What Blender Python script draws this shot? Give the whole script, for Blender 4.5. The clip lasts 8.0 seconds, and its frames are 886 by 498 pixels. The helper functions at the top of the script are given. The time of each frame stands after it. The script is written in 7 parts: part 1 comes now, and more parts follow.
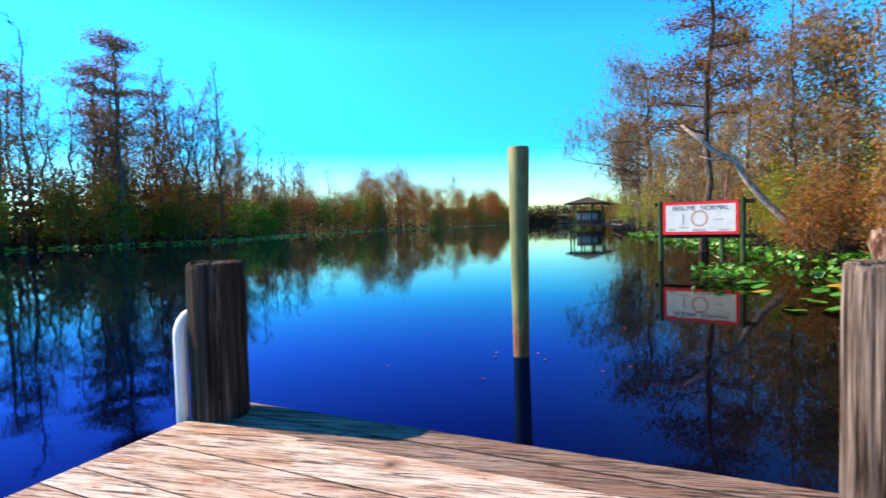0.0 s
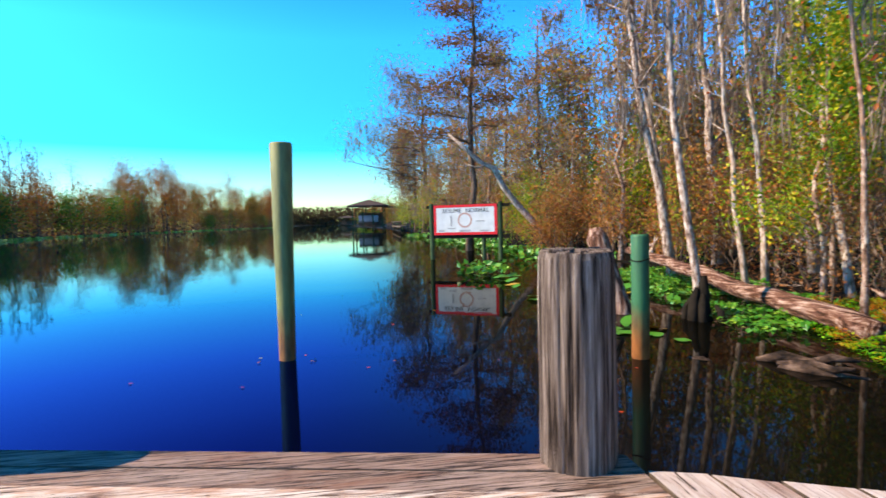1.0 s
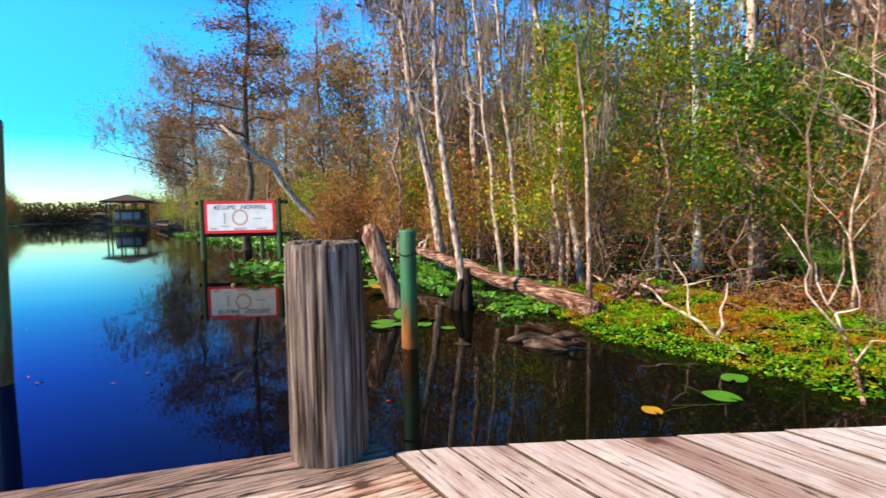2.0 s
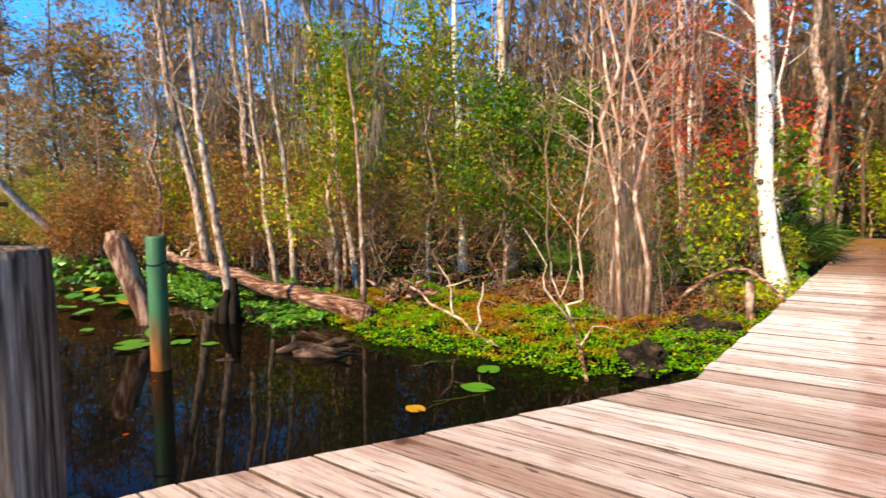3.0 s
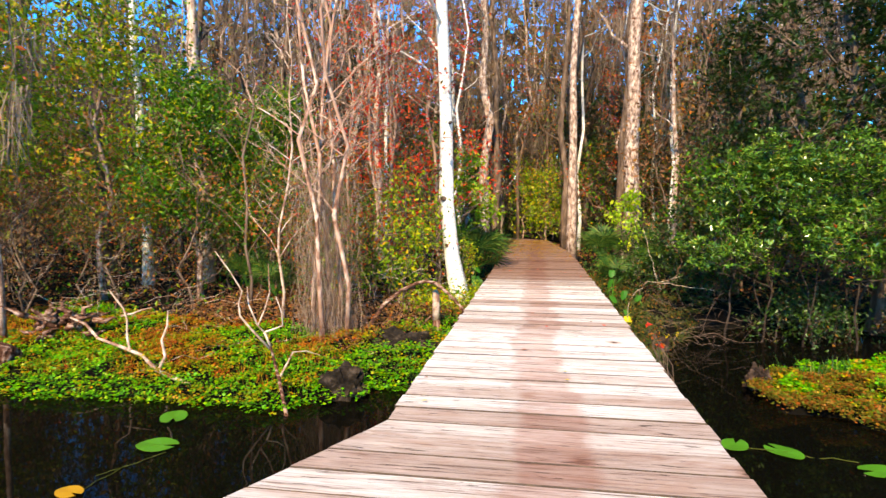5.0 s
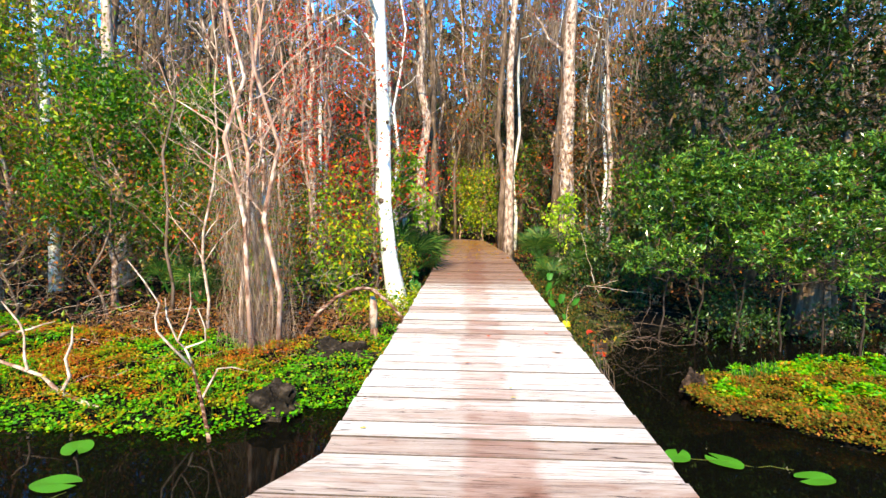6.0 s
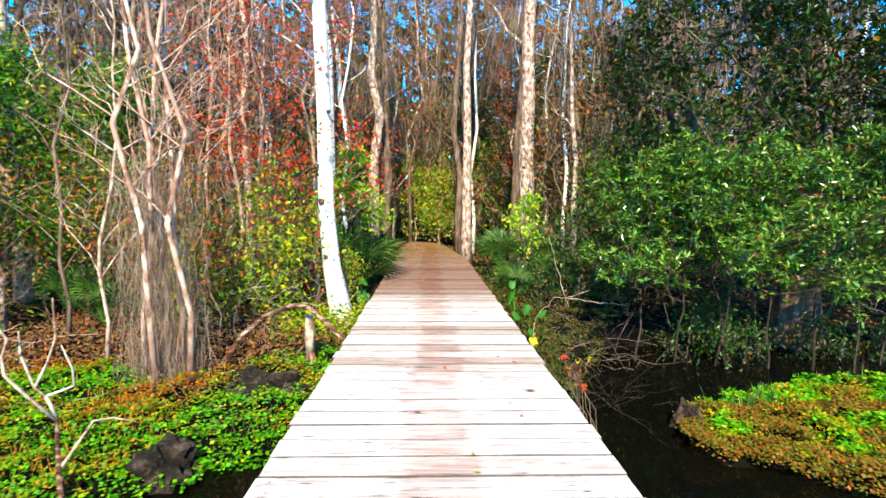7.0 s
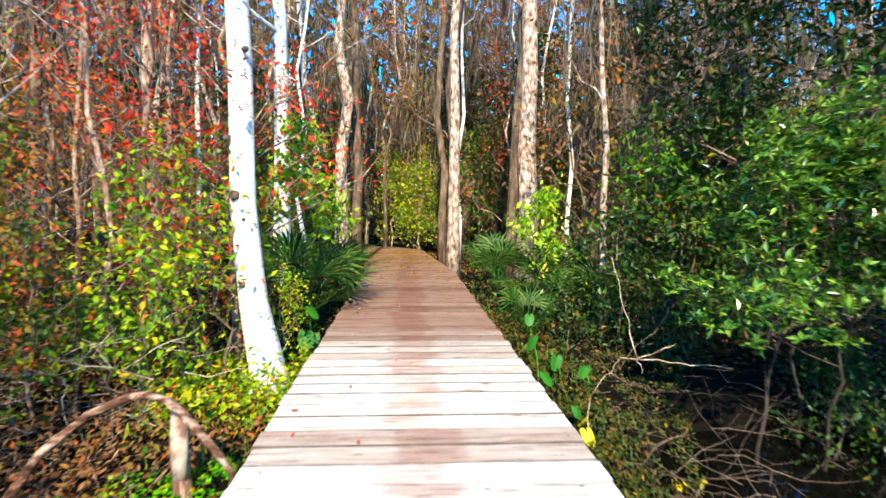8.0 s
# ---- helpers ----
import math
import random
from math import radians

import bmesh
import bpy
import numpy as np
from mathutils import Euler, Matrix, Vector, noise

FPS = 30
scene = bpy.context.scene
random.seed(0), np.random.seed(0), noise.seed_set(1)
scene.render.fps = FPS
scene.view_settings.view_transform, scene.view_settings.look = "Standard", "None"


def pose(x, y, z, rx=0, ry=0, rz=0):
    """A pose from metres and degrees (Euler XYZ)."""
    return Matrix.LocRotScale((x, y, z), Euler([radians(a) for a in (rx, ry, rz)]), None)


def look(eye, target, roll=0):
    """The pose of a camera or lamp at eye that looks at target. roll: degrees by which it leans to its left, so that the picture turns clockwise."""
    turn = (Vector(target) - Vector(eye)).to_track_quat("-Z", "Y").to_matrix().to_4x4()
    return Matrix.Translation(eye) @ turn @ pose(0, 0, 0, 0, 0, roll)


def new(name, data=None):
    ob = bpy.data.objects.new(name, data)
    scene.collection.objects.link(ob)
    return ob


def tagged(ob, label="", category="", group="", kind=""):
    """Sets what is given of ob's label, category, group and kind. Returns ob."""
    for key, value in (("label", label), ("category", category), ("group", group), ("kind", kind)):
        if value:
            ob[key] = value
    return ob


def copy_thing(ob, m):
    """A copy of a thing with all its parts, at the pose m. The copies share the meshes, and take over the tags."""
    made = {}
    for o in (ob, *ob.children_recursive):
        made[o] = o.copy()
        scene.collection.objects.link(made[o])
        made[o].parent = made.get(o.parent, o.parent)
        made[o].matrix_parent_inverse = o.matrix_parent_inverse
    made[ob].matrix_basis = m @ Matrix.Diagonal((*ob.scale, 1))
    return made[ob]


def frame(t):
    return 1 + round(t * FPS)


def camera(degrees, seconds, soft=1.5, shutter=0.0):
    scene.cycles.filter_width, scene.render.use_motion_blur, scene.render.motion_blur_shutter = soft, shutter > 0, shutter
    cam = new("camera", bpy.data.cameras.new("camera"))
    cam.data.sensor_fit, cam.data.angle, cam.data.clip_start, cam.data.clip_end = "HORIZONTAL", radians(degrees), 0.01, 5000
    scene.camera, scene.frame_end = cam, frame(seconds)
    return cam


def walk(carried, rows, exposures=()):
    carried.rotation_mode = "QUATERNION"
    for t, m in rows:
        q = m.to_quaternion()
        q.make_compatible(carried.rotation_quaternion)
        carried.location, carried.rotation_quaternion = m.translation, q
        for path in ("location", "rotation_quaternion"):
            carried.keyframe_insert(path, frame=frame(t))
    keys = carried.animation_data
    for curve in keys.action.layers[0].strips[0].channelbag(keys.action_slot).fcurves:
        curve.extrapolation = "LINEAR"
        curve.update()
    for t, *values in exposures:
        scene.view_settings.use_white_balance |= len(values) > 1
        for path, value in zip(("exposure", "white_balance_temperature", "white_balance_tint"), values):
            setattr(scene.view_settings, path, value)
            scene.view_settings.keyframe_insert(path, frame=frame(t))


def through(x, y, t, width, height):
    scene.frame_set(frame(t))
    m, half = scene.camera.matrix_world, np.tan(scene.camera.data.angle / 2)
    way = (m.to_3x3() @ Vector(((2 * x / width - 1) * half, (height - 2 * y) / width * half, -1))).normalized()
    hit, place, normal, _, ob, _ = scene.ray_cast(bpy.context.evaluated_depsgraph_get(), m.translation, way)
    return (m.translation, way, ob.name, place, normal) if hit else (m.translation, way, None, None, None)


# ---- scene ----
cam = camera(76.4, 8.0, soft=1.5, shutter=0.2)
PATH = [
    (0, (-0.014, 2.22, 0.893), (-1.955, 1.746, 0.806), -1.6),
    (0.5, (-0.06, 2.309, 0.869), (-2.057, 2.227, 0.774), -1.5),
    (1, (-0.075, 2.398, 0.856), (-2.053, 2.677, 0.756), -1.5),
    (1.5, (-0.056, 2.469, 0.848), (-1.941, 3.128, 0.737), -1.6),
    (2.8, (-0.055, 2.649, 0.804), (-1.424, 4.102, 0.685), -0.8),
    (3, (-0.046, 2.694, 0.806), (-1.289, 4.257, 0.692), -1.0),
    (3.5, (-0.039, 2.776, 0.85), (-0.982, 4.535, 0.723), -0.8),
    (4, (-0.037, 2.848, 0.915), (-0.704, 4.728, 0.777), -0.5),
    (4.5, (-0.063, 2.877, 1.002), (-0.574, 4.805, 0.855), -0.2),
    (5, (-0.058, 2.913, 1.047), (-0.381, 4.881, 0.903), -0.0),
    (6.3, (-0.124, 3.297, 1.119), (-0.199, 5.29, 0.97), 0.3),
    (6.5, (-0.123, 3.452, 1.12), (-0.185, 5.446, 0.975), 0.1),
    (7, (-0.07, 4.038, 1.121), (-0.017, 6.032, 0.974), 0.3),
    (7.5, (-0.101, 4.981, 1.086), (0.006, 6.973, 0.937), 0.5),
    (8, (-0.077, 6.582, 1.101), (0.055, 8.572, 0.958), 0.6),
]
walk(cam, [(t, look(eye, to, lean)) for t, eye, to, lean in PATH],
     exposures=[(0.0, 0.92, 7900, 9), (1.7, 0.92, 7900, 9), (2.8, 0.95, 9900, 12), (5.2, 0.95, 8500, 8), (6.3, 1.28, 7450, -2), (8.0, 1.28, 7100, -4)])

# ---- light ----
SUN = Vector((-0.07, -1.0, 0.78)).normalized()
world = bpy.data.worlds.new("sky")
scene.world = world
world.use_nodes = True
wn = world.node_tree
for n in list(wn.nodes):
    wn.nodes.remove(n)
w_sky = wn.nodes.new("ShaderNodeTexSky")
w_sky.sky_type = "NISHITA"
w_sky.sun_disc = False
w_sky.sun_elevation = math.asin(SUN.z)
w_sky.sun_rotation = math.atan2(SUN.x, SUN.y)
w_sky.air_density, w_sky.dust_density, w_sky.ozone_density = 1.0, 0.1, 2.6
w_hsv = wn.nodes.new("ShaderNodeHueSaturation")
w_hsv.inputs["Saturation"].default_value = 1.6
w_hsv.inputs["Hue"].default_value = 0.502
w_bg = wn.nodes.new("ShaderNodeBackground")
w_bg.inputs["Strength"].default_value = 0.112
w_out = wn.nodes.new("ShaderNodeOutputWorld")
w_gam = wn.nodes.new("ShaderNodeGamma")
w_gam.inputs["Gamma"].default_value = 1.5
wn.links.new(w_sky.outputs[0], w_gam.inputs["Color"])
wn.links.new(w_gam.outputs[0], w_hsv.inputs["Color"])
# a clear sky: paler low down; overhead, unseen, warmed to neutralise the shadows
w_dir = wn.nodes.new("ShaderNodeTexCoord")
w_sep = wn.nodes.new("ShaderNodeSeparateXYZ")
w_ramp = wn.nodes.new("ShaderNodeValToRGB")
for pos, col in ((0.0, (0.34, 0.45, 0.54, 1)), (0.06, (0.36, 0.48, 0.58, 1)), (0.16, (0.55, 0.72, 0.80, 1)), (0.30, (0.9, 1.15, 1.3, 1)), (0.40, (0.88, 0.98, 1.20, 1)), (0.52, (1.15, 0.98, 0.95, 1)), (0.9, (1.15, 0.80, 0.56, 1))):
    if pos in (0.0, 0.9):
        el = w_ramp.color_ramp.elements[0 if pos == 0.0 else -1]
        el.position = pos
    else:
        el = w_ramp.color_ramp.elements.new(pos)
    el.color = col
w_mul = wn.nodes.new("ShaderNodeMix")
w_mul.data_type, w_mul.blend_type = "RGBA", "MULTIPLY"
w_mul.inputs[0].default_value = 1.0
wn.links.new(w_dir.outputs["Generated"], w_sep.inputs[0])
wn.links.new(w_sep.outputs["Z"], w_ramp.inputs["Fac"])
wn.links.new(w_hsv.outputs[0], w_mul.inputs[6])
wn.links.new(w_ramp.outputs["Color"], w_mul.inputs[7])
wn.links.new(w_mul.outputs[2], w_bg.inputs["Color"])
wn.links.new(w_bg.outputs[0], w_out.inputs["Surface"])

sun_data = bpy.data.lights.new("sun", "SUN")
sun_data.energy, sun_data.angle, sun_data.color = 5.0, radians(0.6), (1.0, 0.89, 0.69)
sun = new("sun", sun_data)
sun.matrix_world = look((0, 0, 0), -SUN)
sun.location = (-30, -95, 80)


# ---- materials ----
def material(name):
    m = bpy.data.materials.new(name)
    m.use_nodes = True
    nt = m.node_tree
    return m, nt, nt.nodes["Principled BSDF"]


def ramp(nt, fac, stops):
    """A colour ramp over fac; stops are (position, (r, g, b))."""
    r = nt.nodes.new("ShaderNodeValToRGB")
    els = r.color_ramp.elements
    while len(els) < len(stops):
        els.new(0.5)
    for e, (p, c) in zip(els, stops):
        e.position, e.color = p, (*c, 1)
    nt.links.new(fac, r.inputs["Fac"])
    return r.outputs["Color"]


def coords(nt, scale=(1, 1, 1), kind="Object"):
    c = nt.nodes.new("ShaderNodeTexCoord")
    m = nt.nodes.new("ShaderNodeMapping")
    m.inputs["Scale"].default_value = scale
    nt.links.new(c.outputs[kind], m.inputs["Vector"])
    return m.outputs["Vector"]


def grain(nt, vec, scale, detail=4.0, rough=0.6, distort=0.0):
    n = nt.nodes.new("ShaderNodeTexNoise")
    n.inputs["Scale"].default_value = scale
    n.inputs["Detail"].default_value = detail
    n.inputs["Roughness"].default_value = rough
    n.inputs["Distortion"].default_value = distort
    nt.links.new(vec, n.inputs["Vector"])
    return n.outputs["Fac"]


def mixed(nt, a, b, fac, how="MIX"):
    m = nt.nodes.new("ShaderNodeMix")
    m.data_type, m.blend_type = "RGBA", how
    for value, slot in ((fac, m.inputs[0]), (a, m.inputs[6]), (b, m.inputs[7])):
        if isinstance(value, (int, float)):
            slot.default_value = value
        elif isinstance(value, tuple):
            slot.default_value = (*value, 1)
        else:
            nt.links.new(value, slot)
    return m.outputs[2]


def relief(nt, bsdf, height, strength=0.4, distance=0.01):
    b = nt.nodes.new("ShaderNodeBump")
    b.inputs["Strength"].default_value = strength
    b.inputs["Distance"].default_value = distance
    nt.links.new(height, b.inputs["Height"])
    nt.links.new(b.outputs["Normal"], bsdf.inputs["Normal"])


def rough_material(name, stops, scale=8.0, stretch=(1, 1, 1), rough=0.85, bump=0.5, depth=0.01, second=None):
    """Two scales of noise: fine grain through the ramp, large stains mixed over it."""
    m, nt, b = material(name)
    v = coords(nt, stretch)
    fine = grain(nt, v, scale, 6.0, 0.65)
    col = ramp(nt, fine, stops)
    if second:
        big = grain(nt, v, scale * 0.17, 3.0)
        mask = ramp(nt, big, [(0.42, (0, 0, 0)), (0.62, (1, 1, 1))])
        col = mixed(nt, col, second, mask)
    nt.links.new(col, b.inputs["Base Color"])
    b.inputs["Roughness"].default_value = rough
    b.inputs["Specular IOR Level"].default_value = 0.1
    relief(nt, b, fine, bump, depth)
    return m


def leaf_material(name, stops, rough=0.5, through=0.35, sheen=0.3):
    """Leaves: each one takes its own colour; some light passes through."""
    m, nt, b = material(name)
    g = nt.nodes.new("ShaderNodeNewGeometry")
    col = ramp(nt, g.outputs["Random Per Island"], stops)
    nt.links.new(col, b.inputs["Base Color"])
    b.inputs["Roughness"].default_value = rough
    b.inputs["Specular IOR Level"].default_value = sheen
    t = nt.nodes.new("ShaderNodeBsdfTranslucent")
    nt.links.new(col, t.inputs["Color"])
    x = nt.nodes.new("ShaderNodeMixShader")
    x.inputs[0].default_value = through
    nt.links.new(b.outputs[0], x.inputs[1])
    nt.links.new(t.outputs[0], x.inputs[2])
    nt.links.new(x.outputs[0], nt.nodes["Material Output"].inputs["Surface"])
    return m


def plank_material(name, pale, dark, worn, along, tired=0.9, rust=0.35, deep=0.0):
    """Weathered boards: streaks along the grain, grey bleaching, a trodden brown strip along the middle."""
    m, nt, b = material(name)
    info = nt.nodes.new("ShaderNodeObjectInfo")
    geo = nt.nodes.new("ShaderNodeNewGeometry")
    add = nt.nodes.new("ShaderNodeVectorMath")
    add.operation = "MULTIPLY_ADD"
    add.inputs[1].default_value = (1, 1, 1)
    rnd = nt.nodes.new("ShaderNodeCombineXYZ")
    mul = nt.nodes.new("ShaderNodeMath")
    mul.operation, mul.inputs[1].default_value = "MULTIPLY", 37.0
    nt.links.new(info.outputs["Random"], mul.inputs[0])
    for k in range(3):
        nt.links.new(mul.outputs[0], rnd.inputs[k])
    nt.links.new(geo.outputs["Position"], add.inputs[0])
    nt.links.new(rnd.outputs[0], add.inputs[2])
    mp = nt.nodes.new("ShaderNodeMapping")
    mp.inputs["Scale"].default_value = along
    nt.links.new(add.outputs[0], mp.inputs["Vector"])
    streak = grain(nt, mp.outputs["Vector"], 5.0, 10.0, 0.72, 0.4)
    mp2 = nt.nodes.new("ShaderNodeMapping")
    mp2.inputs["Scale"].default_value = tuple(7 * a if a < 1 else 2.2 * a for a in along)
    nt.links.new(add.outputs[0], mp2.inputs["Vector"])
    split = grain(nt, mp2.outputs["Vector"], 1.6, 3.0, 0.5, 0.6)
    mp5 = nt.nodes.new("ShaderNodeMapping")
    mp5.inputs["Scale"].default_value = tuple(0.45 if a < 1 else 2.6 for a in along)
    nt.links.new(add.outputs[0], mp5.inputs["Vector"])
    blot = grain(nt, mp5.outputs["Vector"], 2.2, 8.0, 0.7, 0.5)
    col = ramp(nt, streak, [(0.31 + deep, tuple(0.4 * d for d in dark)), (0.365 + deep, dark), (0.44 + deep, tuple(0.70 * p + 0.30 * d for p, d in zip(pale, dark))), (0.535 + deep, pale)])
    stain = ramp(nt, blot, [(0.50, (0, 0, 0)), (0.64, (0.75, 0.75, 0.75))])
    col = mixed(nt, col, mixed(nt, col, worn, 1.0, "MULTIPLY"), stain)
    col = mixed(nt, col, tuple(0.3 * d for d in dark), ramp(nt, split, [(0.30, (1, 1, 1)), (0.35, (0, 0, 0))]))
    # ragged rusty and bleached patches drawn out along the grain
    mp4 = nt.nodes.new("ShaderNodeMapping")
    mp4.inputs["Scale"].default_value = tuple(2.2 if a < 1 else 9.0 for a in along)
    nt.links.new(add.outputs[0], mp4.inputs["Vector"])
    rag = grain(nt, mp4.outputs["Vector"], 1.0, 9.0, 0.75, 0.8)
    col = mixed(nt, col, mixed(nt, col, (0.72, 0.45, 0.32), 1.0, "MULTIPLY"), ramp(nt, rag, [(0.50, (0, 0, 0)), (0.60, (rust, rust, rust))]))
    col = mixed(nt, col, mixed(nt, col, (1.25, 1.25, 1.25), 1.0, "MULTIPLY"), ramp(nt, rag, [(0.36, (1, 1, 1)), (0.43, (0, 0, 0))]))
    # the trodden strip
    sep = nt.nodes.new("ShaderNodeSeparateXYZ")
    nt.links.new(geo.outputs["Position"], sep.inputs[0])
    strip = nt.nodes.new("ShaderNodeMapRange")
    strip.interpolation_type = "SMOOTHSTEP"
    dist = nt.nodes.new("ShaderNodeMath")
    dist.operation, dist.inputs[1].default_value = "SUBTRACT", -0.02
    wander = nt.nodes.new("ShaderNodeMath")
    wander.operation, wander.inputs[1].default_value = "MULTIPLY_ADD", 0.16
    wander.inputs[2].default_value = -0.08
    nt.links.new(grain(nt, geo.outputs["Position"], 2.0, 5.0, 0.7), wander.inputs[0])
    moved = nt.nodes.new("ShaderNodeMath")
    moved.operation = "ADD"
    nt.links.new(sep.outputs["X"], moved.inputs[0])
    shift = nt.nodes.new("ShaderNodeMath")
    shift.operation, shift.inputs[1].default_value, shift.inputs[2].default_value = "MULTIPLY_ADD", 0.13, -0.065
    nt.links.new(info.outputs["Random"], shift.inputs[0])
    both = nt.nodes.new("ShaderNodeMath")
    both.operation = "ADD"
    nt.links.new(shift.outputs[0], both.inputs[0])
    nt.links.new(wander.outputs[0], both.inputs[1])
    nt.links.new(both.outputs[0], moved.inputs[1])
    nt.links.new(moved.outputs[0], dist.inputs[0])
    ab = nt.nodes.new("ShaderNodeMath")
    ab.operation = "ABSOLUTE"
    nt.links.new(dist.outputs[0], ab.inputs[0])
    nt.links.new(ab.outputs[0], strip.inputs["Value"])
    strip.inputs["From Min"].default_value, strip.inputs["From Max"].default_value = 0.20, 0.13
    strip.inputs["To Min"].default_value, strip.inputs["To Max"].default_value = 0.0, 0.68
    fade = nt.nodes.new("ShaderNodeMath")
    fade.operation = "MULTIPLY"
    mp3 = nt.nodes.new("ShaderNodeMapping")
    mp3.inputs["Scale"].default_value = (2.0, 11.0, 1.0)
    nt.links.new(add.outputs[0], mp3.inputs["Vector"])
    patch = ramp(nt, grain(nt, mp3.outputs["Vector"], 1.0, 8.0, 0.75), [(0.38, (0.4, 0.4, 0.4)), (0.52, (1, 1, 1))])
    nt.links.new(strip.outputs["Result"], fade.inputs[0])
    nt.links.new(patch, fade.inputs[1])
    col = mixed(nt, col, mixed(nt, col, (0.70, 0.46, 0.40), 1.0, "MULTIPLY"), fade.outputs[0])
    # far boards: canopy shade painted into the colour along with brown leaf litter
    canopy_shade = nt.nodes.new("ShaderNodeMapRange")
    canopy_shade.interpolation_type = "SMOOTHSTEP"
    nt.links.new(sep.outputs["Y"], canopy_shade.inputs["Value"])
    canopy_shade.inputs["From Min"].default_value, canopy_shade.inputs["From Max"].default_value = 10.3, 11.9
    canopy_shade.inputs["To Max"].default_value = 0.86
    col = mixed(nt, col, mixed(nt, col, (0.32, 0.145, 0.088), 1.0, "MULTIPLY"), canopy_shade.outputs["Result"])
    # less bleached towards the dock
    fresh = nt.nodes.new("ShaderNodeMapRange")
    fresh.interpolation_type = "SMOOTHSTEP"
    nt.links.new(sep.outputs["Y"], fresh.inputs["Value"])
    fresh.inputs["From Min"].default_value, fresh.inputs["From Max"].default_value = 6.2, 3.6
    fresh.inputs["To Max"].default_value = tired
    col = mixed(nt, col, mixed(nt, col, (0.60, 0.45, 0.39), 1.0, "MULTIPLY"), fresh.outputs["Result"])
    # board to board
    tone = ramp(nt, info.outputs["Random"], [(0.0, (0.66, 0.53, 0.48)), (0.14, (0.82, 0.73, 0.69)), (0.3, (0.96, 0.93, 0.92)), (1.0, (1.12, 1.12, 1.13))])
    col = mixed(nt, col, tone, 1.0, "MULTIPLY")
    # knots
    vo = nt.nodes.new("ShaderNodeTexVoronoi")
    vo.inputs["Scale"].default_value = 2.1
    nt.links.new(add.outputs[0], vo.inputs["Vector"])
    knot = ramp(nt, vo.outputs["Distance"], [(0.04, (1, 1, 1)), (0.075, (0, 0, 0))])
    halo = ramp(nt, vo.outputs["Distance"], [(0.07, (0.7, 0.7, 0.7)), (0.16, (0, 0, 0))])
    col = mixed(nt, col, mixed(nt, col, (0.62, 0.40, 0.30), 1.0, "MULTIPLY"), halo)
    col = mixed(nt, col, (0.07, 0.035, 0.025), knot)
    nt.links.new(col, b.inputs["Base Color"])
    b.inputs["Roughness"].default_value = 0.8
    b.inputs["Specular IOR Level"].default_value = 0.25
    relief(nt, b, streak, 0.6, 0.005)
    return m


def water_material():
    m, nt, b = material("dark_river_water")
    # pool (high Y) black; river body painted blue to deepen the sky's reflection
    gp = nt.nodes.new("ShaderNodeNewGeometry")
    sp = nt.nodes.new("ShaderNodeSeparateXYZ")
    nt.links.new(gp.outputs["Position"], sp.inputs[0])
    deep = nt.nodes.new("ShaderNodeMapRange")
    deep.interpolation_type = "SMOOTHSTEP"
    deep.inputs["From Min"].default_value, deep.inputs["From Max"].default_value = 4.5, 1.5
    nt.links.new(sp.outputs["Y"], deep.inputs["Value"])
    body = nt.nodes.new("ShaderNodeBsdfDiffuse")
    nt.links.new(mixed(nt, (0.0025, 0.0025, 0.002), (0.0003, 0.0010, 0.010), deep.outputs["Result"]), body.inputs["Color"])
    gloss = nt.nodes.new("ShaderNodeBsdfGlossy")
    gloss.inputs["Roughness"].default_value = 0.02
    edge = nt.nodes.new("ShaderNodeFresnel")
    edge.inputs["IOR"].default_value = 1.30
    # mirrored sky's blue painted into the gloss colour, paler at grazing angles
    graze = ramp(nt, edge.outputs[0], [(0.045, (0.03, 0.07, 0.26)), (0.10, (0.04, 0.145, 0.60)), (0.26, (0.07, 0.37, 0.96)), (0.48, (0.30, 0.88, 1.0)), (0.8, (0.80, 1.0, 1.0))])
    # in the pool, reflections are dimmed through the gloss colour
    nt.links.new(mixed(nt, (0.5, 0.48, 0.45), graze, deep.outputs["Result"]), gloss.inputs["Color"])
    both = nt.nodes.new("ShaderNodeMixShader")
    nt.links.new(edge.outputs[0], both.inputs[0])
    nt.links.new(body.outputs[0], both.inputs[1])
    nt.links.new(gloss.outputs[0], both.inputs[2])
    nt.links.new(both.outputs[0], nt.nodes["Material Output"].inputs["Surface"])
    v = coords(nt, (1.0, 1.0, 1.0))
    a = grain(nt, v, 0.9, 3.0, 0.5)
    c = grain(nt, v, 7.0, 2.0, 0.5)
    s = nt.nodes.new("ShaderNodeMath")
    s.operation, s.inputs[1].default_value = "MULTIPLY_ADD", 0.10
    nt.links.new(c, s.inputs[0])
    nt.links.new(a, s.inputs[2])
    relief(nt, gloss, s.outputs[0], 0.06, 0.04)
    nt.nodes.remove(b)
    return m


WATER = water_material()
# dark peat, blackened further: shade under the bushes is put into its colour
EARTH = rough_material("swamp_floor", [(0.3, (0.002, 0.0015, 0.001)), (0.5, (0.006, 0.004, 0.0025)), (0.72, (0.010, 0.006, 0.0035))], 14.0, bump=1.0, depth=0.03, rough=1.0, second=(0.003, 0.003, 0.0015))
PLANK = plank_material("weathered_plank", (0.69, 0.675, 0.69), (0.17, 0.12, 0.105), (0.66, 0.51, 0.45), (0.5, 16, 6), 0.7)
DOCK_PLANK = plank_material("worn_dock_plank", (0.74, 0.66, 0.61), (0.08, 0.042, 0.03), (0.66, 0.36, 0.22), (16, 0.7, 6), 0.25, 0.8, 0.04)
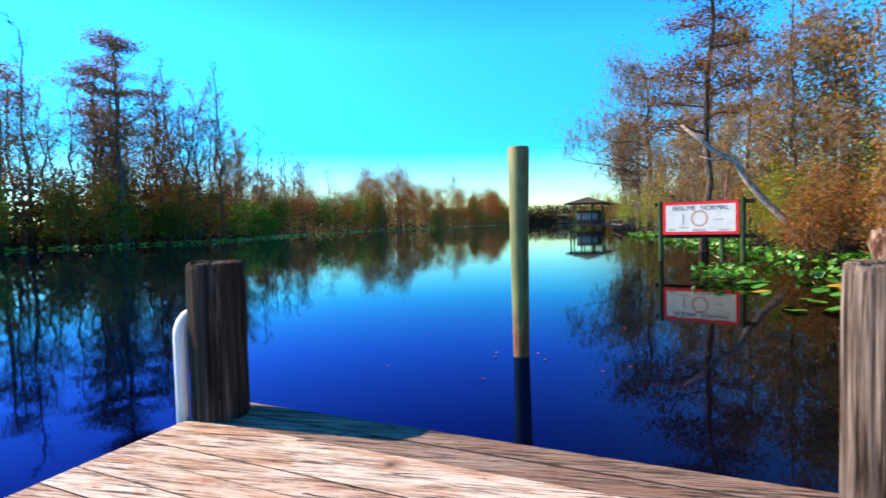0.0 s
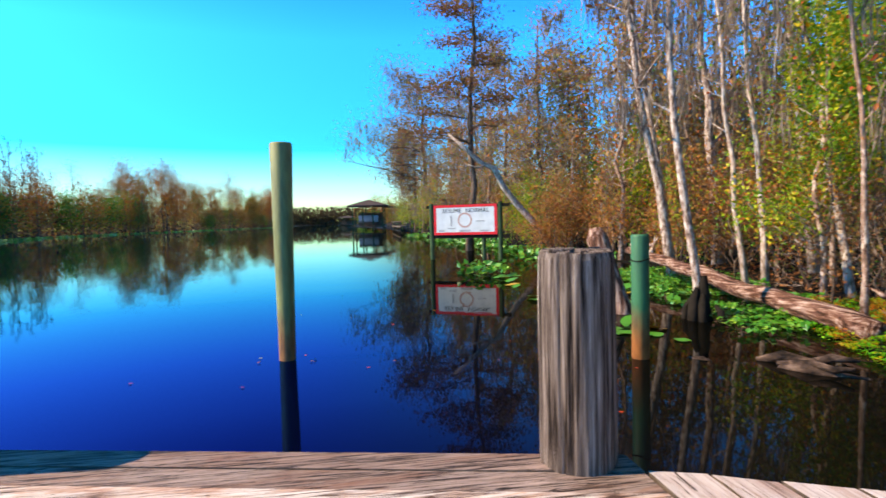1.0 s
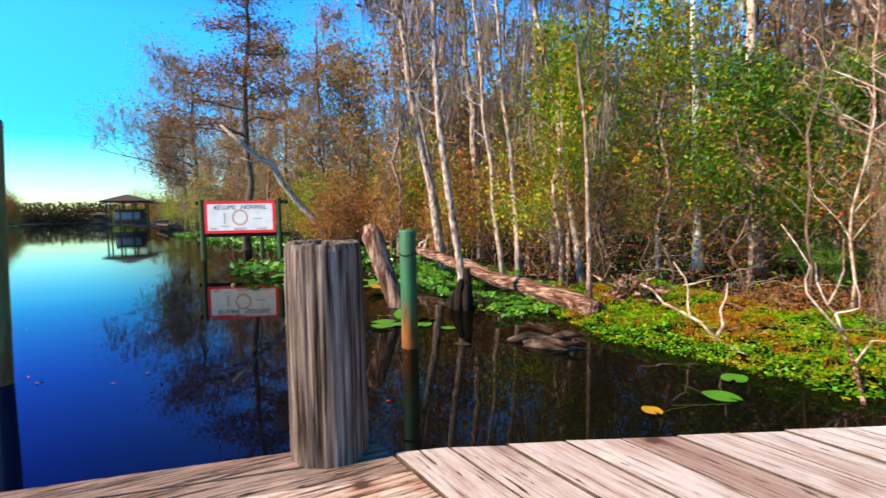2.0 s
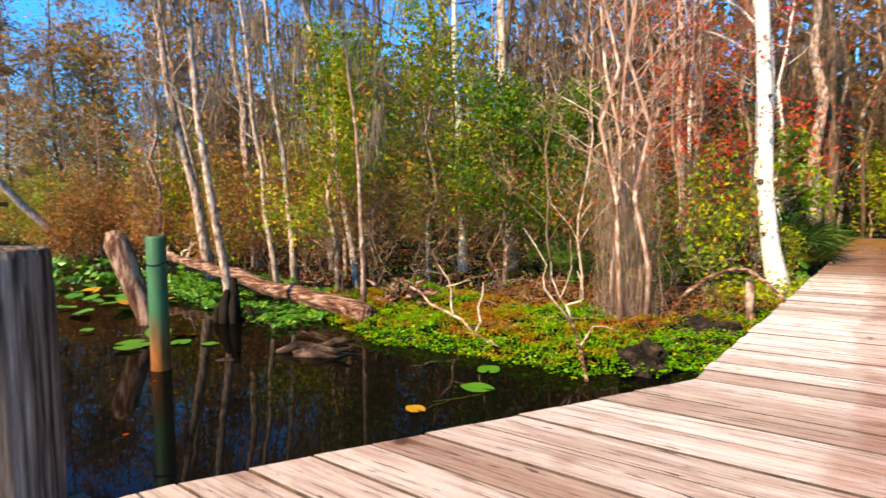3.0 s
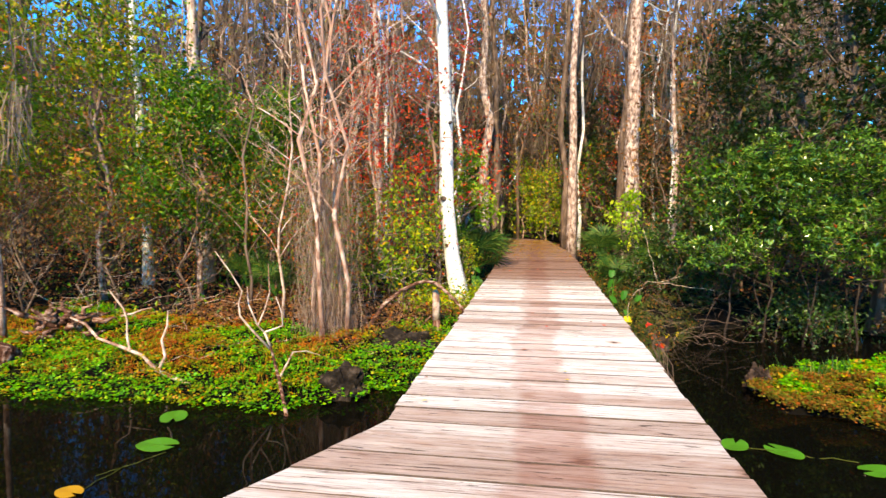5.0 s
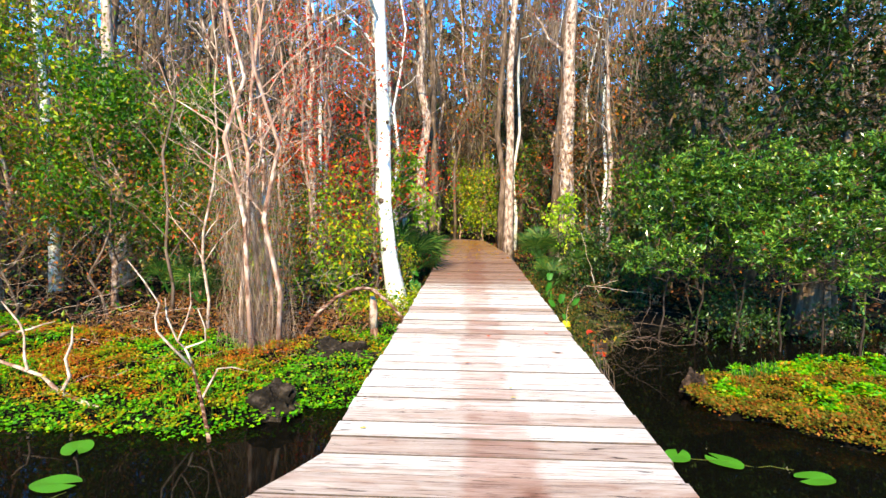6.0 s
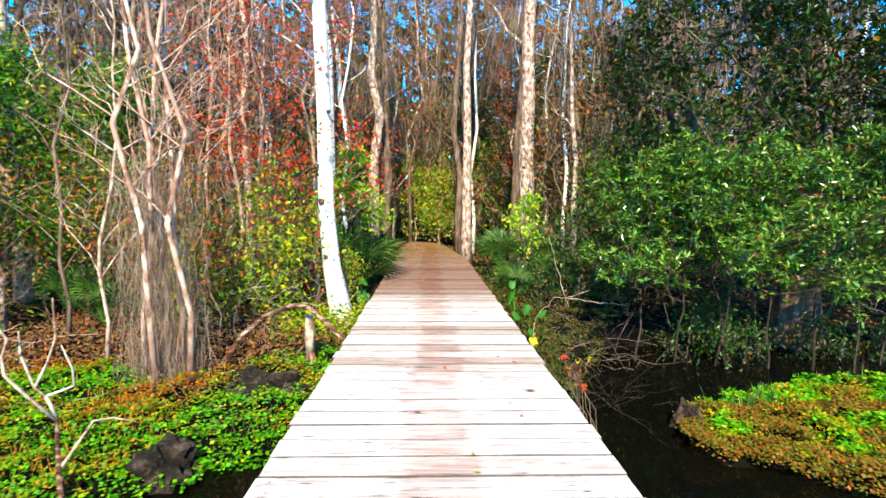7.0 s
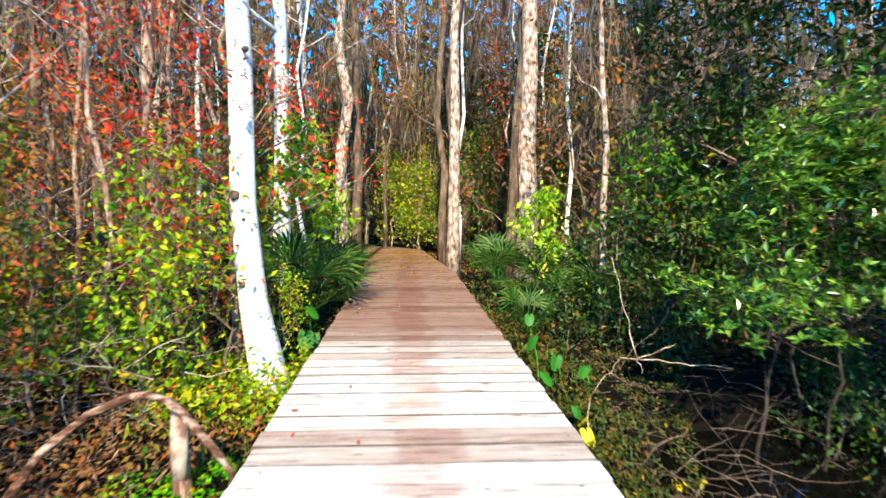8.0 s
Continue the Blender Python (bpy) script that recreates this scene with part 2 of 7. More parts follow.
EDGE_PLANK = plank_material("grey_edge_plank", (0.40, 0.31, 0.275), (0.04, 0.024, 0.018), (0.62, 0.42, 0.30), (16, 0.7, 6), 0.25, 0.6, 0.06)
# board sides darker than the tops, so the gaps read dark
BOARD_SIDE = rough_material("dark_board_side", [(0.3, (0.04, 0.028, 0.022)), (0.7, (0.14, 0.10, 0.08))], 12.0)
WET_LOG = rough_material("wet_rotten_log", [(0.38, (0.012, 0.008, 0.006)), (0.5, (0.05, 0.03, 0.022)), (0.64, (0.14, 0.088, 0.066))], 6.0, (1.0, 1.0, 1.6), 0.8, 1.0, 0.03)
BEAM = rough_material("old_beam", [(0.3, (0.06, 0.045, 0.035)), (0.7, (0.16, 0.12, 0.09))], 9.0, (1, 1, 0.3))
PILING = rough_material("grey_piling_wood", [(0.38, (0.014, 0.009, 0.007)), (0.45, (0.07, 0.047, 0.038)), (0.53, (0.135, 0.097, 0.08)), (0.62, (0.225, 0.17, 0.145)), (0.72, (0.38, 0.31, 0.27))], 8.0, (8.0, 8.0, 0.28), 0.9, 0.7, 0.008)
# piling wood darkened to carry the left post's shadow side in its colour
SHADED_PILING = rough_material("shaded_piling_wood", [(0.38, (0.008, 0.006, 0.005)), (0.47, (0.035, 0.026, 0.021)), (0.57, (0.11, 0.083, 0.07)), (0.70, (0.26, 0.21, 0.185))], 13.0, (3.0, 3.0, 0.11), 0.9, 1.0, 0.02, second=(0.04, 0.029, 0.023))
WHITE_BARK = rough_material("white_bark", [(0.30, (0.16, 0.12, 0.095)), (0.36, (0.46, 0.39, 0.34)), (0.44, (0.66, 0.61, 0.56)), (0.7, (0.80, 0.76, 0.72))], 15.0, (1, 1, 2.2), 0.9, 0.35, 0.01)
PINK_BARK = rough_material("pale_pinkish_bark", [(0.34, (0.14, 0.085, 0.062)), (0.45, (0.34, 0.225, 0.17)), (0.55, (0.54, 0.40, 0.325)), (0.7, (0.70, 0.57, 0.485))], 15.0, (1, 1, 0.4), 0.9, 0.5, 0.01)
GREY_BARK = rough_material("grey_bark", [(0.38, (0.03, 0.017, 0.012)), (0.47, (0.19, 0.10, 0.07)), (0.57, (0.50, 0.36, 0.29)), (0.70, (0.68, 0.56, 0.48))], 15.0, (1, 1, 0.6), 0.9, 0.9, 0.015, second=(0.30, 0.175, 0.122))
BROWN_BARK = rough_material("brown_bark", [(0.3, (0.025, 0.016, 0.012)), (0.5, (0.115, 0.074, 0.053)), (0.7, (0.27, 0.185, 0.14))], 9.0, (1, 1, 0.3), 0.9, 0.8, 0.015)
RUSSET_BARK = rough_material("russet_bark", [(0.38, (0.05, 0.02, 0.013)), (0.46, (0.28, 0.135, 0.09)), (0.54, (0.56, 0.37, 0.29)), (0.66, (0.74, 0.60, 0.51))], 12.0, (1, 1, 0.5), 0.9, 0.9, 0.015, second=(0.42, 0.23, 0.165))
MOTTLED_BARK = rough_material("mottled_reddish_bark", [(0.34, (0.06, 0.034, 0.026)), (0.43, (0.21, 0.13, 0.10)), (0.52, (0.38, 0.265, 0.215)), (0.66, (0.66, 0.54, 0.46))], 19.0, (1, 1, 0.4), 0.9, 0.7, 0.012)
RED_UPRIGHT = rough_material("reddish_upright_wood", [(0.36, (0.03, 0.013, 0.008)), (0.48, (0.15, 0.065, 0.042)), (0.62, (0.42, 0.27, 0.21))], 7.0, (2.4, 2.4, 0.4), 0.9, 1.0, 0.04)
DARK_BARK = rough_material("dark_brown_bark", [(0.3, (0.012, 0.008, 0.006)), (0.5, (0.04, 0.027, 0.02)), (0.7, (0.10, 0.07, 0.055))], 9.0, (1, 1, 0.3), 0.9, 0.8, 0.015)
TWIG = rough_material("twig", [(0.3, (0.065, 0.041, 0.03)), (0.7, (0.27, 0.18, 0.135))], 5.0, bump=0.2)
PALE_TWIG = rough_material("pale_dead_wood", [(0.38, (0.20, 0.10, 0.07)), (0.5, (0.46, 0.32, 0.245)), (0.66, (0.64, 0.52, 0.43))], 9.0, bump=0.3)
RED_WOOD = rough_material("reddish_rotten_wood", [(0.38, (0.03, 0.013, 0.008)), (0.50, (0.15, 0.065, 0.042)), (0.66, (0.50, 0.34, 0.27))], 8.0, (0.3, 3.2, 2.2), 0.9, 1.0, 0.04)
CHARRED = rough_material("blackened_rotten_wood", [(0.38, (0.006, 0.005, 0.004)), (0.52, (0.022, 0.016, 0.012)), (0.66, (0.075, 0.055, 0.043))], 9.0, (1, 1, 1.4), 0.9, 1.0, 0.03)
BLACK_WOOD = rough_material("wet_black_wood", [(0.3, (0.006, 0.005, 0.004)), (0.7, (0.025, 0.018, 0.013))], 8.0, rough=0.95)
MOSS = leaf_material("spanish_moss", [(0.0, (0.10, 0.065, 0.048)), (0.5, (0.21, 0.15, 0.115)), (1.0, (0.36, 0.275, 0.215))], 0.9, 0.3, 0.05)
MOSS_FIBRE = leaf_material("brown_moss_fibre", [(0.0, (0.10, 0.06, 0.042)), (0.5, (0.28, 0.18, 0.13)), (1.0, (0.46, 0.34, 0.26))], 0.9, 0.3, 0.05)
LEAF_GREEN = leaf_material("green_leaf", [(0.0, (0.015, 0.065, 0.004)), (0.5, (0.05, 0.17, 0.006)), (0.85, (0.13, 0.26, 0.008)), (1.0, (0.42, 0.36, 0.01))], 0.4)
LEAF_LIME = leaf_material("yellow_green_leaf", [(0.0, (0.06, 0.16, 0.006)), (0.5, (0.19, 0.32, 0.01)), (0.85, (0.46, 0.44, 0.015)), (1.0, (0.62, 0.22, 0.01))], 0.45)
LEAF_BAY = leaf_material("glossy_evergreen_leaf", [(0.0, (0.014, 0.05, 0.006)), (0.5, (0.065, 0.175, 0.016)), (0.85, (0.21, 0.36, 0.04)), (0.985, (0.34, 0.38, 0.05)), (1.0, (0.55, 0.06, 0.02))], 0.25, 0.25, 0.8)
# evergreen leaves in shade: the shade is put into this darker green
LEAF_SHADED = leaf_material("shaded_evergreen_leaf", [(0.0, (0.006, 0.018, 0.003)), (0.6, (0.019, 0.052, 0.006)), (0.95, (0.055, 0.115, 0.010)), (1.0, (0.24, 0.08, 0.012))], 0.4, 0.2, 0.35)
WEED = leaf_material("weed_leaf", [(0.0, (0.02, 0.05, 0.006)), (0.5, (0.06, 0.085, 0.010)), (0.85, (0.13, 0.10, 0.02)), (0.96, (0.30, 0.07, 0.012)), (1.0, (0.40, 0.26, 0.02))], 0.6)
LEAF_RED = leaf_material("red_autumn_leaf", [(0.0, (0.36, 0.02, 0.01)), (0.5, (0.68, 0.035, 0.015)), (0.8, (0.60, 0.13, 0.02)), (1.0, (0.22, 0.20, 0.02))], 0.5)
LEAF_RUST = leaf_material("rusty_leaf", [(0.0, (0.12, 0.035, 0.008)), (0.5, (0.34, 0.085, 0.012)), (0.8, (0.55, 0.16, 0.012)), (1.0, (0.30, 0.22, 0.015))], 0.7)
LEAF_TAN = leaf_material("dry_brown_leaf", [(0.0, (0.07, 0.026, 0.010)), (0.5, (0.23, 0.085, 0.03)), (1.0, (0.38, 0.15, 0.045))], 0.8)
LEAF_MIX = leaf_material("mixed_autumn_leaf", [(0.0, (0.03, 0.09, 0.008)), (0.32, (0.11, 0.17, 0.01)), (0.55, (0.26, 0.17, 0.02)), (0.76, (0.42, 0.13, 0.02)), (1.0, (0.48, 0.05, 0.02))], 0.6)
PALM = leaf_material("palmetto_leaf", [(0.0, (0.012, 0.05, 0.010)), (0.6, (0.035, 0.11, 0.016)), (1.0, (0.16, 0.19, 0.03))], 0.5, 0.25, 0.2)
MAT_RUST = leaf_material("rusty_mat_leaf", [(0.0, (0.10, 0.15, 0.008)), (0.2, (0.26, 0.22, 0.01)), (0.45, (0.46, 0.20, 0.012)), (0.75, (0.52, 0.12, 0.012)), (1.0, (0.36, 0.04, 0.01))], 0.5)
MAT_YELLOW = leaf_material("yellow_green_mat_leaf", [(0.0, (0.06, 0.16, 0.005)), (0.4, (0.19, 0.34, 0.008)), (0.75, (0.42, 0.36, 0.01)), (1.0, (0.60, 0.20, 0.01))], 0.5)
MAT_DULL = leaf_material("dull_brown_mat_leaf", [(0.0, (0.08, 0.13, 0.008)), (0.35, (0.18, 0.16, 0.012)), (0.7, (0.29, 0.14, 0.015)), (1.0, (0.40, 0.08, 0.012))], 0.6)
MAT_LEAF = leaf_material("pennywort_leaf", [(0.0, (0.03, 0.20, 0.005)), (0.6, (0.11, 0.42, 0.008)), (0.9, (0.28, 0.48, 0.01)), (1.0, (0.50, 0.26, 0.01))], 0.45)
LEAF_SHRUB = leaf_material("green_shrub_leaf", [(0.0, (0.05, 0.14, 0.006)), (0.45, (0.17, 0.31, 0.008)), (0.75, (0.42, 0.46, 0.012)), (0.93, (0.52, 0.44, 0.012)), (1.0, (0.70, 0.10, 0.02))], 0.45)
LILY = leaf_material("lily_pad_leaf", [(0.0, (0.025, 0.16, 0.012)), (0.6, (0.07, 0.27, 0.02)), (1.0, (0.22, 0.36, 0.03))], 0.35, 0.2, 0.6)
LEAF_OLIVE = leaf_material("brown_olive_leaf", [(0.0, (0.07, 0.036, 0.018)), (0.35, (0.23, 0.105, 0.052)), (0.65, (0.34, 0.15, 0.068)), (0.82, (0.17, 0.15, 0.02)), (1.0, (0.55, 0.12, 0.02))], 0.8)
LEAF_BANK = leaf_material("tan_bank_leaf", [(0.0, (0.15, 0.09, 0.06)), (0.35, (0.34, 0.215, 0.13)), (0.55, (0.44, 0.27, 0.12)), (0.74, (0.30, 0.32, 0.04)), (0.88, (0.56, 0.21, 0.03)), (1.0, (0.58, 0.11, 0.02))], 0.8)
LEAF_ORANGE = leaf_material("orange_bank_leaf", [(0.0, (0.14, 0.06, 0.03)), (0.4, (0.38, 0.15, 0.05)), (0.7, (0.50, 0.20, 0.05)), (0.85, (0.20, 0.20, 0.03)), (1.0, (0.60, 0.11, 0.02))], 0.8)
# gloom between the far trunks is put into this dark leaf colour
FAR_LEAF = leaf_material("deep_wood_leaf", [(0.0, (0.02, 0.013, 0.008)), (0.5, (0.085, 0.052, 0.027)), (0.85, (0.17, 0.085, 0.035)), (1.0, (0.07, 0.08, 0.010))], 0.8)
LEAF_GREY = leaf_material("grey_olive_leaf", [(0.0, (0.07, 0.055, 0.032)), (0.35, (0.18, 0.135, 0.075)), (0.6, (0.26, 0.19, 0.10)), (0.85, (0.12, 0.15, 0.03)), (1.0, (0.45, 0.14, 0.03))], 0.8)
LEAF_BRIGHT = leaf_material("bright_lime_leaf", [(0.0, (0.12, 0.30, 0.012)), (0.6, (0.30, 0.48, 0.02)), (1.0, (0.56, 0.60, 0.04))], 0.4, 0.4)
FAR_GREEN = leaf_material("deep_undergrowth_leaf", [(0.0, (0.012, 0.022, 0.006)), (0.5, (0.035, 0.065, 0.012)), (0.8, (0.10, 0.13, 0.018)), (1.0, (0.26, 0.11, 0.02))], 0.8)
BROAD = leaf_material("broad_green_leaf", [(0.0, (0.012, 0.10, 0.012)), (1.0, (0.04, 0.18, 0.012))], 0.5, 0.2, 0.3)
SEDGE = leaf_material("dry_sedge", [(0.0, (0.12, 0.20, 0.01)), (0.4, (0.38, 0.24, 0.015)), (1.0, (0.58, 0.15, 0.015))], 0.7)


# ---- builders ----
class Geo:
    """Collects faces for one mesh."""

    def __init__(self):
        self.v, self.f, self.n = [], [], 0

    def add(self, verts, faces):
        self.v.extend(tuple(p) for p in verts)
        self.f.extend(tuple(i + self.n for i in q) for q in faces)
        self.n += len(verts)

    def tube(self, pts, radii, sides=6, ragged=0.0, rng=None, cap=True):
        """A tapered tube along pts."""
        pts = [Vector(p) for p in pts]
        rings = []
        side = Vector((1, 0, 0))
        for i, p in enumerate(pts):
            d = (pts[min(i + 1, len(pts) - 1)] - pts[max(i - 1, 0)]).normalized()
            if abs(d.dot(side)) > 0.9:
                side = Vector((0, 1, 0)) if abs(d.y) < 0.9 else Vector((0, 0, 1))
            u = (side - d * side.dot(d)).normalized()
            w = d.cross(u)
            side = u
            for k in range(sides):
                a = 2 * math.pi * k / sides
                r = radii[i] * (1 + (rng.uniform(-ragged, ragged) if rng else 0))
                rings.append(p + (u * math.cos(a) + w * math.sin(a)) * r)
        faces = []
        for i in range(len(pts) - 1):
            for k in range(sides):
                k2 = (k + 1) % sides
                faces.append((i * sides + k, i * sides + k2, (i + 1) * sides + k2, (i + 1) * sides + k))
        if cap:
            faces.append(tuple(range(sides - 1, -1, -1)))
            faces.append(tuple((len(pts) - 1) * sides + k for k in range(sides)))
        self.add(rings, faces)

    def box(self, lo, hi):
        (a, b, c), (d, e, f) = lo, hi
        self.add([(a, b, c), (d, b, c), (d, e, c), (a, e, c), (a, b, f), (d, b, f), (d, e, f), (a, e, f)],
                 [(0, 3, 2, 1), (4, 5, 6, 7), (0, 1, 5, 4), (1, 2, 6, 5), (2, 3, 7, 6), (3, 0, 4, 7)])

    def blades(self, centres, size, rng, up=0.0, slim=0.5, droop=0.0):
        """Many small leaves, each a folded lozenge, turned every way; up draws them level."""
        c = np.asarray(centres, float)
        n = len(c)
        if not n:
            return
        d = rng.normal(size=(n, 3))
        d[:, 2] = d[:, 2] * (1 - up) - droop
        d /= np.linalg.norm(d, axis=1)[:, None] + 1e-9
        s = rng.normal(size=(n, 3))
        s[:, 2] *= 1 - up
        s -= d * (s * d).sum(1)[:, None]
        s /= np.linalg.norm(s, axis=1)[:, None] + 1e-9
        nn = np.cross(d, s)
        L = (size * rng.uniform(0.6, 1.3, n))[:, None]
        w = L * slim
        v = np.stack([c - d * L * 0.5, c + s * w * 0.5 + nn * L * 0.08, c + d * L * 0.5, c - s * w * 0.5 + nn * L * 0.08], 1).reshape(-1, 3)
        base = np.arange(n)[:, None] * 4 + np.arange(4)[None, :] + self.n
        self.v.extend(map(tuple, v.tolist()))
        self.f.extend(map(tuple, base.tolist()))
        self.n += 4 * n

    def whorls(self, tips, count, size, rng, slim=0.33, lift=0.35):
        """Leaves set in rosettes: count leaves that spread from each tip, each folded along its midrib."""
        c = np.repeat(np.asarray(tips, float), count, 0)
        n = len(c)
        d = rng.normal(size=(n, 3))
        d[:, 2] = d[:, 2] * 0.55 + lift
        d /= np.linalg.norm(d, axis=1)[:, None]
        s = np.cross(d, np.array((0, 0, 1.0)) + rng.normal(size=(n, 3)) * 0.35)
        s /= np.linalg.norm(s, axis=1)[:, None] + 1e-9
        up = np.cross(s, d)
        L = (size * rng.uniform(0.6, 1.25, n))[:, None]
        w = L * slim * 0.5
        v = np.stack([c, c + d * L * 0.5 + s * w + up * L * 0.05, c + d * L - up * L * 0.06, c + d * L * 0.5 - s * w + up * L * 0.05], 1).reshape(-1, 3)
        base = np.arange(n)[:, None] * 4 + np.arange(4)[None, :] + self.n
        self.v.extend(map(tuple, v.tolist()))
        self.f.extend(map(tuple, base.tolist()))
        self.n += 4 * n

    def strands(self, tops, length, width, rng, sway=0.15):
        """Hanging strands of moss: long thin wedges."""
        for p in tops:
            p = Vector(p)
            l = length * rng.uniform(0.4, 1.3)
            a = rng.uniform(0, 2 * math.pi)
            u = Vector((math.cos(a), math.sin(a), 0)) * width * rng.uniform(0.5, 1.4)
            e = Vector((rng.normal() * sway * l, rng.normal() * sway * l, -l))
            mid = p + e * 0.45 + Vector((rng.normal(), rng.normal(), 0)) * 0.06 * l
            self.add([p - u * 0.4, p + u * 0.4, mid + u * 0.5, mid - u * 0.5, p + e], [(0, 1, 2, 3), (3, 2, 4)])

    def mesh(self, name, smooth=False):
        me = bpy.data.meshes.new(name)
        me.from_pydata(self.v, [], self.f)
        if smooth:
            me.polygons.foreach_set("use_smooth", [True] * len(me.polygons))
        me.update()
        return me


def thing(name, at=(0, 0, 0), label="", category="", group="", kind="", turn=0.0):
    ob = new(name)
    ob.matrix_world = pose(*at, 0, 0, turn)
    return tagged(ob, label, category, group, kind)


def part(name, geo, mat, parent, label="", smooth=False):
    me = geo.mesh(name, smooth) if isinstance(geo, Geo) else geo
    if not me.materials:
        me.materials.append(mat)
    ob = new(name, me)
    ob.parent = parent
    if label:
        tagged(ob, label)
    if name in ("foliage", "branchwork", "crown_wood", "moss"):
        tagged(ob, kind="stuff")
    return ob


def solid(name, geo, mat, label="", category="", group="", kind="", smooth=False):
    """A thing that is one mesh."""
    me = geo.mesh(name, smooth)
    me.materials.append(mat)
    return tagged(new(name, me), label, category, group, kind)


def bend(a, b, n, rng, wob):
    """n + 1 points from a to b that wander a little."""
    a, b = Vector(a), Vector(b)
    l = (b - a).length
    out = []
    for i in range(n + 1):
        s = i / n
        k = math.sin(math.pi * s) if i < n else 0.5
        out.append(a.lerp(b, s) + Vector(rng.normal(size=3).tolist()) * wob * l * (k if i else 0))
    return out


def grow(rng, height, radius, lean=(0, 0), limbs=10, first=0.35, spread=0.35, rise=0.5, sub=4, twigs=4, wob=0.015, sides=8,
         flat=False, taper=0.25, curve=None, thin=0.0015, aim=None, limb_sides=5, knots=None):
    """Trunk, limbs, twigs and the places where leaves hang."""
    wood, limb_list, fine, tips = Geo(), [], Geo(), []
    top = Vector((lean[0] * height, lean[1] * height, height))
    n = 9
    spine = bend((0, 0, -0.15), top, n, rng, wob)
    if curve:
        spine = [p + Vector((curve[0] * math.sin(2.6 * i / n), curve[1] * math.sin(2.6 * i / n), 0)) for i, p in enumerate(spine)]
    if knots:
        zs = [k[1] for k in knots]
        spine = [Vector((float(np.interp(p.z, zs, [k[0] for k in knots])), p.y * 0.3, p.z)) for p in (Vector((0, p.y, -0.15 + (height + 0.15) * (i / n) ** 2.2)) for i, p in enumerate(spine))]
    if knots:
        flare = [1 + 0.55 * math.exp(-max(p.z, 0.0) / 0.22) for p in spine]
    else:
        flare = [1.35] + [1.0] * n
    rad = [radius * flare[i] * (1 - (1 - taper) * i / n) for i in range(n + 1)]
    wood.tube(spine, rad, sides, 0.06, rng)
    for k in range(limbs):
        s = first + (1 - first) * (k + rng.uniform(0, 1)) / limbs
        j = min(int(s * n), n - 1)
        p = spine[j].lerp(spine[j + 1], s * n - j)
        a = rng.uniform(0, 2 * math.pi) if aim is None else aim + rng.normal() * 0.9
        l = height * spread * rng.uniform(0.55, 1.1) * (1.15 - 0.75 * (s - first) / (1 - first))
        up = rise * rng.uniform(0.5, 1.4)
        e = p + Vector((math.cos(a), math.sin(a), up)).normalized() * l
        limb = bend(p, e, 4, rng, 0.05)
        r = max(radius * 0.34 * (1.1 - 0.7 * s), min(0.008, 0.0035 * height))
        arm = Geo()
        limb_list.append(arm)
        arm.tube(limb, [r, r * 0.8, r * 0.6, r * 0.45, r * 0.2], limb_sides, cap=False)
        for m in range(sub):
            q = limb[1].lerp(limb[-1], (m + rng.uniform(0.2, 1)) / sub)
            d = Vector(rng.normal(size=3).tolist())
            d.z = abs(d.z) * (0.2 if flat else 0.7) + (0.0 if flat else 0.15)
            d = (d.normalized() + (e - p).normalized() * 0.6).normalized()
            e2 = q + d * l * rng.uniform(0.22, 0.45)
            b2 = bend(q, e2, 2, rng, 0.07)
            fine.tube(b2, [r * 0.4, r * 0.28, r * 0.1], 3, cap=False)
            tips.append(e2)
            for w in range(twigs):
                q2 = b2[0].lerp(b2[-1], rng.uniform(0.25, 1))
                d2 = Vector(rng.normal(size=3).tolist())
                d2.z = abs(d2.z) * (0.15 if flat else 0.6)
                e3 = q2 + (d2.normalized() + d * 0.5).normalized() * l * rng.uniform(0.10, 0.24)
                fine.tube([q2, e3], [r * 0.15 + thin, thin * 0.5], 3, cap=False)
                tips.append(e3)
    return wood, limb_list, fine, tips


def spray(rng, tips, each, around):
    """each places round every tip."""
    t = np.array([tuple(p) for p in tips])
    t = np.repeat(t, each, 0)
    return t + rng.normal(size=t.shape) * around


def R(seed):
    return np.random.RandomState(seed)


# ---- ground and water ----
SHORE_RIGHT = [(-900, -12), (-420, -8), (-160, 3), (-100, 7.5), (-60, 9), (-30, 10), (-20, 10.2), (-12, 9.4), (-8.2, 8.3), (-6.4, 7.9), (-5.2, 7.3),
               (-4.1, 6.9), (-2.9, 7.0), (-2.05, 6.9), (-1.25, 7.5), (0, 8.3), (0.8, 8.7), (1.25, 9.5), (1.9, 10.4), (4, 10.8), (9, 10.6), (30, 8), (900, 0)]
SHORE_LEFT = [(-900, -70), (-430, -45), (-320, -44), (-230, -59), (-158, -61), (-115, -61), (-90, -53), (-73, -47), (-56, -46), (-42, -54), (-20, -72), (900, -300)]


def along(line, x):
    return float(np.interp(x, [p[0] for p in line], [p[1] for p in line]))


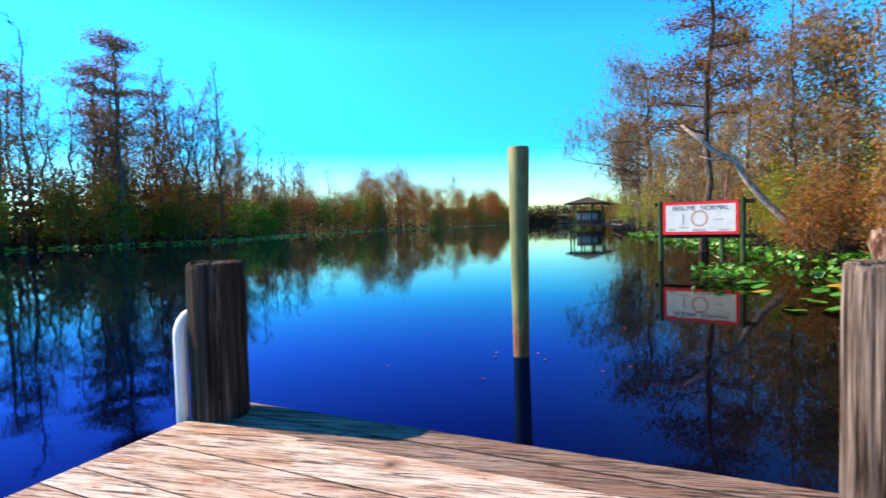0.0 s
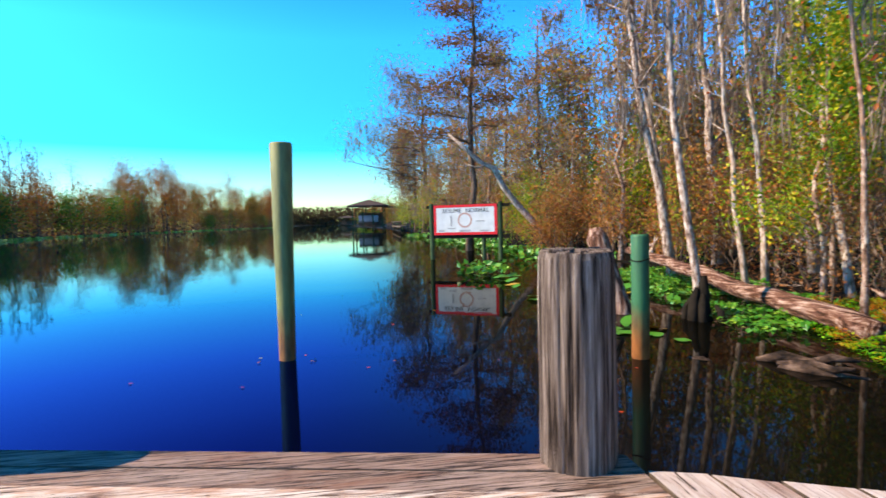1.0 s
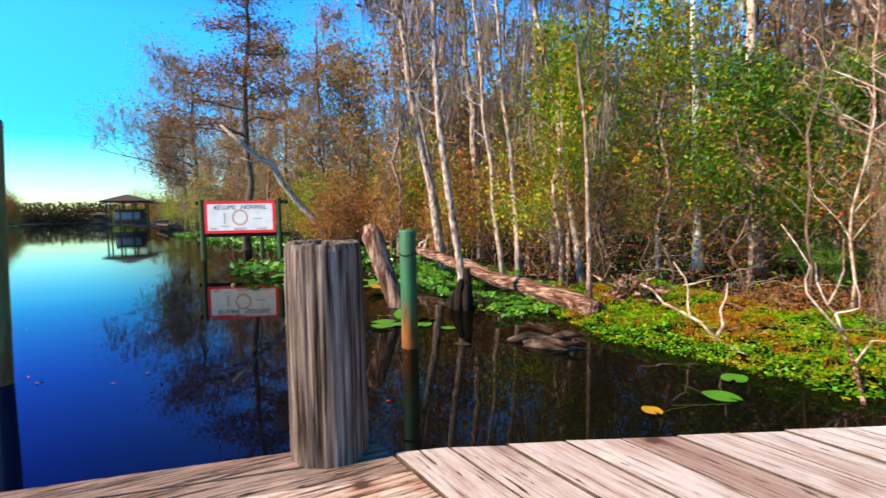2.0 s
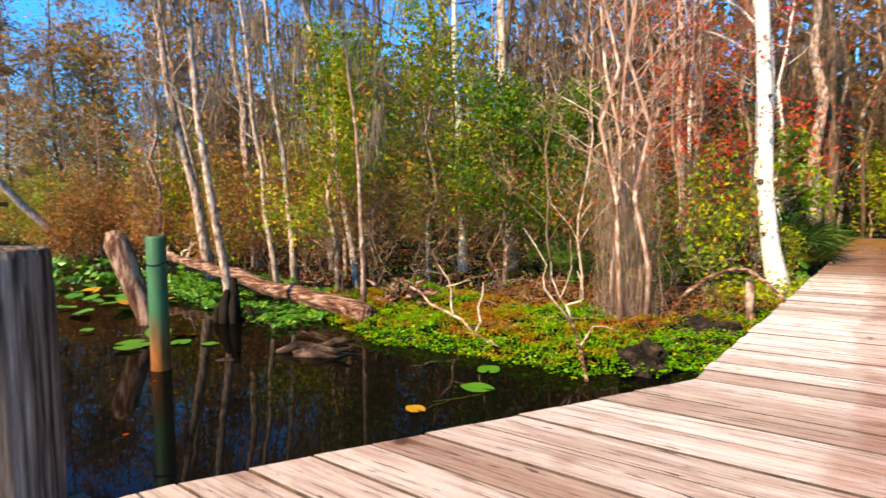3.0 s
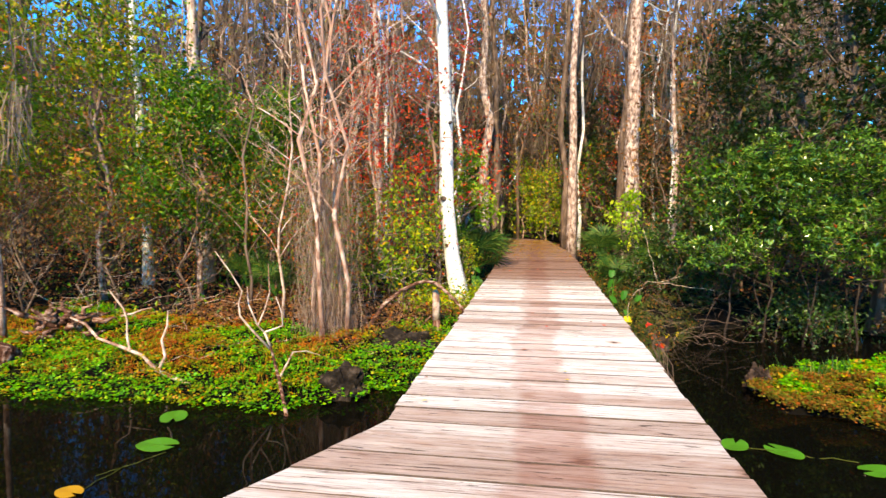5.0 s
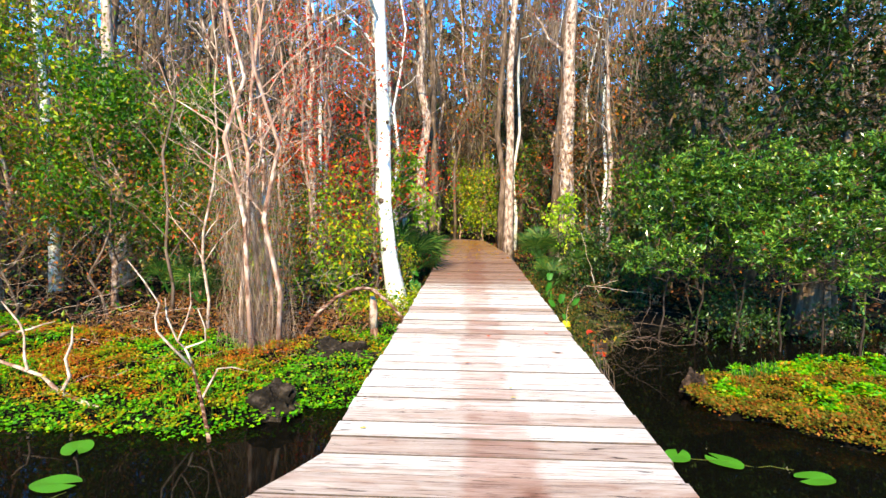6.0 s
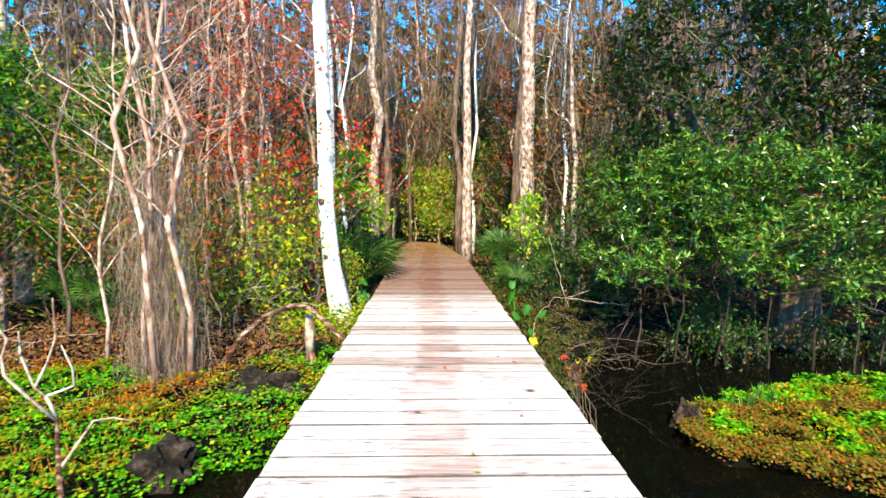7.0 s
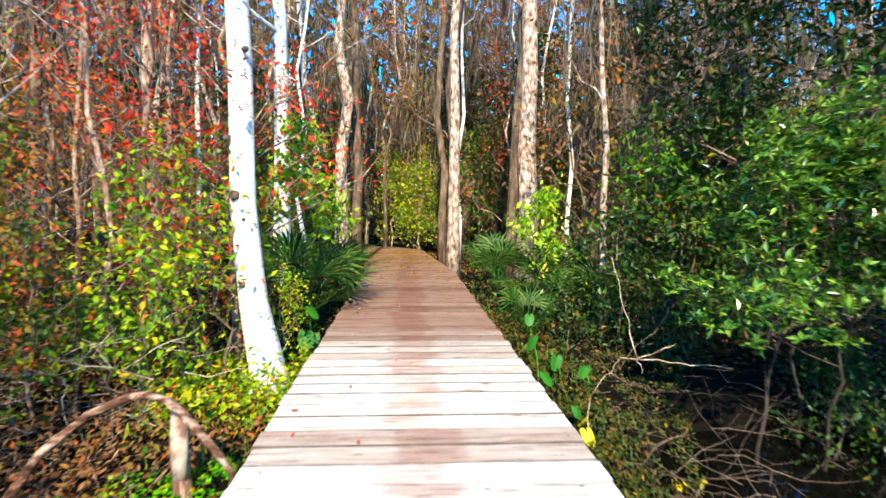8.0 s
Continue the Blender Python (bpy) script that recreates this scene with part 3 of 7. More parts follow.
def land(x, y):
    """Height of the ground."""
    up = max(y - along(SHORE_RIGHT, x), (along(SHORE_LEFT, x) - y) * 0.7)
    if -1100 < x < -620:
        up = max(up, (-640 - x))
    if x < -640:
        up = max(up, 2)
    isle = 1 - math.hypot((x - 3.2) / 1.42, (y - 7.78) / 1.08) + 0.4 * noise.noise((x * 1.1, y * 1.1, 7.0)) if abs(x - 3) < 3 and abs(y - 8) < 3 else -1
    up = max(up, isle * 0.5)
    bump = noise.noise((x * 0.9, y * 0.9, 0)) * 0.07 + noise.noise((x * 0.23, y * 0.23, 5)) * 0.06
    if up > 0:
        return -0.5 + min(0.02 + up * 0.04, 0.18) + bump * min(1, up) + min(max(up - 8, 0) * 0.012, 1.0)
    return -0.5 + max(up * 0.5, -1.4) - 0.02


def graded(lo, hi, mid_lo, mid_hi, fine):
    xs = list(np.arange(mid_lo, mid_hi + 1e-6, fine))
    s, x = fine, mid_hi
    while x < hi:
        s *= 1.17
        x = min(x + s, hi)
        xs.append(x)
    s, x = fine, mid_lo
    while x > lo:
        s *= 1.17
        x = max(x - s, lo)
        xs.insert(0, x)
    return xs


gx, gy = graded(-3000, 3000, -10, 6, 0.22), graded(-3000, 3000, 5.5, 22, 0.25)
g = Geo()
g.v = [(x, y, land(x, y)) for y in gy for x in gx]
nx = len(gx)
g.f = [(j * nx + i, j * nx + i + 1, (j + 1) * nx + i + 1, (j + 1) * nx + i) for j in range(len(gy) - 1) for i in range(nx - 1)]
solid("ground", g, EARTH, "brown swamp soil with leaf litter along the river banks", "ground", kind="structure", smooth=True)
g = Geo()
g.add([(-3000, -3000, -0.5), (3000, -3000, -0.5), (3000, 3000, -0.5), (-3000, 3000, -0.5)], [(0, 1, 2, 3)])
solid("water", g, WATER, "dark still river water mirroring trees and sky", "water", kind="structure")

# ---- dock and boardwalk ----
EDGE = 0.775
FRONT_DIR = Vector((0.22, 0.975, 0)).normalized()
FRONT_AT = Vector((-2.005, 3.03, 0))


def left_edge(y):
    """The dock's edge on the water side of the crosswise boards."""
    if y >= 5.54:
        return -EDGE
    return max(-EDGE - (5.54 - y) * 0.478, -1.81)


def slab(corners, top, thick, rng, chip=0.004):
    """One board: its outline from above, slightly uneven, with eased edges; the sawn sides take a second material."""
    g = Geo()
    z = top + rng.uniform(-0.003, 0.003)
    cx = sum(p[0] for p in corners) / 4
    cy = sum(p[1] for p in corners) / 4
    out = [(x + rng.uniform(-chip, chip) * 0.5, y + rng.uniform(-chip, chip) * 0.3) for x, y in corners]
    inn = [(x + (0.002 if x < cx else -0.002), y + (0.002 if y < cy else -0.002)) for x, y in out]
    v = [(x, y, z - thick) for x, y in out] + [(x, y, z - 0.003) for x, y in out] + [(x, y, z) for x, y in inn]
    f = [(3, 2, 1, 0), (8, 9, 10, 11)]
    for k in range(4):
        m = (k + 1) % 4
        f += [(k, m, 4 + m, 4 + k), (4 + k, 4 + m, 8 + m, 8 + k)]
    g.add(v, f)
    return g


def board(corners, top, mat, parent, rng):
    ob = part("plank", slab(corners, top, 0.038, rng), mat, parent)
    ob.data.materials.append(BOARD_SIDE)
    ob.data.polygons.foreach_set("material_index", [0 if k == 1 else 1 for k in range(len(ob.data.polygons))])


boardwalk = thing("boardwalk", (0, 0, 0), "weathered grey plank boardwalk with a worn brown middle", "boardwalk", kind="structure")
rb = R(5)
PITCH = 0.188
y = 3.31
while y < 16.1:
    y2 = y + PITCH
    a, b2 = left_edge(y), left_edge(y2)
    dl, dr = rb.uniform(-0.010, 0.010) * (y > 5.6), rb.uniform(-0.010, 0.010)
    gap = rb.uniform(0.003, 0.007) + (0.004 if y > 9.5 else 0)
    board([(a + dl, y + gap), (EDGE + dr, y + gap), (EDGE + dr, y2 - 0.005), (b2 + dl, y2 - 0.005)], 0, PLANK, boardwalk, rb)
    y = y2
# the far stretch bears slightly to the left, then turns away
c = Vector((0, y, 0))
for k in range(36):
    bear = radians(4.5 if k < 25 else 4.5 + 7.0 * (k - 24))
    u = Vector((math.cos(bear), math.sin(bear), 0))
    fwd = Vector((-math.sin(bear), math.cos(bear), 0))
    w = fwd * (PITCH - 0.012)
    lo, hi = c - u * EDGE, c + u * (EDGE + rb.uniform(-0.01, 0.01))
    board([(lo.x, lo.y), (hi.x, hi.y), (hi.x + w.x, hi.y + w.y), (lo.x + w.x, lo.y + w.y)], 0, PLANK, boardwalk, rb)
    c = c + fwd * PITCH
g = Geo()
for x in (-0.68, 0.0, 0.68):
    g.box((x - 0.02, 3.35, -0.225), (x + 0.02, 16.2, -0.045))
part("stringer", g, BEAM, boardwalk, "dark weathered stringers under the boards")
for y in np.arange(4.2, 16.3, 2.4):
    for x in (-0.6, 0.6):
        g = Geo()
        g.tube([(x, y, -1.4), (x, y, -0.042)], [0.07, 0.065], 10)
        part("support_post", g, BEAM, boardwalk)

dock = thing("dock", (0, 0, 0), "worn brown plank dock head over the river", "dock", kind="structure")
NORM = Vector((FRONT_DIR.y, -FRONT_DIR.x, 0))
for k in range(19):
    o = FRONT_AT + NORM * (0.142 * k)
    def at_y(yy):
        return o + FRONT_DIR * ((yy - o.y) / FRONT_DIR.y)
    def low(p):
        return 0.40 - 0.125 * (p.x + 2.37)
    p1, p2 = at_y(0.35), at_y(0.35) + NORM * 0.136
    p1, p2 = at_y(low(p1)), p2 + FRONT_DIR * (low(p2) - p2.y)
    q1 = at_y(3.303)
    q2 = o + NORM * 0.136
    q2 = q2 + FRONT_DIR * ((3.303 - q2.y) / FRONT_DIR.y)
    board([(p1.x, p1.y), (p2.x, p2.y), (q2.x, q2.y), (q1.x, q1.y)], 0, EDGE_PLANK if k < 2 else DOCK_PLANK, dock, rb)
g = Geo()
p, q = FRONT_AT + FRONT_DIR * -2.65 + NORM * 0.03, FRONT_AT + FRONT_DIR * 0.22 + NORM * 0.03
g.add([(p.x, p.y, -0.26), (q.x, q.y, -0.26), (q.x + 0.04, q.y, -0.26), (p.x + 0.04, p.y, -0.26), (p.x, p.y, -0.041), (q.x, q.y, -0.041), (q.x + 0.04, q.y, -0.041), (p.x + 0.04, p.y, -0.041)],
      [(0, 3, 2, 1), (4, 5, 6, 7), (0, 1, 5, 4), (1, 2, 6, 5), (2, 3, 7, 6), (3, 0, 4, 7)])
part("rim_board", g, BEAM, dock)
for x, y in ((-2.1, 0.6), (-0.4, 0.5), (-1.6, 3.0), (-0.4, 3.0), (0.1, 1.7)):
    g = Geo()
    g.tube([(x, y, -1.6), (x, y, -0.042)], [0.09, 0.085], 10)
    part("support_post", g, BEAM, dock)


# ---- dock posts, poles, sign ----
def round_post(at, radius, z0, z1, mat, name, label, category, seed, group="", rings=0):
    """A worn round piling: flutes of split grain, a rough domed top."""
    rng = R(seed)
    t = thing(name, (at[0], at[1], 0), label, category, group)
    g = Geo()
    sides = 96
    cuts = np.cumsum(rng.uniform(0.16, 0.75, 24))
    cuts = cuts[cuts < 2 * math.pi - 0.15]
    depth = rng.uniform(0.02, 0.10, len(cuts))
    levels = [z0, -0.5] + [-0.05 + (z1 - 0.03) * k / 12 for k in range(13)] + [z1 - 0.03, z1 - 0.008, z1]
    scale = [1.02] * 14 + [1.0, 0.995, 0.96, 0.88]
    v = []
    for z, sc in zip(levels, scale):
        for k in range(sides):
            a = 2 * math.pi * k / sides
            dent = 0.0
            for c, d in zip(cuts, depth):
                off = a - c - 0.10 * noise.noise((c * 3, z * 1.3, seed))
                dent += d * math.exp(-(off / 0.045) ** 2) * (0.45 + 0.9 * abs(noise.noise((c * 5, z * 2.2, seed + 3.0))))
            r = radius * sc * (1.0 - min(dent, 0.14) + 0.035 * noise.noise((math.cos(a) * 2.2, math.sin(a) * 2.2, z * 0.6 + seed)) + 0.012 * noise.noise((math.cos(a) * 11, math.sin(a) * 11, z * 2.0)))
            v.append((r * math.cos(a), r * math.sin(a), z + (rng.uniform(-0.010, 0.005) - 0.5 * dent * radius if z == z1 else 0)))
    f = [(i * sides + k, i * sides + (k + 1) % sides, (i + 1) * sides + (k + 1) % sides, (i + 1) * sides + k) for i in range(len(levels) - 1) for k in range(sides)]
    v.append((0, 0, z1 + 0.004))
    last = (len(levels) - 1) * sides
    f += [(last + k, last + (k + 1) % sides, len(v) - 1) for k in range(sides)]
    g.add(v, f)
    part("shaft", g, mat, t)
    for k, (zz, turn) in enumerate(((0.12, 0.6), (0.3, 2.2))):
        g = Geo()
        ox, oy = radius * math.cos(turn), radius * math.sin(turn)
        g.tube([(ox + 0.018 * math.cos(a) * math.cos(turn), oy + 0.018 * math.cos(a) * math.sin(turn), zz + 0.018 * math.sin(a)) for a in np.linspace(0, 2 * math.pi, 13)], [0.004] * 13, 5, cap=False)
        if k < rings:
            part("ring", g, BLACK_WOOD, t, "small dark iron ring")
    return t


round_post((-1.945, 3.125), 0.132, -1.5, 0.745, PILING, "dock_post", "grey cracked round wooden piling at the dock edge", "post", 3, "dock pilings")
round_post((-2.395, 0.50), 0.130, -1.5, 0.745, SHADED_PILING, "dock_post", "shaded cracked round wooden piling beside a white rail", "post", 4, "dock pilings", 1)


def pole_material(name, low, high, zr):
    """Painted pole, rusty above the water."""
    m, nt, b = material(name)
    geo = nt.nodes.new("ShaderNodeNewGeometry")
    sep = nt.nodes.new("ShaderNodeSeparateXYZ")
    nt.links.new(geo.outputs["Position"], sep.inputs[0])
    v = coords(nt, (2, 2, 0.4))
    n = grain(nt, v, 9.0, 5.0)
    paint = ramp(nt, n, [(0.3, tuple(c * 0.55 for c in high)), (0.6, high)])
    rust = ramp(nt, n, [(0.3, (0.10, 0.035, 0.01)), (0.7, low)])
    ad = nt.nodes.new("ShaderNodeMath")
    ad.operation, ad.inputs[1].default_value = "MULTIPLY_ADD", 0.35
    nt.links.new(n, ad.inputs[0])
    nt.links.new(sep.outputs["Z"], ad.inputs[2])
    mr = nt.nodes.new("ShaderNodeMapRange")
    nt.links.new(ad.outputs[0], mr.inputs["Value"])
    mr.inputs["From Min"].default_value, mr.inputs["From Max"].default_value = zr
    nt.links.new(mixed(nt, rust, paint, mr.outputs["Result"]), b.inputs["Base Color"])
    b.inputs["Roughness"].default_value = 0.6
    relief(nt, b, n, 0.4, 0.01)
    return m


OLIVE = pole_material("olive_pole_paint", (0.34, 0.12, 0.03), (0.21, 0.205, 0.065), (-0.12, 0.22))
GREEN = pole_material("green_pole_paint", (0.42, 0.13, 0.025), (0.025, 0.13, 0.05), (-0.16, 0.2))
t = thing("mooring_pole", (-5.89, 1.585, 0), "tall olive round pole with rust at the waterline", "pole")
g = Geo()
g.tube([(0.06, 0.02, -2.2), (0.03, 0.02, -0.5), (0.0, 0.02, 0.7), (-0.03, 0.025, 1.655), (-0.03, 0.025, 1.675)], [0.078, 0.082, 0.096, 0.112, 0.104], 28)
part("shaft", g, OLIVE, t, smooth=True)
t = thing("mooring_pole", (-5.08, 4.985, 0), "short green pole with rust below and a wire band", "pole")
g = Geo()
g.tube([(0, 0, -2.0), (0, 0, 0.66), (0, 0, 0.68)], [0.083, 0.083, 0.078], 26)
part("shaft", g, GREEN, t, smooth=True)
g = Geo()
ring = [(0.088 * math.cos(a), 0.088 * math.sin(a), 0.44 + 0.012 * math.sin(2 * a)) for a in np.linspace(0, 2 * math.pi, 25)]
g.tube(ring, [0.006] * 25, 5, cap=False)
part("wire_band", g, BLACK_WOOD, t, "dark wire band")

WHITE_PIPE = rough_material("white_pipe_paint", [(0.3, (0.74, 0.74, 0.72)), (0.7, (0.84, 0.84, 0.82))], 12.0, rough=0.35, bump=0.1)
t = thing("ladder_rail", (-2.30, 0.36, 0), "white painted ladder rail bent over at the top", "ladder rail")
g = Geo()
arc = [(0.0, 0, -0.7), (0.0, 0, 0.40)] + [(0.0 - 0.09 * (1 - math.cos(a)), 0.0, 0.40 + 0.09 * math.sin(a)) for a in np.linspace(0.2, math.pi - 0.2, 10)] + [(-0.18, 0.0, 0.40), (-0.18, 0, -0.7)]
g.tube(arc, [0.030] * len(arc), 14)
part("pipe", g, WHITE_PIPE, t, smooth=True)

# sign in the water
RED = rough_material("red_sign_paint", [(0.3, (0.62, 0.02, 0.03)), (0.7, (0.72, 0.04, 0.05))], 10.0, rough=0.5, bump=0.1)
SIGN_WHITE = rough_material("dull_white_sign_paint", [(0.3, (0.52, 0.53, 0.54)), (0.7, (0.68, 0.68, 0.68))], 3.0, rough=0.5, bump=0.1)
INK = rough_material("black_sign_ink", [(0.3, (0.02, 0.02, 0.02)), (0.7, (0.05, 0.05, 0.05))], 5.0, rough=0.6, bump=0.1)
ORANGE = rough_material("faded_orange_sign_ink", [(0.3, (0.45, 0.25, 0.22)), (0.7, (0.52, 0.32, 0.28))], 5.0, rough=0.6, bump=0.1)
FADED = rough_material("faded_grey_sign_ink", [(0.3, (0.30, 0.30, 0.31)), (0.7, (0.42, 0.42, 0.43))], 5.0, rough=0.6, bump=0.1)
SIGN_GREEN = rough_material("green_treated_post", [(0.3, (0.02, 0.04, 0.02)), (0.7, (0.07, 0.11, 0.05))], 8.0, (1, 1, 0.3))
sign_at = Vector((-19.05, 5.86, 0))
sign_u = Vector((1.12, 2.10, 0)).normalized()
sign_turn = math.degrees(math.atan2(sign_u.y, sign_u.x))
sign = thing("river_sign", sign_at, "white river sign with red border on green posts", "sign", turn=sign_turn)
# local x runs along the board, -y faces the river
g = Geo()
g.box((-1.10, -0.02, 0.38), (1.10, 0.02, 1.37))
board = part("board", g, SIGN_WHITE, sign)
g = Geo()
for lo, hi in (((-1.13, -0.024, 1.30), (1.13, -0.0205, 1.39)), ((-1.13, -0.024, 0.36), (1.13, -0.0205, 0.45)),
               ((-1.13, -0.024, 0.45), (-1.04, -0.0205, 1.30)), ((1.04, -0.024, 0.45), (1.13, -0.0205, 1.30))):
    g.box(lo, hi)
part("border", g, RED, board, "red painted border")
g = Geo()
for k in range(40):
    a0, a1 = 2 * math.pi * k / 40, 2 * math.pi * (k + 1) / 40
    g.add([(0.20 * math.cos(a0), -0.023, 0.86 + 0.20 * math.sin(a0)), (0.20 * math.cos(a1), -0.023, 0.86 + 0.20 * math.sin(a1)),
           (0.26 * math.cos(a1), -0.023, 0.86 + 0.26 * math.sin(a1)), (0.26 * math.cos(a0), -0.023, 0.86 + 0.26 * math.sin(a0))], [(0, 1, 2, 3)])
part("ring", g, ORANGE, board, "faded orange ring")
for lo, hi in (((-0.62, -0.023, 0.56), (-0.34, -0.0215, 0.60)), ((-0.52, -0.023, 0.66), (-0.46, -0.0215, 1.02)), ((0.40, -0.023, 0.80), (0.70, -0.0215, 0.84)),
               ((-0.95, -0.023, 0.47), (-0.75, -0.0215, 0.54)), ((-0.20, -0.023, 0.46), (0.20, -0.0215, 0.53)), ((0.55, -0.023, 0.47), (0.85, -0.0215, 0.52))):
    g = Geo()
    g.box(lo, hi)
    part("lettering_bar", g, FADED, board, "faded grey bar of small lettering")
for word, x in (("RESUME", -0.47), ("NORMAL", 0.45)):
    font = bpy.data.curves.new("word", "FONT")
    font.body, font.size, font.align_x, font.extrude = word, 0.20, "CENTER", 0.001
    lettering = new("word", font)
    bpy.context.view_layer.update()
    letters = bpy.data.meshes.new_from_object(lettering.evaluated_get(bpy.context.evaluated_depsgraph_get()))
    bpy.data.objects.remove(lettering)
    letters.materials.clear()
    letters.materials.append(INK)
    ob = new("word", letters)
    ob.parent = board
    ob.matrix_local = pose(x, -0.024, 1.12, 90, 0, 0)
    tagged(ob, "black capital letters")
for x in (-1.24, 1.22):
    g = Geo()
    g.tube([(x, 0.06, -2.2), (x, 0.06, 1.45)], [0.085, 0.08], 12)
    part("sign_post", g, SIGN_GREEN, sign)
g = Geo()
g.tube([(0.62, 0.10, -2.2), (0.62, 0.10, 0.40)], [0.07, 0.07], 10)
part("sign_post", g, SIGN_GREEN, sign)
for z in (0.30, 1.34):
    g = Geo()
    g.box((-1.42, 0.021, z - 0.06), (1.55, 0.07, z + 0.06))
    part("cross_rail", g, BLACK_WOOD, sign)

# ---- boathouses ----
ROOF = rough_material("brown_shingle", [(0.3, (0.035, 0.025, 0.022)), (0.7, (0.10, 0.07, 0.06))], 4.0, (1, 1, 3))


def boathouse(at, w, d, h, turn, label, rail=True):
    t = thing("boathouse", at, label, "boathouse", turn=turn)
    for i in range(4):
        for j in range(2):
            g = Geo()
            x, yy = -w / 2 + w * i / 3, -d / 2 + d * j
            g.box((x - 0.11, yy - 0.11, -1.5), (x + 0.11, yy + 0.11, h))
            part("post", g, SIGN_GREEN, t)
    g = Geo()
    g.box((-w / 2 - 0.3, -d / 2 - 0.3, 0.55), (w / 2 + 0.3, d / 2 + 0.3, 0.75))
    part("deck", g, BEAM, t)
    g = Geo()
    e, r = 0.9, h + 1.25
    v = [(-w / 2 - e, -d / 2 - e, h), (w / 2 + e, -d / 2 - e, h), (w / 2 + e, d / 2 + e, h), (-w / 2 - e, d / 2 + e, h)]
    v += [(x, yy, z + 0.16) for x, yy, z in v] + [(-w / 2 + d / 2, 0, r), (w / 2 - d / 2, 0, r)]
    g.add(v, [(3, 2, 1, 0), (0, 1, 5, 4), (1, 2, 6, 5), (2, 3, 7, 6), (3, 0, 4, 7), (4, 5, 9, 8), (5, 6, 9), (6, 7, 8, 9), (7, 4, 8)])
    part("roof", g, ROOF, t, "low brown hipped roof")
    for z in (1.2, 1.65):
        g = Geo()
        for yy in (-d / 2, d / 2):
            g.box((-w / 2, yy - 0.04, z - 0.05), (w / 2, yy + 0.04, z + 0.05))
        for x in (-w / 2, w / 2):
            g.box((x - 0.04, -d / 2, z - 0.05), (x + 0.04, d / 2, z + 0.05))
        part("rail", g, BEAM, t)
    g = Geo()
    g.box((-w / 2 + 0.5, d / 2 - 0.2, 0.75), (w / 2 - 0.5, d / 2 - 0.1, h * 0.75))
    part("back_wall", g, BROWN_BARK, t)
    return t


house = boathouse((-104, 3.6, -0.5), 5.4, 5.0, 4.3, 84, "dark wooden boathouse with open sides over the river")
g = Geo()
g.add([(2.9, -2.6, 4.15), (8.0, -2.6, 3.5), (8.0, 2.6, 3.5), (2.9, 2.6, 4.15), (2.9, -2.6, 4.3), (8.0, -2.6, 3.62), (8.0, 2.6, 3.62), (2.9, 2.6, 4.3)],
      [(0, 3, 2, 1), (4, 5, 6, 7), (0, 1, 5, 4), (1, 2, 6, 5), (2, 3, 7, 6), (3, 0, 4, 7)])
part("lean_to_roof", g, ROOF, house, "low brown lean-to roof")
for yy in (-2.4, 2.4):
    g = Geo()
    g.box((7.6, yy - 0.1, -1.5), (7.8, yy + 0.1, 3.5))
    part("post", g, SIGN_GREEN, house)
g = Geo()
g.box((-2.0, 0.4, 1.5), (1.6, 0.5, 2.7))
part("panel", g, FADED, house, "pale grey boarded panel")
boathouse((-330, -6, -0.5), 9, 6, 4.4, 80, "small far wooden boathouse at the bank")
g = Geo()
g.box((-100, 7.4, 0.1), (-76, 8.6, 0.3))
for x in np.arange(-97, -76, 3.0):
    g.box((x, 7.5, -1.2), (x + 0.2, 7.7, 0.9))
g.box((-100, 7.5, 0.85), (-76, 7.6, 0.95))
solid("landing", g, BEAM, "dark wooden landing beside the boathouse", "landing")


# ---- trees ----
def tree(name, at, rng, bark, leaf=None, each=2, around=0.25, size=0.12, up=0.0, slim=0.5, moss=0, moss_len=0.5, whorl=0, plate=False, label="", category="tree", twig=None,
         group="", stems=((0, 0),), split=True, **shape):
    t = thing(name, at, label, category, group)
    woods, arms, fine, tips = [], [], Geo(), []
    base = shape.pop("lean", (0, 0))
    for sx, sy in stems:
        off = rng.normal(size=2) * (0.09 if len(stems) > 1 else 0)
        a, limbs, b, c = grow(rng, lean=(base[0] + off[0], base[1] + off[1]), **shape)
        for geo in [a] + limbs:
            geo.v = [(x + sx, y + sy, z) for x, y, z in geo.v]
        fine.add([(x + sx, y + sy, z) for x, y, z in b.v], b.f)
        woods.append(a)
        arms += limbs
        tips += [p + Vector((sx, sy, 0)) for p in c]
    for geo in woods:
        part("trunk" if len(stems) == 1 else "stem", geo, bark, t, smooth=True)
    if split:
        for geo in arms:
            part("limb", geo, bark, t, smooth=True)
    else:
        rest = Geo()
        for geo in arms:
            rest.add(geo.v, geo.f)
        part("crown_wood", rest, bark, t, smooth=True)
    part("branchwork", fine, twig or TWIG, t)
    if leaf:
        g = Geo()
        if plate:
            g.blades(spray(rng, tips, each, np.array((around, around, around * 0.17))), size, rng, up, slim)
        elif whorl:
            g.whorls(spray(rng, tips, each, around), whorl, size, rng, slim)
        else:
            g.blades(spray(rng, tips, each, around), size, rng, up, slim)
        part("foliage", g, leaf, t)
    if moss:
        g = Geo()
        for i in rng.randint(0, len(tips), moss):
            g.strands(np.array(tips[i]) + rng.normal(size=(11, 3)) * (0.08, 0.08, 0.06), moss_len, 0.016, rng)
        part("moss", g, MOSS, t, "hanging grey moss")
    return t


def ground_at(x, y, dz=0.0):
    return (x, y, max(land(x, y), -0.62) + dz)


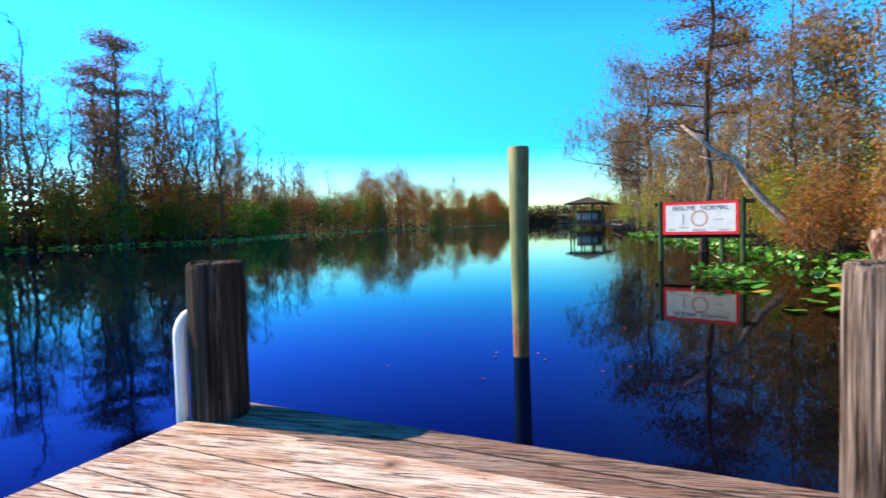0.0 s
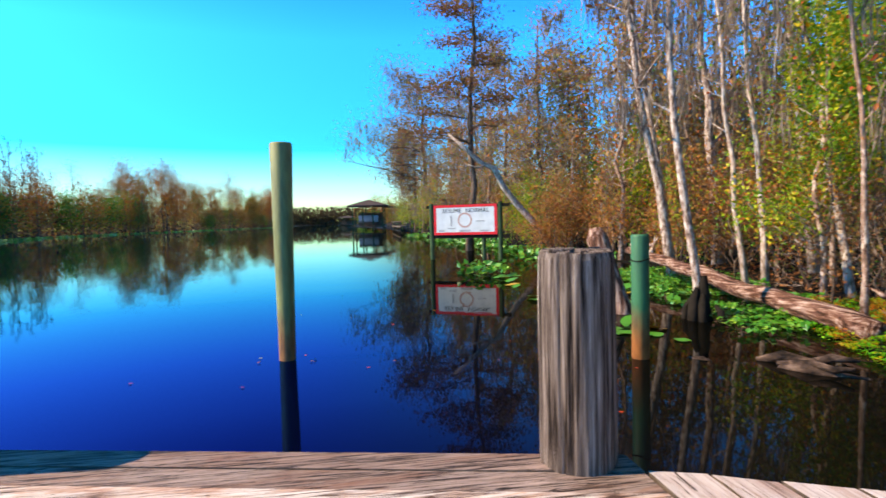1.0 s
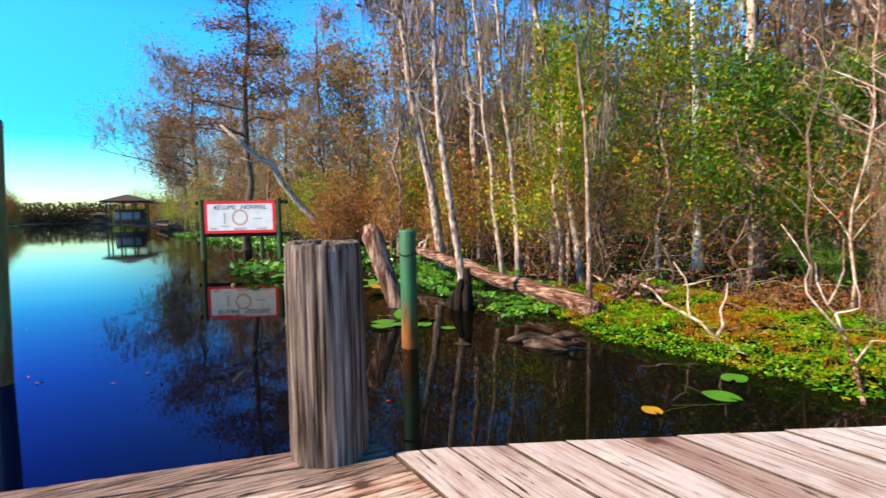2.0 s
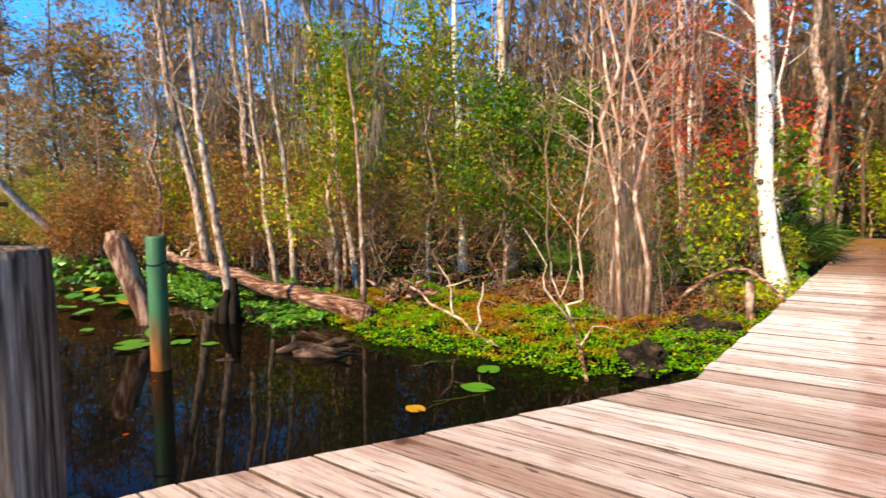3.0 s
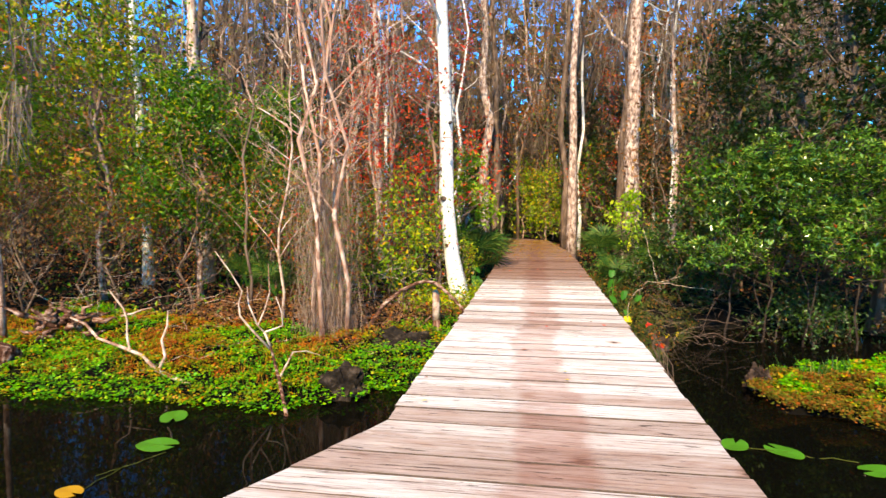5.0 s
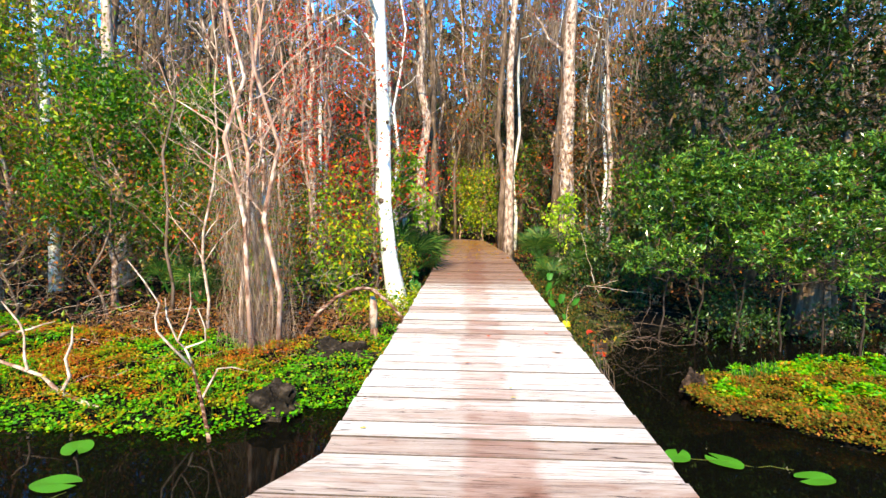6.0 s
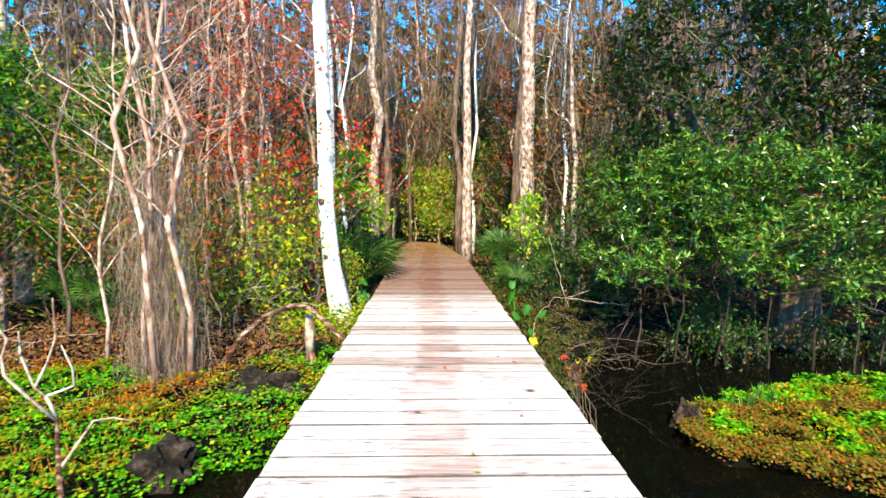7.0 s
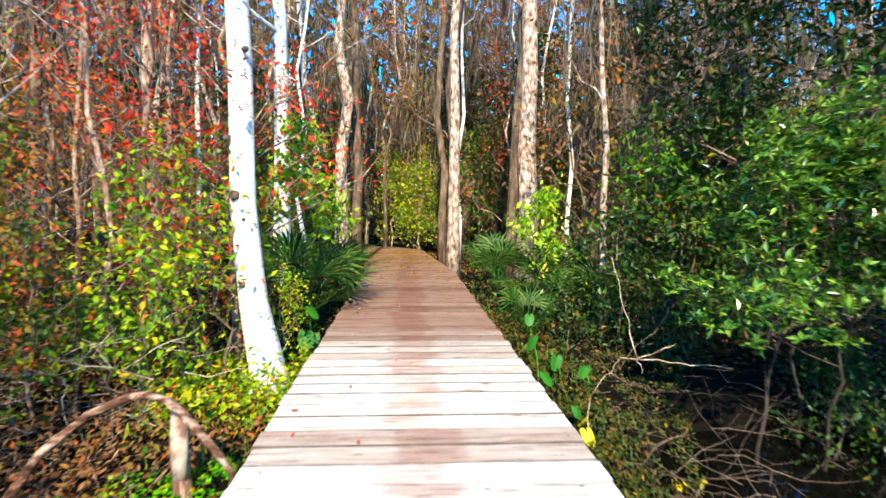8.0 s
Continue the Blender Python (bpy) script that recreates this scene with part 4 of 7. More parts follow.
def spread_copies(kinds, spots, rng, lo, hi, sink=0.05):
    for x, y in spots:
        s = rng.uniform(lo, hi)
        k = kinds[rng.randint(len(kinds))]
        m = Matrix.LocRotScale(ground_at(x, y, -sink), Euler((0, 0, rng.uniform(0, 6.28))), (s, s, s * rng.uniform(0.9, 1.15)))
        copy_thing(k, m)


def wood_spots(n, x0, x1, back0, back1, gap, rng, keep=None):
    """Scattered places behind the shore, none too near another or the boardwalk."""
    out, tries = [], 0
    while len(out) < n and tries < n * 60:
        tries += 1
        x = rng.uniform(x0, x1)
        y = max(along(SHORE_RIGHT, x), 7.5) + rng.uniform(back0, back1)
        if (abs(x) < 1.6 and y < 21) or (abs(x + (y - 19.2) * 0.45) < 1.8 and 18 < y < 26):
            continue
        if (keep and not keep(x, y)) or any((x - a) ** 2 + (y - b) ** 2 < gap * gap for a, b in out):
            continue
        out.append((x, y))
    return out


# prototypes, which stand at places of their own in the wood
G1 = "slim swamp trees"
slim = [
    tree("slim_tree", ground_at(-4.9, 14.2), R(11), BROWN_BARK, LEAF_GREY, 4, 0.3, 0.08, height=11, radius=0.085, limbs=14, first=0.16, spread=0.20, rise=0.8, sub=4, twigs=2, lean=(0.03, 0.02), moss=40, moss_len=0.8, label="slim grey swamp tree with a few brown leaves", group=G1, split=False),
    tree("slim_tree", ground_at(-8.3, 13.5), R(12), BROWN_BARK, LEAF_GREY, 4, 0.3, 0.075, height=12, radius=0.085, limbs=14, first=0.22, spread=0.18, rise=0.9, sub=4, twigs=2, lean=(-0.04, 0.0), moss=40, moss_len=0.8, label="slim pale swamp tree with thin bare twigs", group=G1, split=False),
    tree("slim_tree", ground_at(4.2, 19.5), R(13), BROWN_BARK, LEAF_MIX, 5, 0.3, 0.08, height=10, radius=0.075, limbs=15, first=0.12, spread=0.22, rise=0.7, sub=4, twigs=2, lean=(0.02, -0.03), moss=30, moss_len=0.8, label="slim grey swamp tree with sparse autumn leaves", group=G1, split=False),
    tree("slim_tree", ground_at(-3.4, 22.5), R(14), BROWN_BARK, LEAF_GREY, 5, 0.35, 0.08, height=9, radius=0.065, limbs=15, first=0.10, spread=0.24, rise=0.6, sub=4, twigs=2, lean=(0.05, 0.03), moss=50, moss_len=0.9, label="slim brown swamp tree hung with moss", group=G1, split=False),
]
G2 = "thicket"
thicket = [
    tree("thicket_shrub", ground_at(-6.0, 13.2), R(21), BROWN_BARK, LEAF_OLIVE, 3, 0.18, 0.075, height=2.6, radius=0.025, limbs=14, first=0.05, spread=0.55, rise=1.0, sub=4, twigs=2, wob=0.04, label="tangled brown shrub with dry leaves", category="shrub", group=G2, split=False),
    tree("thicket_shrub", ground_at(-9.5, 12.0), R(22), BROWN_BARK, LEAF_MIX, 5, 0.16, 0.065, height=2.2, radius=0.025, limbs=14, first=0.04, spread=0.6, rise=0.9, sub=4, twigs=3, wob=0.04, label="tangled swamp shrub with mixed autumn leaves", category="shrub", group=G2, split=False),
    tree("thicket_shrub", ground_at(-3.6, 15.8), R(23), BROWN_BARK, LEAF_GREEN, 6, 0.15, 0.08, height=2.0, radius=0.025, limbs=14, first=0.03, spread=0.6, rise=0.9, sub=4, twigs=2, wob=0.04, label="dense swamp shrub with green leaves", category="shrub", group=G2, split=False),
    tree("thicket_shrub", ground_at(2.8, 20.5), R(24), BROWN_BARK, LEAF_RUST, 5, 0.18, 0.068, height=2.8, radius=0.025, limbs=14, first=0.08, spread=0.5, rise=1.0, sub=4, twigs=2, wob=0.04, label="swamp shrub with rust-coloured leaves", category="shrub", group=G2, split=False),
]
rw = R(77)


def clear_view(x, y):
    return y > 9.6 + 0.75 * max(0, x) and not (-7.5 < x < -0.8 and y < 11.2) and not (0.5 < x < 3.4 and y < 18.5) and not (-2.9 < x < -0.5 and y < 20)


spread_copies(slim, wood_spots(98, -16, 13, 3.0, 30, 0.85, rw, clear_view), rw, 0.75, 1.35)
spread_copies(thicket, wood_spots(92, -20, 12, 2.6, 20, 0.75, rw, clear_view), rw, 0.7, 1.3)

spread_copies(slim, [(-3.2, 24.5), (-1.8, 26.0), (0.3, 25.0), (1.6, 23.2), (2.9, 24.8), (0.9, 27.5), (-0.8, 28.5), (-2.9, 29.5), (2.2, 28.6), (4.1, 27.2), (-4.6, 27.0), (0.2, 31.0), (1.7, 31.5), (-1.6, 32.0), (3.4, 31.0)], rw, 1.0, 1.5)
spread_copies([thicket[2], thicket[2], thicket[0]], [(0.9, 22.4), (1.9, 21.8), (0.2, 24.2), (-3.4, 21.2), (-1.2, 26.5), (1.4, 25.2), (2.6, 23.1), (0.0, 27.2), (-2.6, 23.2), (3.2, 25.5)], rw, 1.0, 1.6)
spread_copies([thicket[2], thicket[0], thicket[2]], [(2.6, 12.6), (3.6, 12.4), (4.8, 12.2), (5.8, 12.0), (6.8, 11.6), (3.0, 13.8), (4.3, 13.6), (5.6, 13.3), (7.0, 12.8), (2.4, 14.4), (7.8, 11.6), (6.2, 10.9), (7.2, 10.4)], rw, 0.8, 1.2)

G6 = "pale thin trees"
pale = [
    tree("pale_tree", ground_at(-0.9, 27.0), R(81), PINK_BARK, None, height=13, radius=0.075, limbs=9, first=0.4, spread=0.14, rise=1.0, sub=3, twigs=3, lean=(0.02, 0.0), curve=(0.15, 0), label="pale thin tree deep in the wood", group=G6, split=False, twig=GREY_BARK),
    tree("pale_tree", ground_at(1.5, 26.2), R(82), MOTTLED_BARK, LEAF_RUST, 3, 0.25, 0.09, height=12, radius=0.085, limbs=9, first=0.4, spread=0.16, rise=0.9, sub=3, twigs=3, lean=(-0.04, 0.0), label="pale mottled tree deep in the wood", group=G6, split=False, twig=GREY_BARK),
    tree("pale_tree", ground_at(3.6, 21.8), R(83), WHITE_BARK, None, height=11, radius=0.055, limbs=8, first=0.35, spread=0.16, rise=0.9, sub=3, twigs=3, lean=(0.05, 0.0), curve=(-0.12, 0), label="thin whitish tree deep in the wood", group=G6, split=False, twig=GREY_BARK),
]
spread_copies(pale, wood_spots(46, -12, 12, 7, 24, 0.9, R(84), lambda x, y: y > 15.5), R(85), 0.7, 1.1)

# the wood beyond, too deep to tell apart
rng = R(55)
g = Geo()
n = 56000
x = rng.uniform(-75, 42, n)
y0 = 37 + rng.uniform(0, 14, n)
z = rng.beta(1.0, 1.75, n) * 18 - 0.3
g.blades(np.stack([x, y0, z], 1), 0.85, rng, 0, 0.5)
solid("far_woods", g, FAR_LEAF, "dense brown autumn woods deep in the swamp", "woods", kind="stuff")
g = Geo()
n = 24000
x = rng.uniform(-75, 42, n)
g.blades(np.stack([x, 33 + rng.uniform(0, 9, n), rng.beta(1.0, 2.0, n) * 9 - 0.3], 1), 0.6, rng, 0, 0.5)
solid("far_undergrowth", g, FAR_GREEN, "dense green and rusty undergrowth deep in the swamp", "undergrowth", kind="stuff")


# ---- the trees that can be told apart near the boardwalk ----
def trunk_tree(at, height, radius, bark, seed, label, lean=(0, 0), curve=None, leaf=None, first=0.45, moss=0, limbs=9, name="swamp_tree", **more):
    kw = dict(each=2, around=0.3, size=0.09, spread=0.16, rise=0.9, sub=4, twigs=4, wob=0.006, sides=14)
    kw.update(more)
    return tree(name, ground_at(*at), R(seed), bark, leaf, moss=moss, moss_len=0.8, height=height, radius=radius, lean=lean, curve=curve, first=first, limbs=limbs, label=label, **kw)


white = trunk_tree((-1.12, 11.0), 9.5, 0.124, WHITE_BARK, 101, "tall white-barked tree leaning beside the boardwalk", (-0.05, 0.0), None, None, 0.62, name="white_tree", sides=20, taper=0.5,
           knots=((0.0, -0.2), (-0.03, 0.15), (-0.10, 0.5), (-0.17, 0.9), (-0.205, 1.4), (-0.215, 2.3), (-0.235, 3.1), (-0.30, 4.5), (-0.45, 9.5)))
for kx, ky, kz, size in ((-0.24, -0.105, 1.52, 0.03), (-0.30, -0.085, 1.95, 0.024), (-0.19, -0.11, 0.85, 0.022), (-0.15, -0.10, 2.6, 0.02)):
    g = Geo()
    g.tube([(kx, ky + 0.03, kz), (kx, ky, kz), (kx, ky - 0.012, kz)], [size * 1.4, size, size * 0.45], 9, 0.2, R(7))
    part("knot", g, BROWN_BARK, white, "dark knot on the white bark", smooth=True)
trunk_tree((0.84, 17.5), 11, 0.125, MOTTLED_BARK, 102, "tall straight pinkish tree at the edge of the boardwalk", (0.015, 0.02), (-0.05, 0), LEAF_RUST, 0.55, 20)
trunk_tree((0.80, 19.8), 11, 0.105, BROWN_BARK, 122, "dark trunk behind the pinkish tree", (0.0, 0.02), None, LEAF_TAN, 0.5, 20)
trunk_tree((2.22, 17.4), 12, 0.21, MOTTLED_BARK, 103, "thick pale tree with a split mottled trunk", (0.012, 0.03), (0.06, 0), LEAF_RUST, 0.42, 30)
trunk_tree((1.98, 17.55), 10, 0.12, BROWN_BARK, 104, "brown trunk growing against a thick pale tree", (0.035, 0.03), None, LEAF_TAN, 0.5, 10)
trunk_tree((-1.62, 20.4), 12, 0.17, MOTTLED_BARK, 105, "tall grey-brown tree beyond the palmettos", (0.0, 0.0), None, LEAF_RUST, 0.45, 30)
trunk_tree((-1.30, 20.9), 11, 0.14, BROWN_BARK, 106, "dark brown trunk beside a grey tree", (-0.01, 0.0), None, LEAF_TAN, 0.45, 20)
trunk_tree((-2.35, 17.2), 11, 0.17, WHITE_BARK, 107, "pale grey swamp tree behind the white one", (-0.03, 0.02), (0.08, 0), LEAF_TAN, 0.4, 25)
trunk_tree((-2.5, 24.3), 12, 0.13, WHITE_BARK, 108, "thin white tree leaning far back in the wood", (-0.12, 0.0), None, None, 0.5, 10)
trunk_tree((-7.0, 12.1), 10, 0.085, WHITE_BARK, 109, "thin white tree behind the green shrubs", (-0.02, 0.0), None, LEAF_TAN, 0.45, 20)
trunk_tree((-6.2, 12.7), 11, 0.12, PINK_BARK, 110, "pale tree trunk behind the green shrubs", (-0.03, 0.0), None, LEAF_TAN, 0.5, 20)
trunk_tree((-6.75, 6.72), 8, 0.06, MOTTLED_BARK, 111, "pale mossy tree rising from the black water", (-0.05, -0.09), None, LEAF_TAN, 0.3, 30)
trunk_tree((-11.2, 8.95), 9.5, 0.105, MOTTLED_BARK, 112, "leaning pale tree hung with grey moss", (-0.06, -0.15), None, LEAF_MIX, 0.3, 60)
trunk_tree((-11.9, 9.3), 9.5, 0.09, MOTTLED_BARK, 113, "leaning grey tree hung with grey moss", (-0.08, -0.14), (0.1, 0.1), LEAF_TAN, 0.3, 60)
trunk_tree((-8.65, 8.75), 7, 0.05, PINK_BARK, 114, "thin leaning pale tree by the fallen log", (-0.06, -0.08), None, LEAF_MIX, 0.35, 20)
trunk_tree((-9.2, 9.5), 8, 0.06, PINK_BARK, 115, "thin pale tree by the fallen log", (-0.05, -0.07), (0.05, 0.05), LEAF_GREEN, 0.35, 20)
trunk_tree((-6.0, 8.3), 6.0, 0.04, GREY_BARK, 116, "thin pinkish tree behind the log end", (-0.10, -0.03), (0.22, 0.1), LEAF_MIX, 0.3, 20)
trunk_tree((-7.6, 9.7), 7, 0.06, PINK_BARK, 117, "slanting grey tree among green leaves", (-0.20, -0.10), (0.1, 0.2), LEAF_MIX, 0.3, 30)
trunk_tree((-13.5, 11.5), 10, 0.14, MOTTLED_BARK, 118, "tall grey tree hung with moss", (-0.03, -0.06), None, LEAF_RUST, 0.25, 60)
trunk_tree((-10.3, 11.5), 10, 0.12, MOTTLED_BARK, 119, "tall grey tree hung with moss", (-0.03, -0.1), None, LEAF_TAN, 0.25, 60)
trunk_tree((2.38, 13.4), 7, 0.05, MOTTLED_BARK, 120, "thin mottled tree behind the evergreen bush", (-0.01, 0.02), None, LEAF_RUST, 0.4, 20)
trunk_tree((-3.0, 13.3), 9, 0.07, PINK_BARK, 121, "thin pale tree behind the red leaves", (-0.02, 0.02), (0.05, 0), LEAF_RED, 0.25, 20)

# the many-stemmed tree with moss at its foot
t = tree("many_stemmed_tree", ground_at(-2.4, 8.95), R(131), RUSSET_BARK, None, 1, 0.2, 0.06, height=6.5, radius=0.027, limbs=11, first=0.22, spread=0.22, rise=1.1, sub=4, twigs=4,
         wob=0.018, lean=(-0.05, 0.03), stems=((-0.15, 0), (0.12, 0.1), (0.02, -0.12), (0.25, -0.02), (-0.05, 0.2)), twig=RUSSET_BARK, label="many-stemmed bare tree with moss round its foot")
rng = R(132)
g = Geo()
for k in range(2600):
    a, r = rng.uniform(0, 6.28), rng.uniform(0.05, 0.42)
    z = 0.1 + 1.9 * rng.rand() ** 1.4
    g.strands([(r * math.cos(a) + 0.05 - 0.05 * z, r * 0.7 * math.sin(a), z)], 0.36, 0.0035, rng, 0.16)
part("moss", g, MOSS_FIBRE, t, "brown moss curtain round the foot")
t = tree("bare_sapling", ground_at(-2.75, 10.3), R(133), GREY_BARK, LEAF_RED, 1, 0.15, 0.05, height=4.5, radius=0.022, limbs=14, first=0.15, spread=0.25, rise=1.0, sub=3, twigs=3, wob=0.02, lean=(-0.12, 0),
         label="thin pale sapling with a few red leaves", twig=PALE_TWIG)
tree("bare_sapling", ground_at(-3.2, 9.5), R(134), PALE_TWIG, None, height=4.2, radius=0.02, limbs=14, first=0.15, spread=0.25, rise=1.0, sub=3, twigs=3, wob=0.02, lean=(0.04, 0), label="thin pale leafless sapling in the swamp", twig=PALE_TWIG)
tree("bare_sapling", ground_at(-4.0, 10.2), R(135), BROWN_BARK, LEAF_MIX, 1, 0.15, 0.05, height=4.8, radius=0.025, limbs=15, first=0.15, spread=0.25, rise=1.0, sub=4, twigs=3, wob=0.02, lean=(0.02, 0), label="thin brown sapling with few leaves", twig=TWIG)

# red maple behind, autumn shrubs at its foot
for k, (px, py, h) in enumerate(((-2.3, 11.6, 6.5), (-1.7, 12.3, 7.0), (-3.3, 12.3, 6.0), (-2.7, 13.2, 7.0), (-1.5, 11.4, 5.0), (-2.5, 11.2, 4.0), (2.2, 19.0, 7.0))):
    tree("red_maple", ground_at(px, py), R(140 + k), GREY_BARK, LEAF_RED, 5, 0.10, 0.056, height=h, radius=0.034, limbs=16, first=0.12, spread=0.22, rise=0.8, sub=4, twigs=3, wob=0.012,
         label="young maple with sparse red leaves", group="red maples")
SHRUB3 = ((-0.3, 0), (0.1, 0.15), (0.3, -0.1), (0, -0.2))
tree("autumn_shrub", ground_at(-1.75, 10.95), R(150), BROWN_BARK, LEAF_SHRUB, 4, 0.09, 0.065, height=1.7, radius=0.014, limbs=9, first=0.05, spread=0.34, rise=1.3, sub=3, twigs=2, wob=0.03, stems=SHRUB3,
     label="green and yellow shrub at the white tree", category="shrub")
tree("autumn_shrub", ground_at(-1.85, 11.25), R(151), BROWN_BARK, LEAF_RED, 1, 0.1, 0.085, height=1.9, radius=0.012, limbs=8, first=0.1, spread=0.32, rise=1.3, sub=3, twigs=2, wob=0.03, stems=SHRUB3,
     label="red-leaved shrub mixed among green shoots", category="shrub")
tree("autumn_shrub", ground_at(-1.15, 11.45), R(152), PALE_TWIG, LEAF_LIME, 7, 0.06, 0.035, height=0.8, radius=0.01, limbs=9, first=0.1, spread=0.55, rise=0.9, sub=4, twigs=3, wob=0.03,
     label="small pale-leaved shrub leaning over the boards", category="shrub")
tree("autumn_shrub", ground_at(-1.72, 10.5), R(156), BROWN_BARK, LEAF_SHRUB, 4, 0.08, 0.062, height=1.15, radius=0.012, limbs=9, first=0.05, spread=0.36, rise=1.2, sub=3, twigs=2, wob=0.03, stems=((-0.3, 0), (0.05, 0.1), (-0.1, -0.15)),
     label="low green and yellow shrub beside the white tree", category="shrub")
tree("autumn_shrub", ground_at(-2.65, 10.5), R(157), BROWN_BARK, LEAF_SHRUB, 2, 0.08, 0.07, height=1.0, radius=0.012, limbs=9, first=0.05, spread=0.36, rise=1.2, sub=3, twigs=2, wob=0.03, stems=((-0.3, 0), (0.25, 0.1), (-0.1, -0.15)),
     label="low green and yellow shrub behind the mat", category="shrub")
tree("autumn_shrub", ground_at(-1.3, 13.0), R(153), BROWN_BARK, LEAF_BRIGHT, 14, 0.09, 0.10, height=2.2, radius=0.014, limbs=8, first=0.45, spread=0.3, rise=0.6, sub=3, twigs=2, wob=0.03,
     label="slender shrub with bright lime leaves", category="shrub")
tree("autumn_shrub", ground_at(-2.9, 10.6), R(154), BROWN_BARK, LEAF_MIX, 4, 0.12, 0.06, height=1.2, radius=0.014, limbs=10, first=0.05, spread=0.45, rise=0.9, sub=3, twigs=3, wob=0.03, stems=SHRUB3,
     label="low shrub of mixed autumn leaves", category="shrub")
tree("autumn_shrub", ground_at(1.48, 13.3), R(155), BROWN_BARK, LEAF_BRIGHT, 10, 0.08, 0.08, height=1.55, radius=0.012, limbs=7, first=0.4, spread=0.3, rise=0.7, sub=3, twigs=2, wob=0.03,
     label="slender shrub with bright lime leaves", category="shrub")

# green trees over the water's edge
for k, (px, py, h, mat, lab) in enumerate(((-7.7, 9.3, 4.3, LEAF_LIME, "broad yellow-green tree over the swamp's edge"), (-6.7, 10.7, 4.9, LEAF_LIME, "yellow-green tree over the swamp's edge"),
                                           (-5.2, 10.9, 3.3, LEAF_GREEN, "dense dark green shrub tree"), (-4.3, 11.6, 3.0, LEAF_GREEN, "dense dark green shrub tree"), (-8.9, 10.6, 4.8, LEAF_LIME, "yellow-green tree over the swamp's edge"))):
    tree("green_tree", ground_at(px, py), R(160 + k), GREY_BARK, mat, 30, 0.2, 0.076, height=h, radius=0.05, limbs=18, first=0.16, spread=0.34, rise=0.6, sub=4, twigs=3, wob=0.02, label=lab, group="green trees at the edge")
# dry tangle under them
for k, (px, py) in enumerate(((-6.6, 9.2), (-5.7, 9.7), (-4.9, 10.2), (-5.6, 10.6), (-7.4, 9.9), (-4.2, 10.9), (-3.5, 11.1), (-6.9, 8.7), (-8.4, 9.6), (-9.6, 10.2), (-7.9, 10.6), (-3.0, 10.3), (-6.3, 9.9), (-5.0, 11.4), (-10.6, 9.9), (-12.2, 10.2), (-13.6, 10.6), (-9.0, 11.2))):
    s = 0.66 + 0.11 * (k % 3)
    copy_thing(thicket[(0, 1, 0, 3)[k % 4] if px < -4.5 else 1], Matrix.LocRotScale(ground_at(px, py, -0.05), Euler((0, 0, k * 1.3)), (s, s, s)))

for px, py, h in ((0.3, 22.6, 2.4), (1.1, 23.4, 2.6), (-0.5, 24.2, 2.8), (0.6, 26.0, 3.2)):
    tree("green_tree", ground_at(px, py), R(int(190 + 10 * px)), GREY_BARK, LEAF_LIME, 8, 0.2, 0.10, height=h, radius=0.03, limbs=14, first=0.1, spread=0.34, rise=0.6, sub=4, twigs=2, wob=0.02, label="bright yellow-green shrub tree beyond the path's end", group="green trees at the path's end")

for k, (px, py, h) in enumerate(((3.0, 21.0, 7.5), (0.9, 25.2, 8.5), (4.4, 19.6, 7.0), (-0.7, 23.6, 8.0), (2.2, 27.0, 9.0), (-4.4, 18.0, 7.0))):
    tree("rusty_tree", ground_at(px, py), R(270 + k), BROWN_BARK, LEAF_RUST, 5, 0.22, 0.09, height=h, radius=0.06, limbs=16, first=0.2, spread=0.24, rise=0.5, sub=4, twigs=2, wob=0.015, split=False,
         label="rusty-leaved swamp tree beyond the boardwalk's bend", group="rusty trees")

# ---- the evergreen bush and its neighbours ----
BAY = "glossy evergreen bay bush over dark water"
for k, (px, py, h, first) in enumerate(((2.5, 9.8, 2.05, 0.36), (3.4, 9.6, 2.2, 0.34), (4.5, 9.3, 2.3, 0.30))):
    tree("evergreen_bush", (px, py, -0.5), R(171 + 20 * k), DARK_BARK, LEAF_BAY, 3, 0.08, 0.070, whorl=8, slim=0.36, height=h, radius=0.013, limbs=12, first=first, spread=0.36, rise=0.35, sub=4, twigs=2, wob=0.012,
         stems=((-0.35, 0.1), (0, 0), (0.4, -0.1), (0.15, 0.4)), label=BAY, category="bush")
tree("evergreen_tree", ground_at(3.9, 11.4), R(173), BROWN_BARK, LEAF_SHADED, 4, 0.22, 0.10, whorl=7, slim=0.36, height=6.0, radius=0.08, limbs=26, first=0.2, spread=0.27, rise=0.5, sub=4, twigs=3, wob=0.02, label="shaded evergreen tree above the bay bush", stems=((0, 0), (0.9, -0.3)))
tree("evergreen_tree", ground_at(5.6, 10.3), R(174), BROWN_BARK, LEAF_SHADED, 4, 0.22, 0.105, whorl=7, slim=0.36, height=6.0, radius=0.07, limbs=24, first=0.2, spread=0.27, rise=0.5, sub=4, twigs=3, wob=0.02, label="shaded evergreen tree above the bay bush", stems=((0, 0), (0.8, 0.5)))
tree("evergreen_bush", ground_at(2.5, 12.2), R(175), BROWN_BARK, LEAF_SHADED, 6, 0.14, 0.08, height=1.5, radius=0.02, limbs=11, first=0.15, spread=0.45, rise=0.6, sub=4, twigs=2, wob=0.03, stems=SHRUB3, label="dark green bush behind the bay bush", category="bush")
tree("evergreen_bush", ground_at(3.4, 13.2), R(176), BROWN_BARK, LEAF_SHADED, 6, 0.14, 0.09, height=2.3, radius=0.02, limbs=12, first=0.15, spread=0.40, rise=0.6, sub=4, twigs=2, wob=0.03, stems=SHRUB3, label="dark green bush behind the bay bush", category="bush")
